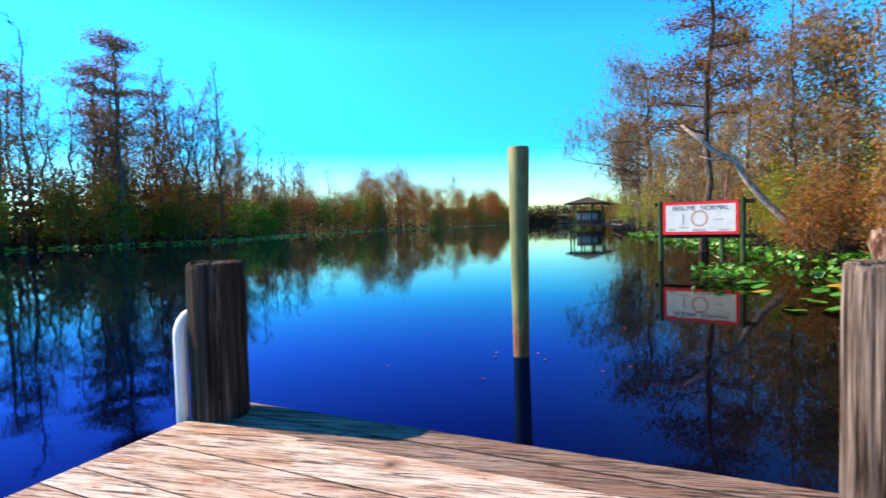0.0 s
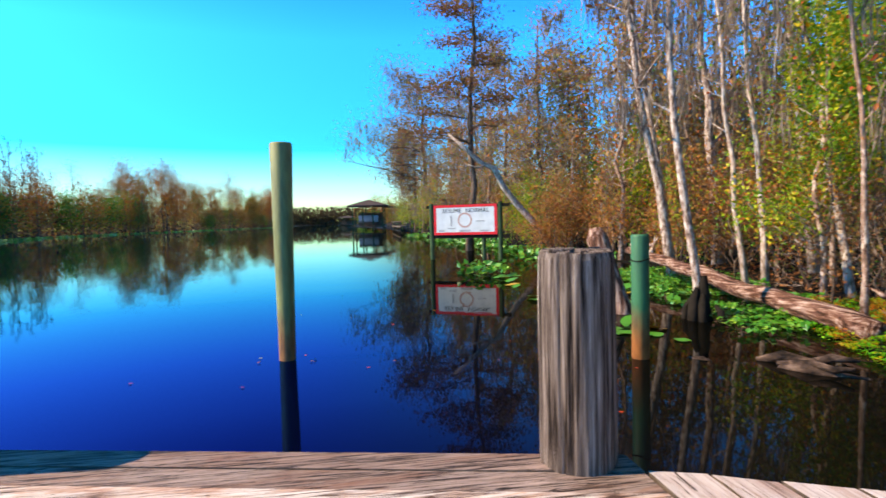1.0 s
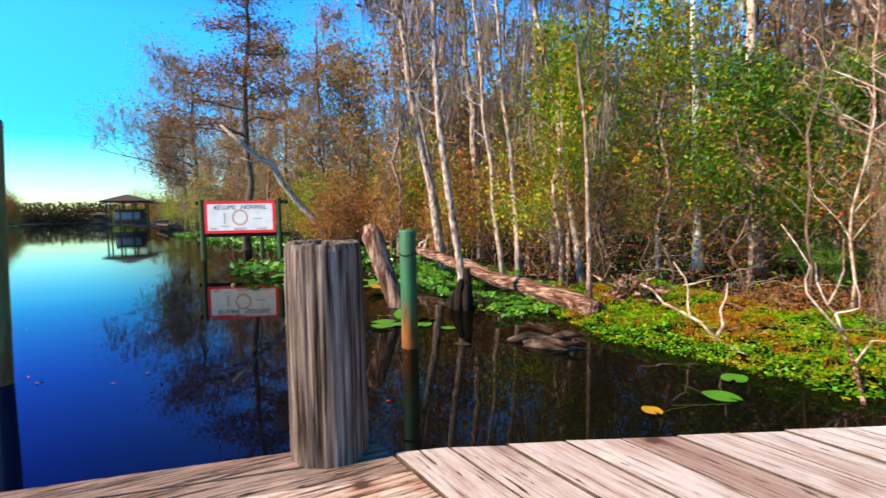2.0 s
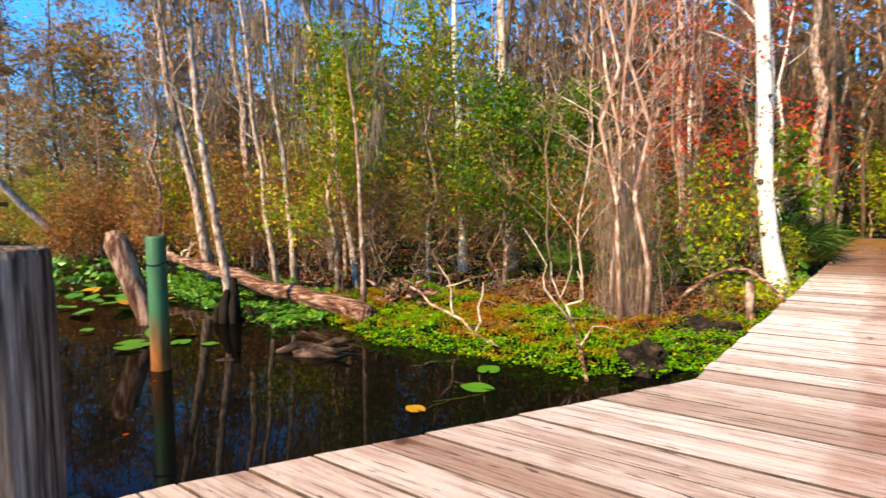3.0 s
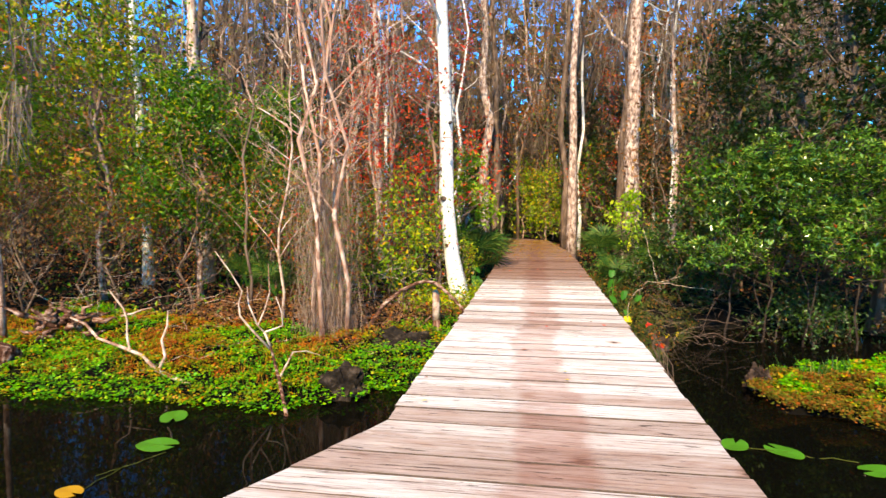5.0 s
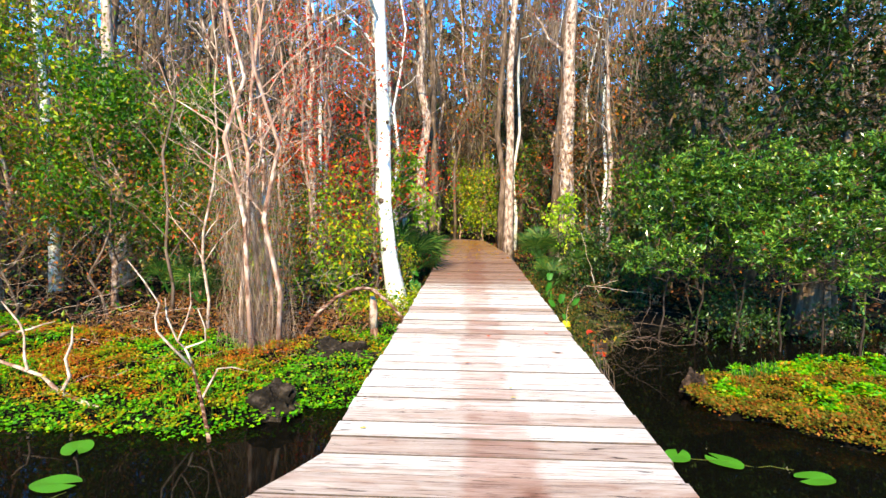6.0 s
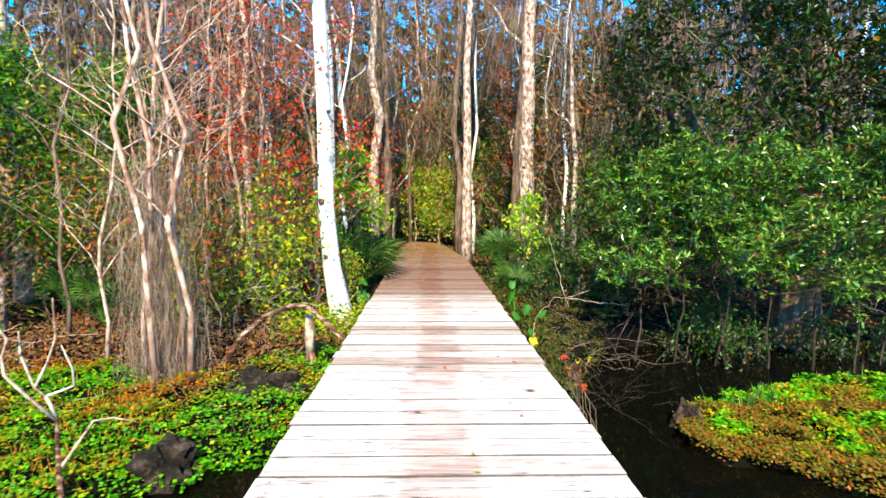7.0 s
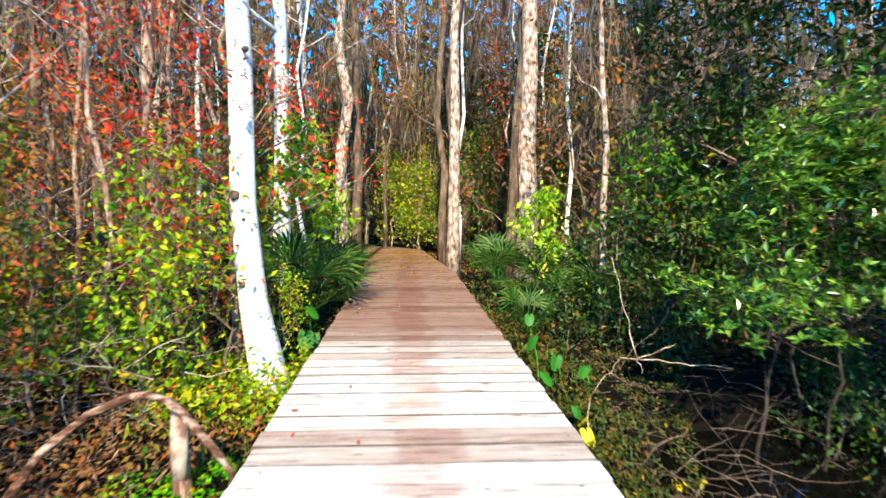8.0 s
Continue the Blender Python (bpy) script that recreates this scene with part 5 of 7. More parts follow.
tree("evergreen_bush", (3.0, 9.95, -0.5), R(177), DARK_BARK, LEAF_SHADED, 4, 0.1, 0.05, height=0.42, radius=0.012, limbs=8, first=0.1, spread=0.9, rise=0.5, sub=3, twigs=3, wob=0.03, stems=SHRUB3, label="low green undergrowth at the dark water", category="bush")
# a fluted stump: one ring after another with lobes that die away upwards
g = Geo()
rng = R(178)
levels = [(-0.3, 0.40, 0.30), (0.0, 0.33, 0.28), (0.3, 0.27, 0.24), (0.7, 0.23, 0.2), (1.05, 0.2, 0.22), (1.2, 0.13, 0.4)]
ring = [(r * (1 + f * math.cos(9 * a + 0.4) * 0.5 + 0.08 * math.sin(2 * a)) * math.cos(a), r * (1 + f * math.cos(9 * a + 0.4) * 0.5) * math.sin(a), z + 0.08 * math.sin(3 * a) * (z > 1))
        for z, r, f in levels for a in (2 * math.pi * k / 54 for k in range(54))]
g.add(ring, [(i * 54 + k, i * 54 + (k + 1) % 54, (i + 1) * 54 + (k + 1) % 54, (i + 1) * 54 + k) for i in range(5) for k in range(54)] + [tuple(5 * 54 + k for k in range(54))])
ob = solid("old_stump", g, BROWN_BARK, "thick dark fluted stump behind the bush", "stump", smooth=True)
ob.location = ground_at(4.35, 10.6)

slender = tree("evergreen_tree", ground_at(3.2, 12.7), R(179), BROWN_BARK, LEAF_SHADED, 4, 0.18, 0.10, whorl=6, slim=0.36, height=4.2, radius=0.05, limbs=18, first=0.25, spread=0.27, rise=0.5, sub=4, twigs=2, wob=0.02, label="slender dark evergreen tree by the palmettos")

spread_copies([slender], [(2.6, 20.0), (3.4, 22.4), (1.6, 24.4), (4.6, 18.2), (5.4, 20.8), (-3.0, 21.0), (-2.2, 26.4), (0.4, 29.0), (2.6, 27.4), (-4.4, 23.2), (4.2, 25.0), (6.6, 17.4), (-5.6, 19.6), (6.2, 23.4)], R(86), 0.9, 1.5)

# tangle of pale dead twigs beside the boardwalk
def dead_twigs(at, n, reach, seed, mat, label, z0=-0.1, z1=0.45):
    rng = R(seed)
    g = Geo()
    for k in range(n):
        p = Vector((rng.uniform(-reach, reach), rng.uniform(-reach, reach) * 0.6, rng.uniform(z0, z1)))
        d = Vector((rng.normal(), rng.normal() * 0.6, rng.normal() * 0.35)).normalized() * rng.uniform(0.3, 0.9)
        pts = bend(p, p + d, 5, rng, 0.03)
        r = rng.uniform(0.0012, 0.0028)
        g.tube(pts, [r, r, r * 0.9, r * 0.8, r * 0.6, r * 0.3], 5, cap=False)
        for m in range(2):
            q = pts[2 + m]
            g.tube(bend(q, q + (d.normalized() + Vector(rng.normal(size=3).tolist()) * 0.6) * 0.22, 2, rng, 0.08), [r * 0.6, r * 0.5, r * 0.2], 4, cap=False)
    ob = solid("dead_twigs", g, mat, label, "dead twigs", "dead twigs", kind="stuff")
    ob.location = ground_at(*at)
    return ob


for k, (px, py) in enumerate(((3.6, 10.9), (1.9, 12.2), (2.7, 11.8), (4.4, 10.0), (5.2, 9.9))):
    tree("undergrowth_shrub", ground_at(px, py), R(250 + k), BROWN_BARK, LEAF_SHADED, 5, 0.09, 0.055, height=0.5 + 0.07 * (k % 3), radius=0.01, limbs=10, first=0.1, spread=0.6, rise=0.5, sub=3, twigs=2, wob=0.03, stems=SHRUB3[:2], split=False, label="low dark green shrub over black mud", category="shrub", group="undergrowth shrubs")
dead_twigs((-3.0, 10.6), 30, 1.2, 193, TWIG, "tangle of dead brown twigs behind the mat", 0.0, 1.4)
dead_twigs((-4.3, 10.9), 26, 1.2, 194, TWIG, "tangle of dead brown twigs behind the mat", 0.0, 1.6)
dead_twigs((1.75, 10.2), 9, 0.5, 181, TWIG, "tangle of dead grey twigs beside the boardwalk", 0.0, 0.3)
dead_twigs((2.1, 10.8), 11, 0.6, 189, TWIG, "brown dead twigs over black mud", 0.0, 0.35)
dead_twigs((-4.6, 9.0), 16, 1.0, 183, PALE_TWIG, "tangle of pale dead twigs at the bank")
dead_twigs((-6.0, 9.2), 18, 1.1, 184, PALE_TWIG, "tangle of pale dead twigs behind the log", 0.0, 0.9)
dead_twigs((-5.0, 9.9), 18, 1.1, 185, TWIG, "tangle of dead brown twigs under the shrubs", 0.0, 1.0)
dead_twigs((-8.6, 9.2), 14, 1.1, 186, PALE_TWIG, "tangle of pale dead twigs behind the log", 0.0, 0.9)
dead_twigs((-1.9, 9.3), 12, 0.6, 187, TWIG, "tangle of dead brown twigs at the stump", -0.05, 0.2)
dead_twigs((-1.9, 10.15), 26, 0.6, 196, PALE_TWIG, "pale dead stems among the weeds", 0.0, 0.5)
dead_twigs((-2.7, 10.0), 24, 0.7, 197, TWIG, "brown dead stems among the weeds", 0.0, 0.5)
dead_twigs((-2.5, 12.0), 70, 1.0, 198, GREY_BARK, "thin bare grey shoots among the shrubs", 0.3, 2.6)
dead_twigs((-3.7, 12.4), 60, 1.0, 199, GREY_BARK, "thin bare grey shoots among the shrubs", 0.3, 2.6)
dead_twigs((-3.2, 8.3), 9, 0.9, 188, PALE_TWIG, "pale dead twigs lying on the mat", -0.02, 0.1)

g = Geo()
rng = R(195)
g.tube(bend((1.24, 10.1, 0.8), (1.43, 10.1, 0.14), 8, rng, 0.012), [0.002, 0.002, 0.0025, 0.003, 0.003, 0.003, 0.0035, 0.004, 0.004], 6)
g.tube(bend((1.43, 10.1, 0.14), (1.72, 10.15, 0.22), 6, rng, 0.02), [0.004, 0.0035, 0.003, 0.003, 0.0025, 0.002, 0.001], 6)
g.tube(bend((1.30, 10.05, 0.16), (2.15, 10.2, 0.04), 10, rng, 0.01), [0.002, 0.003, 0.004, 0.004, 0.0035, 0.003, 0.003, 0.0025, 0.002, 0.002, 0.001], 6)
g.tube(bend((1.43, 10.1, 0.14), (1.47, 10.08, 0.04), 4, rng, 0.08), [0.004, 0.004, 0.003, 0.002, 0.001], 6)
g.tube(bend((1.30, 10.05, 0.16), (1.08, 9.95, -0.05), 6, rng, 0.03), [0.002, 0.0025, 0.0025, 0.0025, 0.0025, 0.0025, 0.0025], 6)
g.tube(bend((1.08, 9.95, -0.05), (1.05, 9.9, -0.5), 4, rng, 0.03), [0.0025, 0.0025, 0.003, 0.003, 0.003], 6)
solid("bare_vine", g, PALE_TWIG, "pale bare vine hanging beside the boardwalk", "vine", smooth=True)

# ---- palmettos and broad leaves ----
def palmetto(at, size, fronds, seed, label="green palmetto with fan-shaped fronds"):
    rng = R(seed)
    t = thing("palmetto", at, label, "palmetto", "palmettos")
    for k in range(fronds):
        g = Geo()
        a = 2 * math.pi * k / fronds + rng.uniform(-0.3, 0.3)
        tilt = rng.uniform(0.5, 1.25)
        d = Vector((math.cos(a) * math.cos(tilt), math.sin(a) * math.cos(tilt), math.sin(tilt)))
        hub = d * size * rng.uniform(0.5, 0.8)
        g.tube([(0, 0, 0), hub * 0.5 + Vector((0, 0, 0.04 * size)), hub], [0.012, 0.010, 0.007], 5, cap=False)
        u = d.cross(Vector((0, 0, 1))).normalized()
        w = u.cross(d).normalized()
        for m in range(17):
            b = (m / 16 - 0.5) * 3.6
            e = (d * math.cos(b) + u * math.sin(b)).normalized()
            l = size * rng.uniform(0.5, 0.62) * (0.75 + 0.25 * math.cos(b / 2))
            s = e.cross(w).normalized() * l * 0.035
            mid = hub + e * l * 0.55 + w * 0.02 * size
            tip = hub + e * l - Vector((0, 0, 0.16 * l)) 
            g.add([hub, mid - s, mid + s, tip], [(0, 1, 3, 2)])
        part("frond", g, PALM, t)
    return t


for k, (px, py, sz, z) in enumerate(((-1.25, 13.1, 1.0, 0.1), (-1.6, 14.6, 0.9, 0.25), (-1.2, 15.8, 0.7, 0.2), (1.35, 15.0, 0.75, 0.2), (1.7, 13.6, 0.7, 0.15), (2.1, 14.6, 0.8, 0.3), (1.25, 12.6, 0.5, 0.05),
                                     (2.3, 13.1, 0.7, 0.2), (-3.7, 10.4, 0.6, 0.15), (-4.4, 10.9, 0.6, 0.2), (-2.1, 10.9, 0.5, 0.2), (-2.9, 11.6, 0.6, 0.15), (1.5, 16.6, 0.7, 0.2), (-1.3, 17.6, 0.7, 0.2))):
    palmetto(ground_at(px, py, z), sz, 9 + k % 3, 200 + k)


def broad_leaf(at, size, tilt, turn, mat, stem, label, name="broad_leaf_plant"):
    """One big heart-shaped leaf on a stalk."""
    t = thing(name, at, label, "plant", turn=turn)
    g = Geo()
    pts = []
    for k in range(21):
        a = 2 * math.pi * k / 20
        r = size * (0.62 + 0.30 * math.cos(a) ** 3 - 0.16 * abs(math.sin(a)) + (0.0 if 9 != k != 11 else -0.05) - (0.35 if k == 10 else 0))
        pts.append((r * math.sin(a), -r * math.cos(a) * 1.1, -0.12 * abs(r * math.sin(a)) - 0.1 * r))
    m = Matrix.Rotation(tilt, 4, "X")
    v = [m @ Vector(p) + Vector((0, 0, stem)) for p in pts] + [m @ Vector((0, 0, 0)) + Vector((0, 0, stem))]
    g.add(v, [(k, k + 1, 21) for k in range(20)])
    part("leaf", g, mat, t)
    g = Geo()
    g.tube([(0.04, 0.05, -0.05), (0.02, 0.03, stem * 0.6), (0, 0, stem)], [0.006, 0.005, 0.004], 5, cap=False)
    part("stalk", g, LILY, t)
    return t


YELLOW = leaf_material("yellow_leaf", [(0.0, (0.62, 0.48, 0.02)), (1.0, (0.72, 0.58, 0.03))], 0.5)
for k, (px, py, st, sz) in enumerate(((1.02, 11.3, 0.36, 0.11), (1.12, 11.9, 0.42, 0.10), (0.98, 10.7, 0.26, 0.10), (1.2, 11.2, 0.22, 0.11), (-0.98, 11.7, 0.30, 0.15), (-1.05, 12.4, 0.38, 0.14), (-0.96, 12.0, 0.20, 0.14), (1.1, 10.3, 0.16, 0.08), (1.35, 10.9, 0.25, 0.10))):
    broad_leaf(ground_at(px, py), sz, 1.15 - 0.2 * (k % 3), (k * 47) % 120 - 60, BROAD, st, "bright green broad-leaved plant beside the boardwalk")
for px, py, st, sz, tn in ((1.06, 9.94, 0.16, 0.10, 20), (1.25, 9.05, 0.06, 0.06, 80), (1.4, 9.0, 0.06, 0.06, 160), (1.1, 10.1, 0.18, 0.08, 250)):
    broad_leaf(ground_at(px, py), sz, 0.8, tn, YELLOW, st, "plant with a yellow leaf beside the boardwalk")
# ---- fallen wood at the water's edge ----
g = Geo()
rng = R(301)
g.tube(bend((-12.4, 8.5, 0.06), (-4.95, 7.42, -0.36), 16, rng, 0.004), [0.085 + 0.0035 * k for k in range(17)], 12, 0.10, rng)
log = thing("fallen_log", (0, 0, 0), "long fallen log with peeling sunlit bark", "log")
part("trunk", g, RED_WOOD, log, smooth=True)
for k in range(5):
    g = Geo()
    p = Vector((-12.3 + k * 0.3, 8.48 - k * 0.04, 0.05))
    g.tube(bend(p, p + Vector((rng.uniform(-0.4, 0.2), rng.uniform(-0.3, 0.3), rng.uniform(0.1, 0.35))), 3, rng, 0.08), [0.04, 0.03, 0.02, 0.008], 6)
    part("broken_branch", g, PALE_TWIG, log, "pale broken branch")
g = Geo()
g.tube([(-7.45, 6.05, -0.9), (-7.5, 5.95, -0.4), (-7.6, 5.8, 0.1), (-7.68, 5.68, 0.55), (-7.70, 5.66, 0.70)], [0.17, 0.15, 0.14, 0.15, 0.08], 9, 0.14, rng)
solid("broken_stump", g, RED_UPRIGHT, "leaning broken reddish stump in the water", "stump", smooth=True)
g = Geo()
g.tube([(-6.68, 6.65, -0.9), (-6.7, 6.67, -0.5), (-6.73, 6.69, -0.2), (-6.76, 6.70, 0.06)], [0.13, 0.10, 0.085, 0.05], 11, 0.3, rng)
roots = thing("black_root_foot", (0, 0, 0), "black wet roots at the foot of a tree", "roots")
part("butt", g, BLACK_WOOD, roots, smooth=True)
for dx, dy, h in ((-0.30, 0.05, 0.46), (0.16, -0.12, 0.34), (-0.13, -0.2, 0.26), (0.24, 0.1, 0.2), (-0.42, 0.0, 0.2), (0.05, -0.2, 0.42), (-0.2, 0.12, 0.3)):
    g = Geo()
    g.tube([(-6.75 + dx, 6.72 + dy, -0.8), (-6.75 + dx * 0.9, 6.72 + dy * 0.9, -0.5 + h * 0.6), (-6.75 + dx * 0.6, 6.72 + dy * 0.6, -0.5 + h)], [0.07, 0.055, 0.022], 8, 0.3, rng)
    part("root", g, BLACK_WOOD, roots, smooth=True)
g = Geo()
g.tube(bend((-5.4, 5.0, -0.57), (-4.0, 6.36, -0.51), 14, rng, 0.02), [0.02, 0.035, 0.045, 0.05, 0.055, 0.05, 0.06, 0.062, 0.055, 0.062, 0.06, 0.06, 0.05, 0.04, 0.02], 9, 0.3, rng)
g.tube(bend((-4.75, 5.95, -0.5), (-4.25, 6.6, -0.46), 4, rng, 0.05), [0.03, 0.05, 0.05, 0.04, 0.015], 7, 0.15, rng)
g.tube(bend((-4.55, 6.0, -0.48), (-3.98, 6.22, -0.42), 4, rng, 0.05), [0.02, 0.03, 0.035, 0.03, 0.015], 7, 0.1, rng)
solid("sunken_log", g, WET_LOG, "half-sunken rotten log in black water", "log", smooth=True)
# roots torn up at the bank
roots = thing("torn_root_plate", (0, 0, 0), "torn reddish roots of a fallen tree", "roots")
for k in range(26):
    g = Geo()
    a = rng.uniform(0, 6.28)
    p = Vector((-5.4, 8.5, -0.3)) + Vector((rng.normal() * 0.18, rng.normal() * 0.15, rng.uniform(-0.1, 0.15)))
    g.tube(bend(p, p + Vector((math.cos(a), math.sin(a) * 0.6, rng.uniform(-0.1, 0.6))) * rng.uniform(0.2, 0.45), 4, rng, 0.1), [0.04, 0.032, 0.024, 0.016, 0.006], 6, 0.1, rng)
    part("root", g, RED_WOOD, roots, smooth=True)
# pale fallen branch
g = Geo()
g.tube(bend((-4.54, 7.7, -0.02), (-2.95, 7.25, -0.50), 7, rng, 0.02), [0.009, 0.012, 0.013, 0.015, 0.016, 0.018, 0.019, 0.02], 7)
g.tube(bend((-3.72, 7.47, -0.25), (-4.1, 7.75, 0.28), 5, rng, 0.05), [0.013, 0.012, 0.010, 0.009, 0.008, 0.005], 6)
g.tube(bend((-3.92, 7.62, 0.03), (-3.65, 7.7, 0.10), 3, rng, 0.05), [0.012, 0.010, 0.008, 0.004], 5)
g.tube(bend((-3.35, 7.36, -0.38), (-3.3, 7.45, 0.14), 4, rng, 0.05), [0.016, 0.014, 0.012, 0.01, 0.005], 6)
solid("dead_branch", g, PALE_TWIG, "pale forked dead branch fallen on the mat", "branch", smooth=True)


def view_plane(o, right, dx, dz, k):
    return Vector(o) + Vector(right) * dx * k + Vector((0, 0, dz * k))


# dead white sapling in the water
g = Geo()
O, RT, K = (-2.36, 7.4, -0.02), (0.90, 0.43, 0), 0.0043
def sp(dx, dz, back=0.0):
    return view_plane(O, RT, dx, dz, K) + Vector((-0.43, 0.9, 0)) * back
sapling = thing("dead_sapling", (0, 0, 0), "dead white forked sapling with a reddish foot in black water", "sapling")
g.tube([(-1.83, 6.70, -0.75), (-1.88, 6.78, -0.5), (-2.05, 7.02, -0.30), sp(12, -32)], [0.016, 0.015, 0.013, 0.011], 8)
part("trunk", g, RED_WOOD, sapling, "reddish wet foot", smooth=True)
for pts, r in (([sp(12, -32), sp(6, -15), sp(0, 0)], [0.011, 0.010, 0.009]),
               ([sp(10, -35), sp(-25, 8), sp(-45, 35), sp(-47, 60), sp(-40, 85), sp(-62, 125), sp(-88, 165)], [0.011, 0.010, 0.009, 0.008, 0.007, 0.006, 0.003]),
               ([sp(0, 0), sp(-12, 14), sp(2, 45, 0.05), sp(12, 78, 0.08), sp(10, 135, 0.1)], [0.009, 0.008, 0.007, 0.006, 0.003]),
               ([sp(0, 0), sp(22, 6), sp(36, 14, -0.05), sp(35, 40, -0.08), sp(24, 75, -0.1)], [0.009, 0.008, 0.007, 0.006, 0.003]),
               ([sp(-12, 14), sp(-30, 55, 0.1), sp(-32, 90, 0.12)], [0.008, 0.007, 0.003]),
               ([(-2.05, 7.02, -0.30), sp(55, -45), sp(80, -44), sp(110, -55)], [0.008, 0.007, 0.006, 0.003])):
    g = Geo()
    g.tube(pts, r, 7)
    part("branch", g, PALE_TWIG, sapling, smooth=True)
# stub and arched branch beside the boardwalk
g = Geo()
g.tube([(-1.205, 9.43, -0.28), (-1.21, 9.43, -0.1), (-1.212, 9.43, 0.02), (-1.225, 9.43, 0.085)], [0.045, 0.044, 0.042, 0.024], 9, 0.12, rng)
stake = thing("broken_stake", (0, 0, 0), "broken pale stake with reddish foot", "stake")
part("top", g, PALE_TWIG, stake, smooth=True)
g = Geo()
g.tube([(-1.19, 9.43, -0.75), (-1.20, 9.43, -0.45), (-1.205, 9.43, -0.276)], [0.052, 0.050, 0.046], 9, 0.1, rng)
part("foot", g, RED_UPRIGHT, stake, "reddish barked foot", smooth=True)
g = Geo()
g.tube([(-2.25, 9.3, -0.75), (-2.06, 9.3, -0.46), (-1.97, 9.3, -0.31), (-1.82, 9.32, -0.09), (-1.62, 9.38, 0.08), (-1.409, 9.35, 0.176), (-1.289, 9.29, 0.2), (-1.173, 9.23, 0.187), (-1.018, 9.15, 0.086), (-0.928, 9.1, 0.009), (-0.84, 9.05, -0.069), (-0.81, 9.01, -0.5)], [0.024, 0.024, 0.024, 0.023, 0.022, 0.022, 0.021, 0.021, 0.019, 0.018, 0.016, 0.014], 9, 0.05, rng)
g.tube(bend((-1.50, 9.5, -0.5), (-1.25, 9.4, -0.2), 4, rng, 0.05), [0.012, 0.012, 0.011, 0.01, 0.006], 6)
solid("arched_branch", g, RED_WOOD, "reddish branch arched down beside the stake", "branch", smooth=True)


def lump(name, at, size, seed, mat, label, category):
    """A rotten stump or root lump: an uneven mound."""
    rng = R(seed)
    bm = bmesh.new()
    bmesh.ops.create_icosphere(bm, subdivisions=4, radius=1)
    for v in bm.verts:
        n = noise.noise(v.co * 1.9 + Vector((seed, 0, 0))) * 0.6 + noise.noise(v.co * 4.5 + Vector((0, seed, 0))) * 0.35 + noise.noise(v.co * 11.0 + Vector((0, 0, seed))) * 0.2
        v.co = Vector((v.co.x * size[0], v.co.y * size[1], v.co.z * size[2])) * (1 + n)
    me = bpy.data.meshes.new(name)
    bm.to_mesh(me)
    bm.free()
    me.materials.append(mat)
    ob = tagged(new(name, me), label, category)
    ob.location = at
    return ob


for k in range(3):
    dead_twigs(((-1.75, 8.25), (-2.0, 8.75), (-1.5, 9.2))[k], 16, 0.45, 310 + k, RED_WOOD, "thin reddish dead twigs and roots on the mat", -0.04, 0.14)
lump("rotten_stump", (-1.66, 7.30, -0.50), (0.22, 0.16, 0.21), 3, CHARRED, "rotten black stump at the mat's edge", "stump")
lump("rotten_stump", (-1.42, 8.72, -0.47), (0.36, 0.22, 0.17), 5, CHARRED, "rotten black stump beside the boardwalk", "stump")
lump("rotten_stump", (1.86, 8.05, -0.5), (0.09, 0.08, 0.17), 7, WET_LOG, "small dark cypress stump at the mat", "stump")
lump("rotten_stump", (1.35, 9.3, -0.48), (0.06, 0.05, 0.12), 9, WET_LOG, "small dark cypress stump in the water", "stump")

# ---- floating mats, litter, grass ----
# roots sprawling from the broad stump
g = Geo()
rng = R(187)
for k in range(9):
    a = 0.7 * k + rng.uniform(-0.2, 0.2)
    d = Vector((math.cos(a), 0.7 * math.sin(a), 0.0))
    p = Vector((-1.42, 8.72, -0.42)) + 0.15 * d
    g.tube(bend(p, p + 0.42 * d + Vector((0, 0, -0.10)), 4, rng, 0.07), [0.035, 0.03, 0.022, 0.015, 0.008], 7, 0.1, rng)
solid("stump_roots", g, CHARRED, "black sprawling roots round the broad stump", "roots", smooth=True)
# rusty leaves on thin stems against the boards, and yellow blooms
weed = thing("rusty_weed", (1.0, 8.0, -0.56), "rusty-leaved weed against the boardwalk's edge", "weed")
for k in range(11):
    g, h, rng = Geo(), Geo(), R(640 + k)
    y = -0.25 + 0.055 * k
    tip = Vector((rng.uniform(-0.035, 0.01), y, rng.uniform(0.44, 0.56)))
    g.tube(bend((rng.uniform(0.06, 0.2), y + 0.1, 0.0), tip, 4, rng, 0.05), [0.004, 0.0035, 0.003, 0.0025, 0.002], 5, cap=False)
    h.blades(np.array([tuple(tip + Vector((rng.normal() * 0.012, rng.normal() * 0.03, rng.normal() * 0.03))) for m in range(2)]), 0.05, rng, 0.3, 0.5)
    stem = part("stem", g, TWIG, weed)
    part("leaf", h, LEAF_RUST if k % 3 else LEAF_RED, stem)
PETAL = leaf_material("yellow_petal", [(0.0, (0.70, 0.46, 0.01)), (1.0, (0.85, 0.66, 0.02))], 0.5)
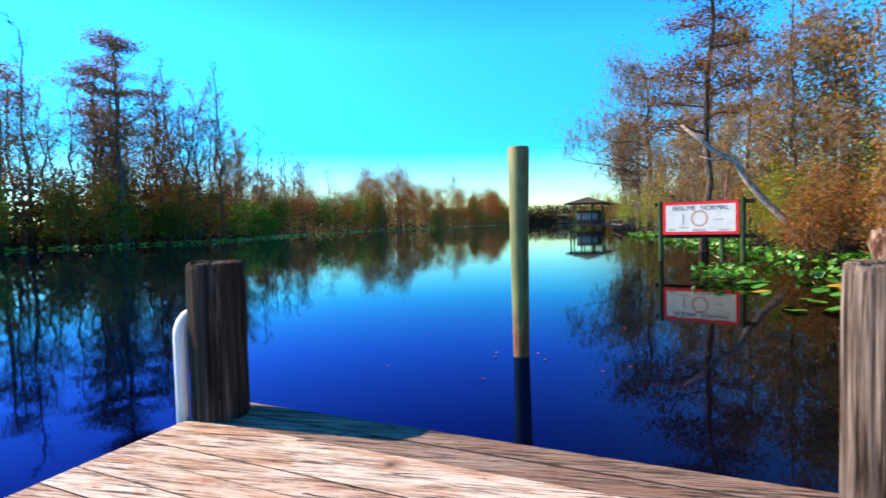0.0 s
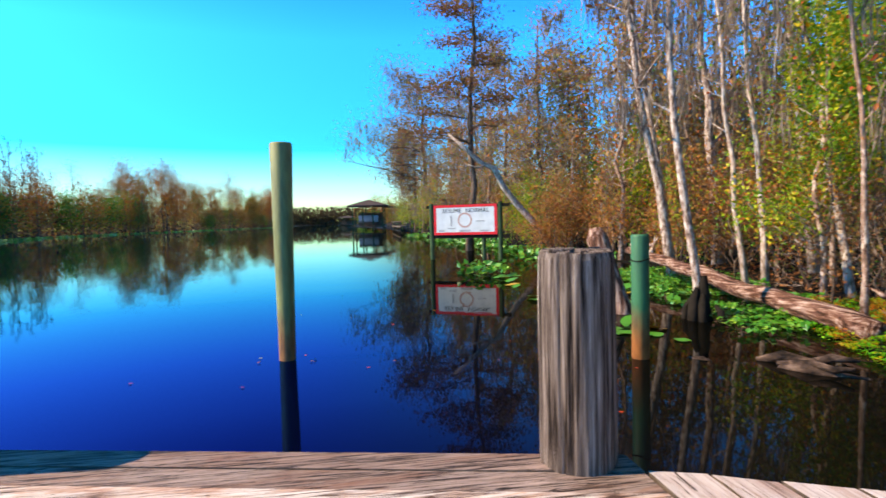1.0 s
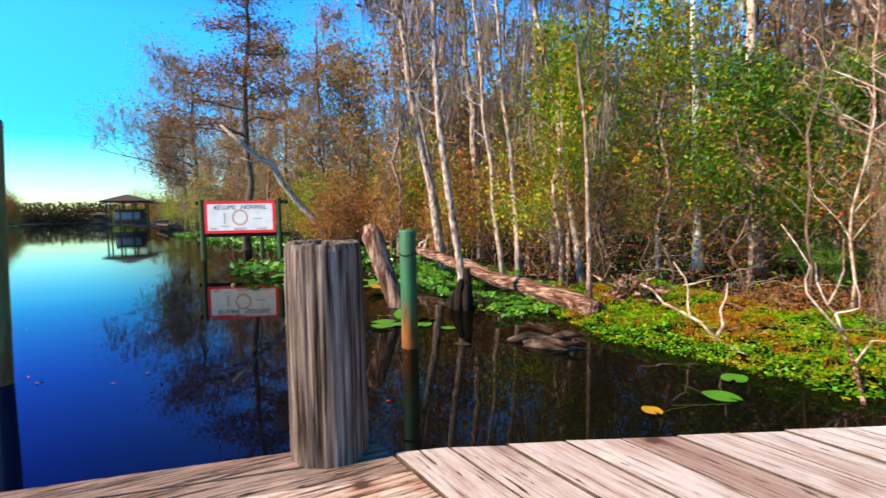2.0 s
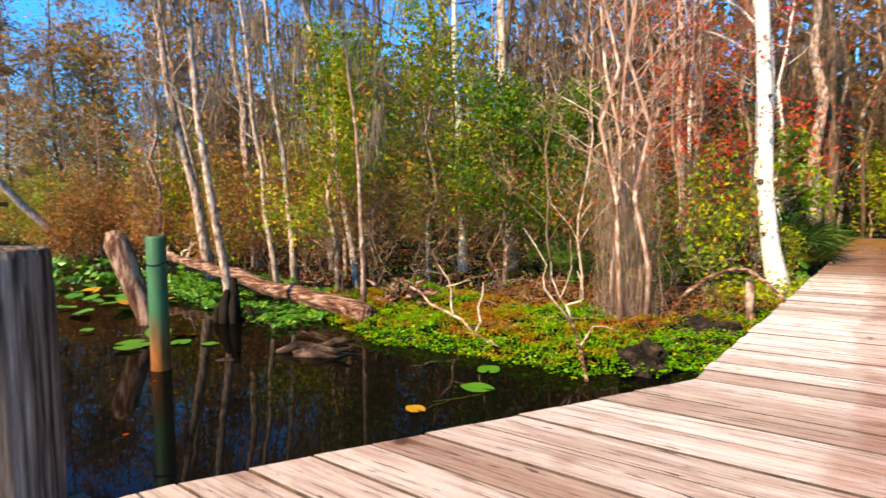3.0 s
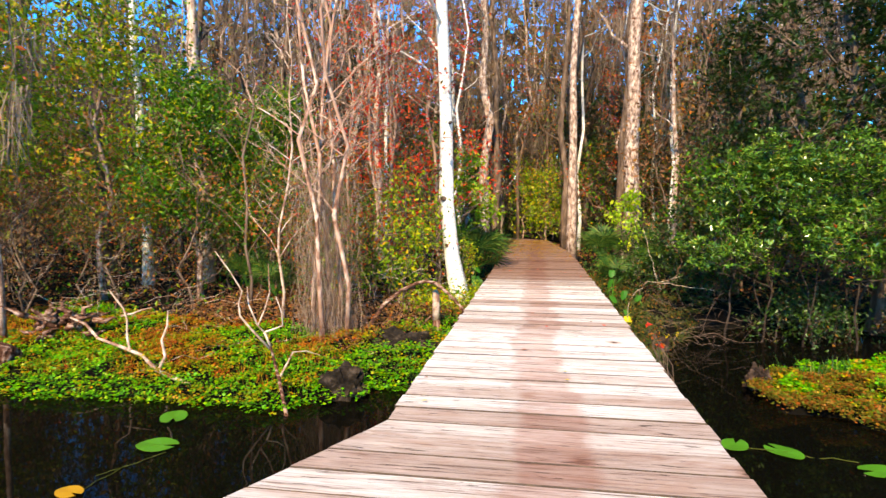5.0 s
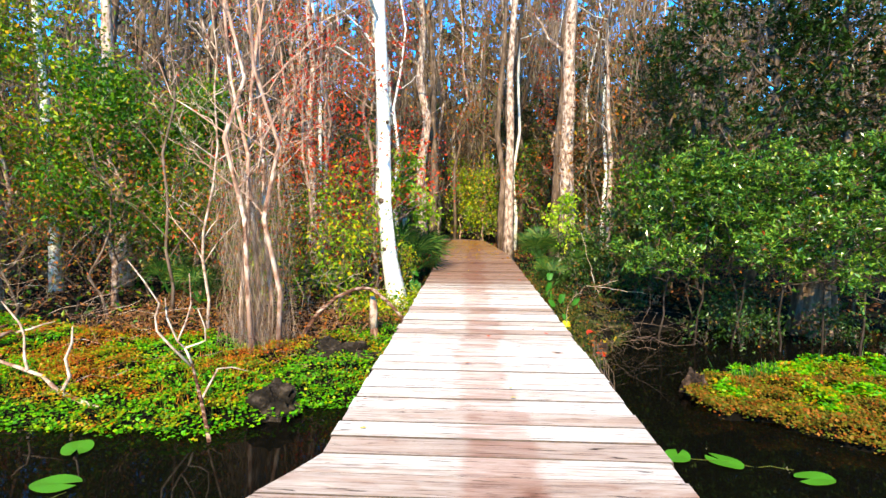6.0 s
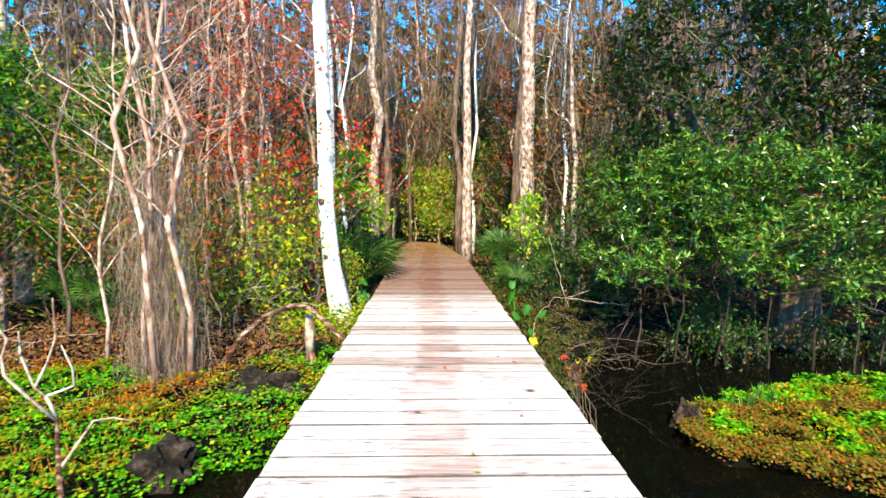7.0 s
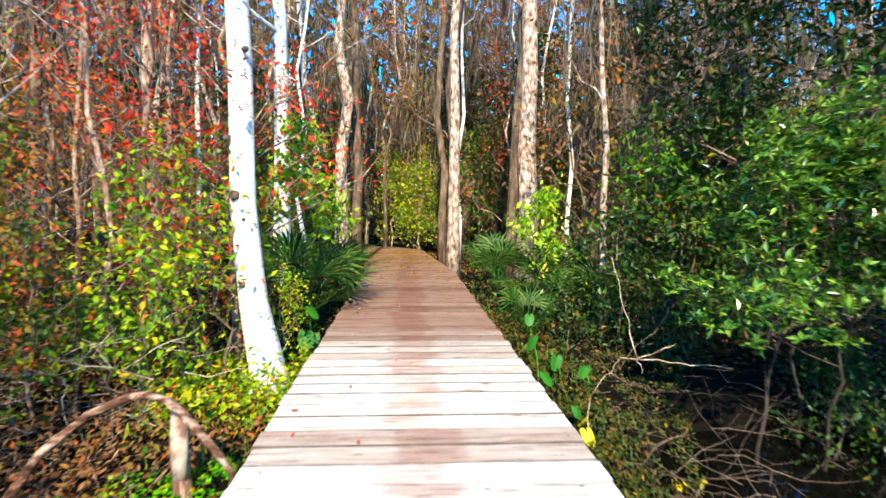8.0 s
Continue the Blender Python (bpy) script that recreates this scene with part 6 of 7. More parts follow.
for k, (x, y, z) in enumerate(((1.50, 9.36, -0.33), (1.41, 9.42, -0.37))):
    g, h = Geo(), Geo()
    rng = R(189 + k)
    g.tube(bend((x - 0.08, y + 0.04, -0.56), (x, y, z), 4, rng, 0.06), [0.004, 0.004, 0.003, 0.003, 0.002], 5)
    h.blades(np.array([(x + rng.normal() * 0.012, y + rng.normal() * 0.012, z + rng.normal() * 0.01) for m in range(6)]), 0.036, rng, 0.5, 0.6)
    ob = thing("yellow_flower", (0, 0, 0), "small yellow flower on a thin stem over dark water", "flower", "yellow flowers")
    part("stem", g, TWIG, ob)
    part("bloom", h, PETAL, ob)
def field(n, x0, x1, y0, y1, rng, keep):
    p = np.stack([rng.uniform(x0, x1, n), rng.uniform(y0, y1, n)], 1)
    return np.array([(x, y, max(land(x, y), -0.5)) for x, y in p if keep(x, y)])


def patchy(x, y, s, cut):
    return noise.noise((x * s, y * s, 3.0)) > cut


rng = R(401)
def on_left_mat(x, y):
    s = along(SHORE_RIGHT, x)
    return s - 0.22 < y < s + 2.1 + 0.3 * (x < -3) and x < -0.85 and patchy(x, y, 1.3, -0.75)
def on_right_mat(x, y):
    return math.hypot((x - 3.2) / 1.42, (y - 7.78) / 1.08) - 0.4 * noise.noise((x * 1.1, y * 1.1, 7.0)) - 0.12 * noise.noise((x * 5, y * 5, 1.0)) < 1.02 and patchy(x, y, 1.6, -0.75)


def mat_stuff(name, pts, size, mat, label, up=0.8, lift=0.05, slim=0.9):
    g = Geo()
    q = pts + rng.normal(size=pts.shape) * (0.02, 0.02, 0.012) + np.array((0, 0, lift))
    q[:, 2] += np.array([max(0.0, noise.noise((x * 5.0, y * 5.0, 1.0))) * 0.16 for x, y in pts[:, :2]])
    g.blades(q, size, rng, up, slim)
    return solid(name, g, mat, label, "water plants", kind="stuff")


def by_the_boards(x, y):
    return x > 1.02 + 0.12 * noise.noise((x * 2, y * 2, 5.0)) and x < 1.25 + 0.45 * max(0.0, y - 8.8) and noise.noise((x * 3.0, y * 3.0, 4.0)) > -0.12


mat_stuff("low_weeds", field(15000, 1.0, 2.6, 8.6, 12.0, rng, by_the_boards), 0.034, WEED, "dull brown-green weeds beside the boardwalk", 0.2, 0.04, 0.4)
for k, (x, y) in enumerate(((1.35, 9.0), (1.7, 9.6), (2.35, 10.5), (1.6, 10.6), (2.9, 10.9), (1.5, 8.5))):
    ob = dead_twigs((x, y), 13, 0.32, 480 + k, (DARK_BARK, TWIG, DARK_BARK)[k % 3], "tangle of dead brown twigs beside the boardwalk", -0.04, 0.14)
    ob.location.z = -0.5


def tone(x, y, shift=0.0):
    """2 green, 1 yellow, 0 orange: the mat's patches, mixed at their edges."""
    v = (noise.noise((x * 0.9 + 3, y * 1.1, 8.0)) + 0.8 * noise.noise((x * 3.1, y * 3.1, 2.0)) + 0.45 * noise.noise((x * 19, y * 19, 2.0))
         + 0.45 * (y < along(SHORE_RIGHT, x) + 0.3) + 0.38 * (-1.9 < x < 0) + 0.08 + shift)
    return 2 if v > 0.3 else 1 if v > 0.0 else 0


mat_stuff("pennywort_mat", field(60000, -7, -0.8, 6.4, 11.5, rng, lambda x, y: on_left_mat(x, y) and tone(x, y) == 2), 0.030, MAT_LEAF, "floating mat of small bright green leaves")
mat_stuff("rusty_mat", field(135000, -7, -0.8, 6.4, 11.5, rng, lambda x, y: on_left_mat(x, y) and tone(x, y) == 0), 0.023, MAT_RUST, "orange and yellow patches of the floating mat")
mat_stuff("pennywort_mat", field(36000, 1.6, 4.6, 6.8, 9.0, rng, lambda x, y: on_right_mat(x, y) and tone(x + 1, y, 0.9 * (y > 8.35) - 0.78) == 2), 0.040, MAT_LEAF, "floating mat of small green leaves beside the boardwalk")
mat_stuff("rusty_mat", field(60000, 1.6, 4.6, 6.8, 9.0, rng, lambda x, y: on_right_mat(x, y) and tone(x + 1, y, 0.9 * (y > 8.35) - 0.78) == 0), 0.024, MAT_DULL, "orange patches of the floating mat beside the boardwalk")
mat_stuff("yellow_mat", field(135000, -7, -0.8, 6.4, 11.5, rng, lambda x, y: on_left_mat(x, y) and tone(x, y) == 1), 0.024, MAT_YELLOW, "yellow-green patches of the floating mat")
mat_stuff("yellow_mat", field(36000, 1.6, 4.6, 6.8, 9.0, rng, lambda x, y: on_right_mat(x, y) and tone(x + 1, y, 0.9 * (y > 8.35) - 0.78) == 1), 0.027, MAT_YELLOW, "yellow-green patches of the floating mat beside the boardwalk")
mat_stuff("pennywort_mat", field(9000, -13, -5.6, 6.6, 10, rng, lambda x, y: along(SHORE_RIGHT, x) - 0.9 - 0.05 * abs(x) < y < along(SHORE_RIGHT, x) + 0.8 and patchy(x, y, 0.8, -0.25)), 0.07, LILY, "bright green floating plants behind the log")
def sedge(name, pts, size, label, mat=SEDGE):
    g = Geo()
    rr = R(402)
    for x, y, z in pts:
        a = rr.uniform(0, 6.28)
        l = size * rr.uniform(0.5, 1.3)
        e = Vector((math.cos(a) * l * rr.uniform(0.1, 0.8), math.sin(a) * l * rr.uniform(0.1, 0.8), l))
        u = Vector((-math.sin(a), math.cos(a), 0)) * 0.004
        p = Vector((x, y, z))
        m = p + e * 0.55 + Vector((0, 0, 0.1 * l))
        g.add([p - u, p + u, m + u, m - u, p + e], [(0, 1, 2, 3), (3, 2, 4)])
    return solid(name, g, mat, label, "grass", kind="stuff")


sedge("sedge", field(7000, -6.5, -0.85, 7.0, 10.6, rng, lambda x, y: along(SHORE_RIGHT, x) + 0.2 < y < along(SHORE_RIGHT, x) + 1.8 and patchy(x, y, 1.1, 0.05)), 0.085, "thin orange and green sedge on the mat")
sedge("sedge", field(2600, 0.82, 2.6, 8.7, 17, rng, lambda x, y: x < 1.0 + (y - 8.9) * 0.12 + 0.25), 0.10, "green grass along the edge of the boardwalk", PALM)
sedge("sedge", field(900, -1.6, -0.85, 7.7, 17, rng, lambda x, y: True), 0.10, "green grass along the edge of the boardwalk", PALM)
sedge("sedge", field(500, 1.8, 4.2, 8.2, 8.9, rng, lambda x, y: on_right_mat(x, y) and patchy(x, y, 2.5, 0.1)), 0.17, "green grass at the back of the mat", PALM)
g = Geo()
pts = field(26000, -13, 8, 8.0, 24, rng, lambda x, y: y > along(SHORE_RIGHT, x) + 0.9 and (abs(x) > 0.9 or y > 20) and y > 9.0 + 2.6 * (0 < x))
g.blades(pts + np.array((0, 0, 0.03)), 0.075, rng, 0.75, 0.6)
solid("leaf_litter", g, LEAF_TAN, "brown leaf litter on the swamp floor", "leaf litter", kind="stuff")
g = Geo()
pts = field(9000, -10, 7, 9.5, 22, rng, lambda x, y: y > along(SHORE_RIGHT, x) + 1.5 and (abs(x) > 1.0 or y > 20) and patchy(x, y, 0.9, 0.0))
g.blades(pts + rng.normal(size=pts.shape) * (0.05, 0.05, 0.12) + np.array((0, 0, 0.16)), 0.09, rng, 0.3, 0.45)
solid("low_plants", g, LEAF_GREEN, "low green plants on the swamp floor", "low plants", kind="stuff")

g = Geo()
pts = field(9000, 0.84, 2.6, 8.7, 13.5, rng, lambda x, y: y > along(SHORE_RIGHT, x) - 0.15 and x < 1.5 + 0.5 * noise.noise((x * 2, y * 2, 9.0)) and patchy(x, y, 2.0, -0.35))
g.blades(pts + rng.normal(size=pts.shape) * (0.03, 0.03, 0.05) + np.array((0, 0, 0.08)), 0.045, rng, 0.3, 0.4)
solid("low_plants", g, WEED, "low weeds along the edge of the boardwalk", "low plants", kind="stuff")
g = Geo()
pts = field(9000, -4.6, -0.84, 9.2, 11.6, rng, lambda x, y: y > along(SHORE_RIGHT, x) + 2.1 and patchy(x, y, 1.7, -0.3))
g.blades(pts + rng.normal(size=pts.shape) * (0.03, 0.03, 0.06) + np.array((0, 0, 0.09)), 0.05, rng, 0.3, 0.4)
solid("low_plants", g, LEAF_OLIVE, "low brown and green weeds behind the mat", "low plants", kind="stuff")
g = Geo()
pts = field(2600, -1.75, -0.84, 10.1, 11.4, rng, lambda x, y: patchy(x, y, 2.0, -0.4))
g.blades(pts + rng.normal(size=pts.shape) * (0.03, 0.03, 0.09) + np.array((0, 0, 0.14)), 0.05, rng, 0.3, 0.5)
solid("low_plants", g, LEAF_SHRUB, "low leafy weeds round the foot of the white tree", "low plants", kind="stuff")
# lily pads
def pad_mesh(seed):
    rng = R(seed)
    g = Geo()
    n = 22
    pts = [(0, -0.2, 0.004)]
    for k in range(n):
        a = -math.pi / 2 + 0.25 + (2 * math.pi - 0.5) * k / (n - 1)
        pts.append((0.72 * math.cos(a), math.sin(a), 0.03 * math.sin(3 * a + seed) + 0.02))
    g.add(pts, [(0, k, k + 1) for k in range(1, n)])
    lo = len(pts)
    g.add([(x, y, z - 0.015) for x, y, z in pts], [(0, k + 1, k) for k in range(1, n)])
    return g.mesh("pad")


OLD_PAD = leaf_material("yellowed_lily_leaf", [(0.0, (0.42, 0.22, 0.015)), (1.0, (0.50, 0.27, 0.02))], 0.45, 0.1, 0.4)
pads = [pad_mesh(k) for k in range(3)]
for k, m in enumerate(pads):
    m.materials.append(LILY)
old = pad_mesh(1)
old.materials.append(OLD_PAD)


def lily_pad(x, y, size, turn, mesh, label, z=-0.488, tilt=0.0):
    ob = new("lily_pad", mesh)
    ob.matrix_world = Matrix.LocRotScale((x, y, z), Euler((tilt, tilt * 0.5, turn)), (size, size, size))
    tagged(ob, label, "lily pad", "lily pads")


GREEN_PAD = "green floating lily pad on black water"
for k, (x, y, s) in enumerate(((-2.68, 6.6, 0.13), (-2.47, 6.13, 0.14), (1.24, 6.74, 0.11), (1.51, 6.68, 0.12), (1.95, 6.48, 0.12), (-6.2, 5.36, 0.17), (-6.0, 5.62, 0.14), (-5.65, 5.76, 0.1), (-6.45, 5.3, 0.16))):
    lily_pad(x, y, s, 1.1 * k + 0.5, pads[k % 3], GREEN_PAD)
lily_pad(-2.54, 5.5, 0.085, 1.25, old, "yellowed lily pad on black water")
for a, b in (((-2.55, 5.7, -0.495), (-2.35, 6.05, -0.492)), ((1.28, 6.72, -0.495), (1.9, 6.6, -0.492)), ((-2.5, 5.52, -0.496), (-2.47, 5.85, -0.493))):
    g = Geo()
    g.tube(bend(a, b, 9, rng, 0.012), [0.003] * 10, 5)
    solid("floating_reed", g, WEED, "thin olive reed floating on black water", "reed")
for k in range(48):
    x = rng.uniform(-13.5, -6.0)
    y = rng.uniform(5.0 - 0.02 * x, 7.4)
    if y > along(SHORE_RIGHT, x) - 0.5 or math.hypot(x + 6.75, y - 6.7) < 0.6:
        continue
    lily_pad(x, y, rng.uniform(0.10, 0.2), rng.uniform(0, 6.28), pads[k % 3] if k % 9 else old, GREEN_PAD if k % 9 else "yellowed lily pad on black water", -0.47, rng.uniform(-0.3, 0.3))

# leaf beds that stand out of the river
def bed(name, n, test, x0, x1, y0, y1, size, label, mats=LILY):
    p = np.array([(x, y, -0.5) for x, y in zip(rng.uniform(x0, x1, n), rng.uniform(y0, y1, n)) if test(x, y)])
    g = Geo()
    g.blades(p + np.stack([np.zeros(len(p)), np.zeros(len(p)), rng.uniform(0.02, 0.28, len(p))], 1), size, rng, 0.5, 0.7)
    return solid(name, g, mats, label, "water plants", kind="stuff")


bed("lily_bed", 5000, lambda x, y: along(SHORE_RIGHT, x) - 2.6 - 0.02 * abs(x + 20) < y < along(SHORE_RIGHT, x) + 0.4 and patchy(x, y, 0.35, -0.2), -52, -13, 3, 11, 0.2, "bright green lily bed along the bank")
bed("lily_bed", 420, lambda x, y: math.hypot((x + 14.0) / 1.3, (y - 5.4) / 0.7) < 1, -16, -12, 4, 7, 0.2, "green lily clump round the sign posts")
bed("lily_bed", 6500, lambda x, y: along(SHORE_LEFT, x) < y < along(SHORE_LEFT, x) + 4.5 + 0.01 * abs(x) and patchy(x, y, 0.12, -0.3), -130, -22, -75, -40, 0.45, "bright green strip of lilies along the far bank")
bed("lily_bed", 2500, lambda x, y: along(SHORE_LEFT, x) < y < along(SHORE_LEFT, x) + 5, -330, -130, -70, -38, 0.8, "far green strip of lilies along the bank")

# leaves afloat and on the boards
def leaf_shape(size, seed):
    g = Geo()
    g.blades([(0, 0, 0)], size, R(seed), 0.95, 0.55)
    return g.mesh("fallen_leaf")


shapes = []
for k, mat in enumerate((LEAF_RED, LEAF_RUST, YELLOW, LEAF_RUST)):
    me = leaf_shape(0.045, 500 + k)
    me.materials.append(mat)
    shapes.append(me)
WORDS = ("red fallen leaf on the boards", "rusty fallen leaf on the boards", "yellow fallen leaf on the boards", "curled rusty leaf on the boards")
for k in range(74):
    if k < 24:
        x, y, z = rng.uniform(-0.74, 0.74), rng.uniform(5.8, 11), 0.014
    else:
        x, y, z = rng.uniform(-0.76, 0.76), 11 + 8 * rng.rand() ** 0.8, 0.014
    j = rng.randint(4)
    ob = new("fallen_leaf", shapes[j])
    ob.matrix_world = Matrix.LocRotScale((x, y, z), Euler((0, 0, rng.uniform(0, 6.28))), (1, 1, 1))
    tagged(ob, WORDS[j], "leaf", "fallen leaves")
g = Geo()
n = 2400
yy = 13.5 + 8.0 * rng.rand(n) ** 0.45
xx = rng.uniform(-0.74, 0.74, n) - np.maximum(yy - 16.2, 0) * 0.079
g.blades(np.stack([xx, yy, np.full(n, 0.012)], 1), 0.05, rng, 0.96, 0.6)
solid("leaf_litter", g, leaf_material("yellow_litter", [(0.0, (0.30, 0.20, 0.02)), (0.6, (0.42, 0.24, 0.02)), (1.0, (0.35, 0.09, 0.02))], 0.7), "yellow leaf litter on the far boards", "leaf litter", kind="stuff")
for k in range(20):
    x, y = rng.uniform(-9, -2.9), rng.uniform(0.2, 5.5)
    if k > 13:
        x, y = -5.86 + rng.uniform(-0.25, 0.25), 1.6 + rng.choice((-1, 1)) * rng.uniform(0.15, 0.35)
    ob = new("floating_leaf", shapes[rng.randint(4)])
    ob.matrix_world = Matrix.LocRotScale((x, y, -0.49), Euler((0, 0, rng.uniform(0, 6.28))), (1, 1, 1))
    tagged(ob, "dead leaf afloat on dark water", "leaf", "floating leaves")

# ---- trees on the river banks ----
def crowned(name, at, seed, height, label, leaf, **kw):
    """A cypress: bare tall trunk, level limbs, flat feathery tufts."""
    d = dict(each=100, around=0.46, size=0.19, up=0.5, slim=0.45, plate=True, radius=height * 0.012, limbs=17, first=0.38, spread=0.22, rise=0.18, sub=3, twigs=1, flat=True, wob=0.01, thin=0.006)
    d.update(kw)
    if d.pop("full", False):
        d.update(plate=False, flat=False, up=0.0, each=34, around=0.5, rise=0.5, twigs=2)
    return tree(name, at, R(seed), BROWN_BARK, leaf, height=height, label=label, **d)


crowned("cypress_tree", ground_at(-24.6, 7.05), 601, 13.5, "tall cypress with flat rusty tufts by the river", LEAF_OLIVE, limbs=24, first=0.36, size=0.14, each=150, around=0.5, spread=0.2, sub=4, twigs=0, lean=(0.0, 0.035))
crowned("cypress_tree", ground_at(-24, 11.5), 602, 8.0, "cypress with brown needles on the bank", LEAF_BANK, first=0.2, full=True)
crowned("cypress_tree", ground_at(-44, 11.4), 603, 12.5, "grey cypress hung with moss over the river", LEAF_BANK, first=0.1, spread=0.36, moss=220, full=True)
crowned("cypress_tree", ground_at(-37, 12.0), 604, 12.5, "grey cypress hung with moss over the river", LEAF_BANK, first=0.1, spread=0.34, moss=220, full=True)
crowned("cypress_tree", ground_at(-52, 11.2), 605, 12, "grey cypress hung with moss over the river", LEAF_BANK, first=0.1, spread=0.34, moss=220, full=True)
crowned("cypress_tree", ground_at(-31, 12.4), 606, 12.0, "grey cypress hung with moss over the river", LEAF_BANK, first=0.1, spread=0.34, moss=220, full=True)
crowned("cypress_tree", ground_at(-18.5, 12.6), 607, 9.0, "cypress with rusty needles on the bank", LEAF_BANK, first=0.2, spread=0.24, moss=40, full=True)
crowned("cypress_tree", ground_at(-64, 9.4), 608, 17, "broad grey cypress hung with moss beyond the sign", LEAF_BANK, first=0.32, spread=0.50, rise=0.35, each=18, around=0.8, size=0.26, radius=0.3, limbs=24, sub=4, twigs=3, moss=420, moss_len=1.3, flat=False, plate=False, aim=-1.7, thin=0.01)
crowned("cypress_tree", ground_at(-70, 9.0), 609, 12, "grey cypress leaning over the river", LEAF_BANK, first=0.34, spread=0.4, rise=0.3, each=22, around=0.7, size=0.26, radius=0.22, limbs=20, sub=4, twigs=3, moss=260, moss_len=1.2, flat=False, plate=False, aim=-1.8, thin=0.01)
g = Geo()
rng = R(610)
g.tube([(-21.0, 9.9, -0.6), (-21.3, 8.9, 0.8), (-21.4, 8.32, 1.45), (-21.4, 7.8, 2.15), (-21.4, 7.5, 2.8), (-21.4, 6.95, 3.05), (-21.4, 6.45, 3.5), (-21.4, 5.72, 4.15)], [0.13, 0.125, 0.12, 0.115, 0.11, 0.09, 0.075, 0.04], 9, 0.06, rng)
g.tube([(-21.4, 7.2, 2.95), (-21.3, 6.8, 2.85), (-21.2, 6.3, 3.0)], [0.05, 0.04, 0.02], 6)
solid("leaning_dead_tree", g, PINK_BARK, "pale dead tree leaning over the bank", "tree", smooth=True)
G3 = "river bank trees"
mid = [
    tree("bank_tree", ground_at(-26, 13), R(621), GREY_BARK, LEAF_BANK, 7, 0.4, 0.17, height=8, radius=0.1, limbs=15, first=0.12, spread=0.26, rise=0.7, sub=4, twigs=1, thin=0.005, moss=30, moss_len=1.0, label="brown-leaved tree on the river bank", group=G3, split=False, twig=GREY_BARK),
    tree("bank_tree", ground_at(-22, 13.5), R(622), GREY_BARK, LEAF_MIX, 7, 0.4, 0.17, height=9, radius=0.1, limbs=15, first=0.12, spread=0.24, rise=0.7, sub=4, twigs=1, thin=0.005, moss=40, moss_len=1.0, label="autumn-coloured tree on the river bank", group=G3, split=False, twig=GREY_BARK),
    tree("bank_tree", ground_at(-30, 13.5), R(623), GREY_BARK, LEAF_BANK, 7, 0.4, 0.17, height=10, radius=0.11, limbs=15, first=0.15, spread=0.22, rise=0.8, sub=4, twigs=1, thin=0.005, moss=50, moss_len=1.2, label="grey-brown tree on the river bank", group=G3, split=False, twig=GREY_BARK),
    tree("bank_tree", ground_at(-19, 11.6), R(624), BROWN_BARK, LEAF_ORANGE, 11, 0.3, 0.15, height=3.6, radius=0.05, limbs=14, first=0.05, spread=0.45, rise=0.8, sub=4, twigs=1, thin=0.004, label="low orange-leaved tree on the river bank", group=G3, split=False, twig=GREY_BARK),
    tree("bank_tree", ground_at(-17, 11.4), R(625), BROWN_BARK, LEAF_LIME, 10, 0.3, 0.15, height=3.8, radius=0.05, limbs=14, first=0.08, spread=0.42, rise=0.8, sub=4, twigs=1, thin=0.004, label="low yellow-green tree on the river bank", group=G3, split=False, twig=GREY_BARK),
]
rm = R(630)
spread_copies(mid[:3], wood_spots(26, -78, -34, 1.0, 14, 1.6, rm), rm, 0.85, 1.2)
spread_copies(mid[:3], wood_spots(24, -34, -14, 1.5, 14, 1.4, rm), rm, 0.6, 0.9)
spread_copies([mid[3], mid[4], mid[1], mid[0]], wood_spots(50, -70, -10, 0.3, 6, 1.1, rm), rm, 0.45, 0.85)

spread_copies([mid[3], mid[3], mid[4]], wood_spots(34, -34, -11, 0.0, 2.2, 0.8, rm), rm, 0.4, 0.75)
spread_copies(mid[:3], [(-58, 9.8), (-66, 9.5), (-73, 9.2), (-80, 9.0), (-87, 8.9), (-50, 10.6), (-95, 9.0)], rm, 0.95, 1.25)
spread_copies([mid[3], mid[4]], [(-60, 9.2), (-68, 8.9), (-76, 8.7), (-84, 8.4), (-92, 8.3), (-54, 9.4), (-48, 9.6)], rm, 0.8, 1.2)

spread_copies([mid[3]], [(-20.4, 8.95), (-20.7, 9.5), (-19.9, 9.3), (-20.2, 9.9)], rm, 0.5, 0.65)

G4, G5 = "far bank trees", "far bank shrubs"
F = dict(split=False, thin=0.014, sub=4, twigs=0, sides=5, limb_sides=3)
BARE = dict(height=19, radius=0.2, limbs=20, first=0.2, rise=1.0, thin=0.016, sub=5, twigs=5, limb_sides=4, split=False, group=G4, twig=BROWN_BARK)
far = [
    tree("far_tree", ground_at(-58, -56), R(31), BROWN_BARK, LEAF_OLIVE, 26, 0.8, 0.22, height=18, radius=0.2, limbs=18, first=0.2, spread=0.22, rise=0.8, label="tall brown tree on the far bank", group=G4, **F),
    tree("far_tree", ground_at(-66, -55), R(32), BROWN_BARK, LEAF_RUST, 34, 0.8, 0.24, height=13, radius=0.17, limbs=17, first=0.1, spread=0.26, rise=0.7, label="rusty-leaved tree on the far bank", group=G4, **F),
    tree("far_tree", ground_at(-49, -58), R(33), BROWN_BARK, None, spread=0.2, label="tall leafless tree on the far bank", **BARE),
    tree("far_tree", ground_at(-70, -52), R(36), BROWN_BARK, LEAF_MIX, 36, 0.75, 0.24, height=11, radius=0.15, limbs=17, first=0.05, spread=0.28, rise=0.7, label="autumn-coloured tree on the far bank", group=G4, **F),
    tree("far_tree", ground_at(-62, -57), R(37), BROWN_BARK, LEAF_BANK, 3, 0.5, 0.2, spread=0.26, label="tall bare tree with a few brown leaves on the far bank", **BARE),
]
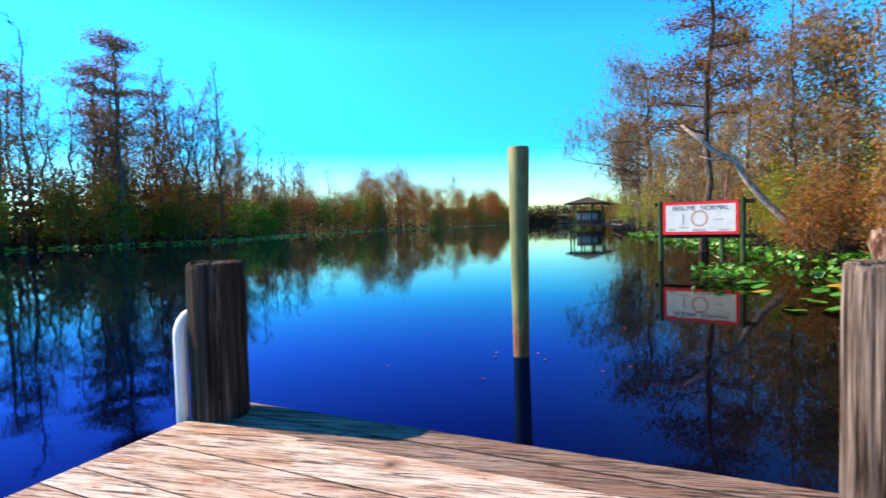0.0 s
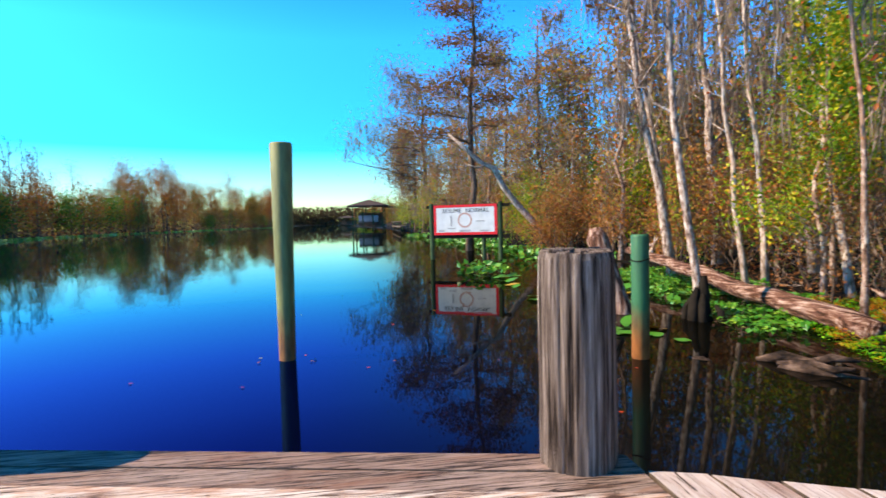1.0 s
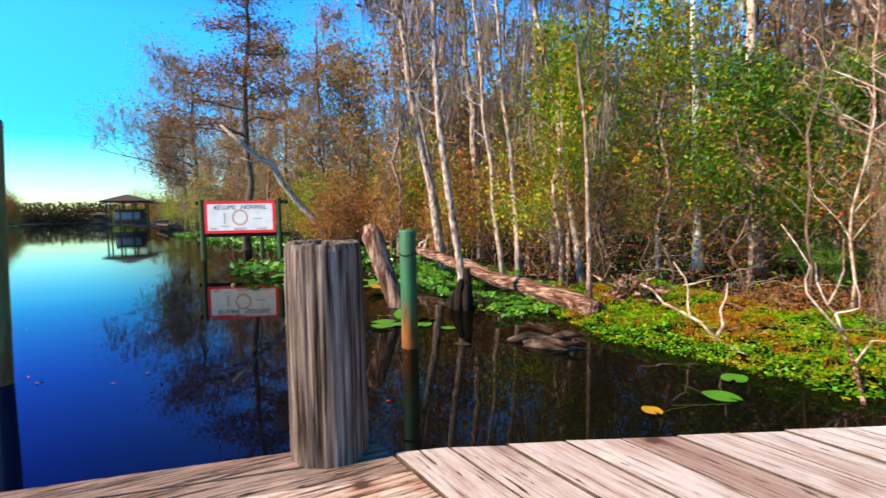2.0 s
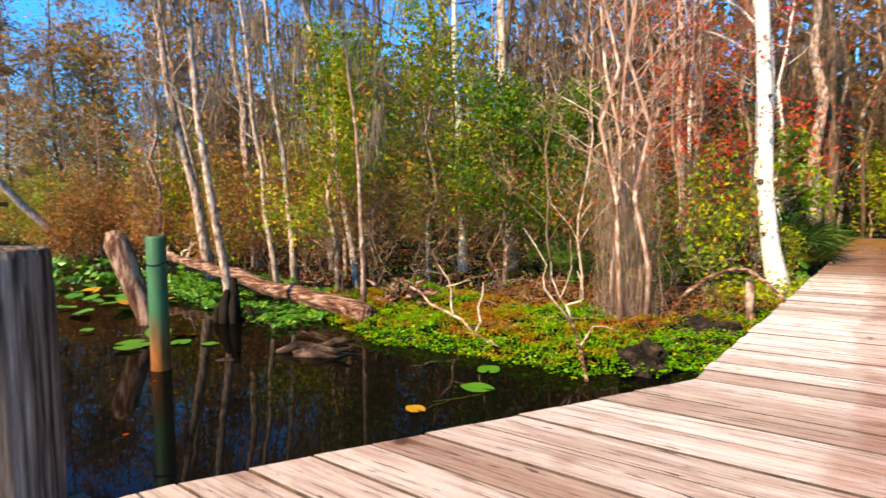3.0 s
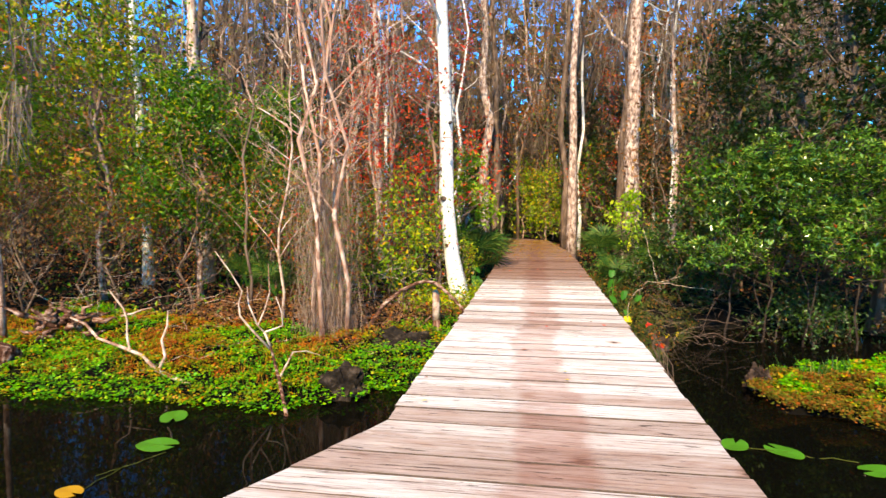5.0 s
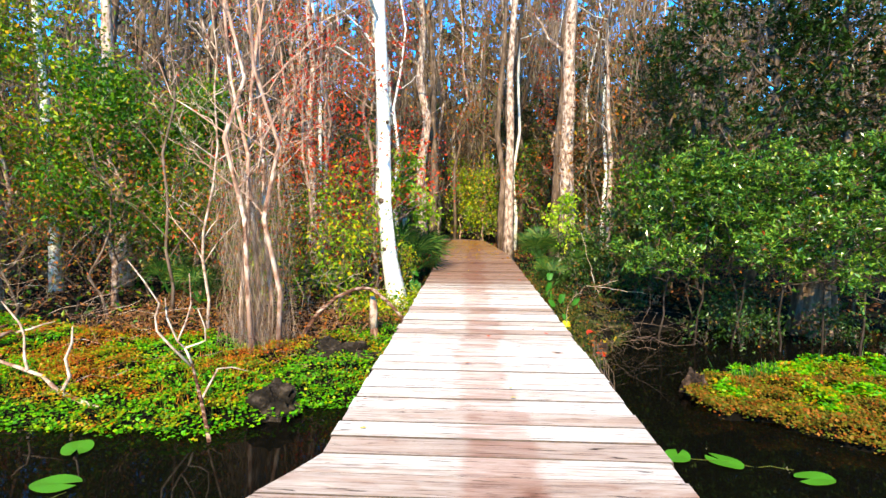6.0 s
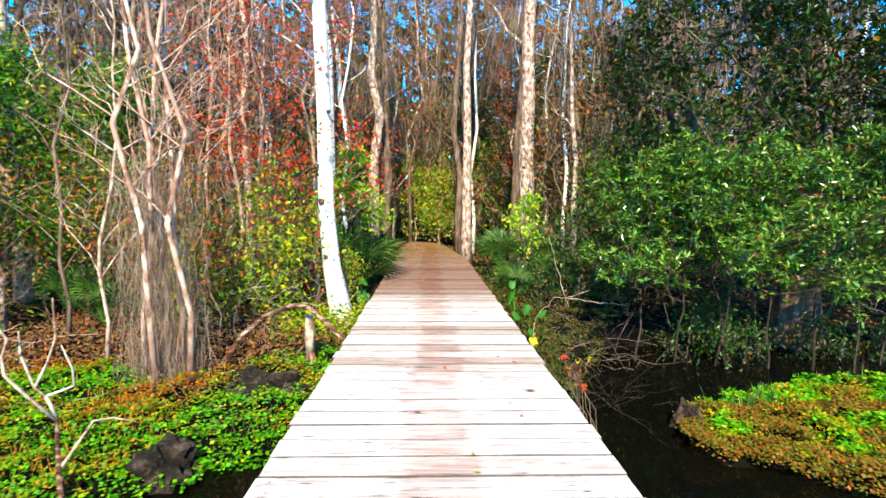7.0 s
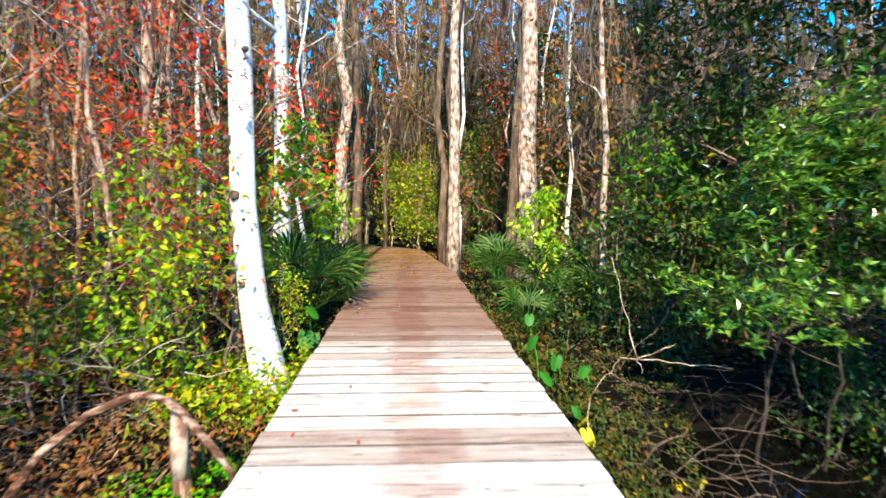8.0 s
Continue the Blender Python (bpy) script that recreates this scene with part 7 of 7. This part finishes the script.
far_shrub = [
    tree("far_shrub", ground_at(-54, -49), R(34), BROWN_BARK, LEAF_GREEN, 34, 0.6, 0.26, height=4.5, radius=0.08, limbs=13, first=0.02, spread=0.5, rise=0.9, label="green shrub at the far water's edge", category="shrub", group=G5, **F),
    tree("far_shrub", ground_at(-62, -49), R(35), BROWN_BARK, LEAF_MIX, 34, 0.6, 0.26, height=5.5, radius=0.08, limbs=13, first=0.02, spread=0.5, rise=0.9, label="autumn-coloured shrub at the far water's edge", category="shrub", group=G5, **F),
]
crowned("cypress_tree", ground_at(-54.3, -48.8), 631, 23, "tall broad cypress with brown needles on the far bank", LEAF_OLIVE, size=0.26, around=0.85, each=70, limbs=26, sub=4, radius=0.36, spread=0.27, rise=0.5, first=0.42, thin=0.02)
tree("far_tree", ground_at(-62.5, -49.5), R(633), BROWN_BARK, LEAF_RUST, 2, 0.4, 0.2, label="leaning leafless tree with a fan of branches on the far bank", spread=0.24, lean=(-0.12, 0.22), **dict(BARE, first=0.5))
crowned("cypress_tree", ground_at(-47, -57), 632, 19, "cypress with rusty needles on the far bank", LEAF_RUST, size=0.26, around=0.9, each=50, sub=4, radius=0.35, spread=0.22, rise=0.5, first=0.3, thin=0.02)
rl = R(88)


def bank_spots(n, x0, x1, lo, hi, rng):
    return [(x, along(SHORE_LEFT, x) - rng.uniform(lo, hi)) for x in rng.uniform(x0, x1, n)]


spread_copies(far + [far[2], far[4]], bank_spots(52, -112, -34, 3, 22, rl), rl, 0.7, 1.15)
spread_copies([far[2], far[4]], bank_spots(22, -80, -38, 2, 12, rl), rl, 0.8, 1.25)
spread_copies(far_shrub, bank_spots(56, -115, -30, 0.5, 7, rl), rl, 0.7, 1.25)
spread_copies([far[1], far[3], far[1], far[0]], bank_spots(60, -190, -105, 2, 12, rl), rl, 0.6, 1.0)
spread_copies([far[1], far[3], far[1]], bank_spots(90, -400, -180, 2, 16, rl), rl, 1.1, 1.6)
spread_copies(far[2:3], bank_spots(8, -135, -108, 2, 8, rl), rl, 0.8, 1.0)
spread_copies(far_shrub, bank_spots(26, -400, -112, 1, 8, rl), rl, 1.2, 2.0)
spots = [(x, along(SHORE_RIGHT, x) + rl.uniform(3, 26)) for x in rl.uniform(-400, -78, 26)]
spread_copies([far[1], far[3]], spots, rl, 0.6, 0.95)
spots = [(x, along(SHORE_RIGHT, x) + rl.uniform(1, 6)) for x in rl.uniform(-400, -75, 16)]
spread_copies(far_shrub, spots, rl, 0.6, 1.1)
rng = R(90)
g = Geo()
n = 40000
g.blades(np.stack([rng.uniform(-680, -645, n), rng.uniform(-170, 90, n), rng.beta(1.0, 1.7, n) * 21 - 0.4], 1), 2.0, rng, 0, 0.6)
solid("far_riverside_woods", g, FAR_LEAF, "brown woods across the far end of the river", "woods", kind="stuff")
g = Geo()
n = 26000
x = rng.uniform(-300, -72, n)
shore = np.interp(x, [p[0] for p in SHORE_LEFT], [p[1] for p in SHORE_LEFT])
g.blades(np.stack([x, shore - rng.uniform(3, 18, n), rng.beta(1.0, 1.6, n) * 9 - 0.4], 1), 0.6, rng, 0, 0.6)
n = 14000
x = rng.uniform(-80, -12, n)
shore = np.interp(x, [p[0] for p in SHORE_RIGHT], [p[1] for p in SHORE_RIGHT])
g.blades(np.stack([x, shore + rng.uniform(5, 18, n), rng.beta(1.0, 1.5, n) * 5 - 0.3], 1), 0.4, rng, 0, 0.55)
solid("far_riverside_woods", g, LEAF_BANK, "tan and orange autumn woods along the river", "woods", kind="stuff")
g = Geo()
n = 54000
x = np.concatenate([rng.uniform(-420, -110, n // 3), rng.uniform(-115, -25, n - n // 3)])
back = np.concatenate([rng.uniform(1.5, 22, n // 3), rng.uniform(7, 22, n - n // 3)])
high = np.concatenate([rng.beta(1.0, 1.8, n // 3) * 9, rng.beta(1.0, 2.2, n - n // 3) * 10])
shore = np.interp(x, [p[0] for p in SHORE_LEFT], [p[1] for p in SHORE_LEFT])
g.blades(np.stack([x, shore - back, high - 0.4], 1), 0.6, rng, 0, 0.6)
n = 12000
x = rng.uniform(-118, -24, n)
shore = np.interp(x, [p[0] for p in SHORE_LEFT], [p[1] for p in SHORE_LEFT])
g.blades(np.stack([x, shore - rng.uniform(4, 16, n), rng.beta(1.0, 1.6, n) * 5 - 0.4], 1), 0.55, rng, 0, 0.6)
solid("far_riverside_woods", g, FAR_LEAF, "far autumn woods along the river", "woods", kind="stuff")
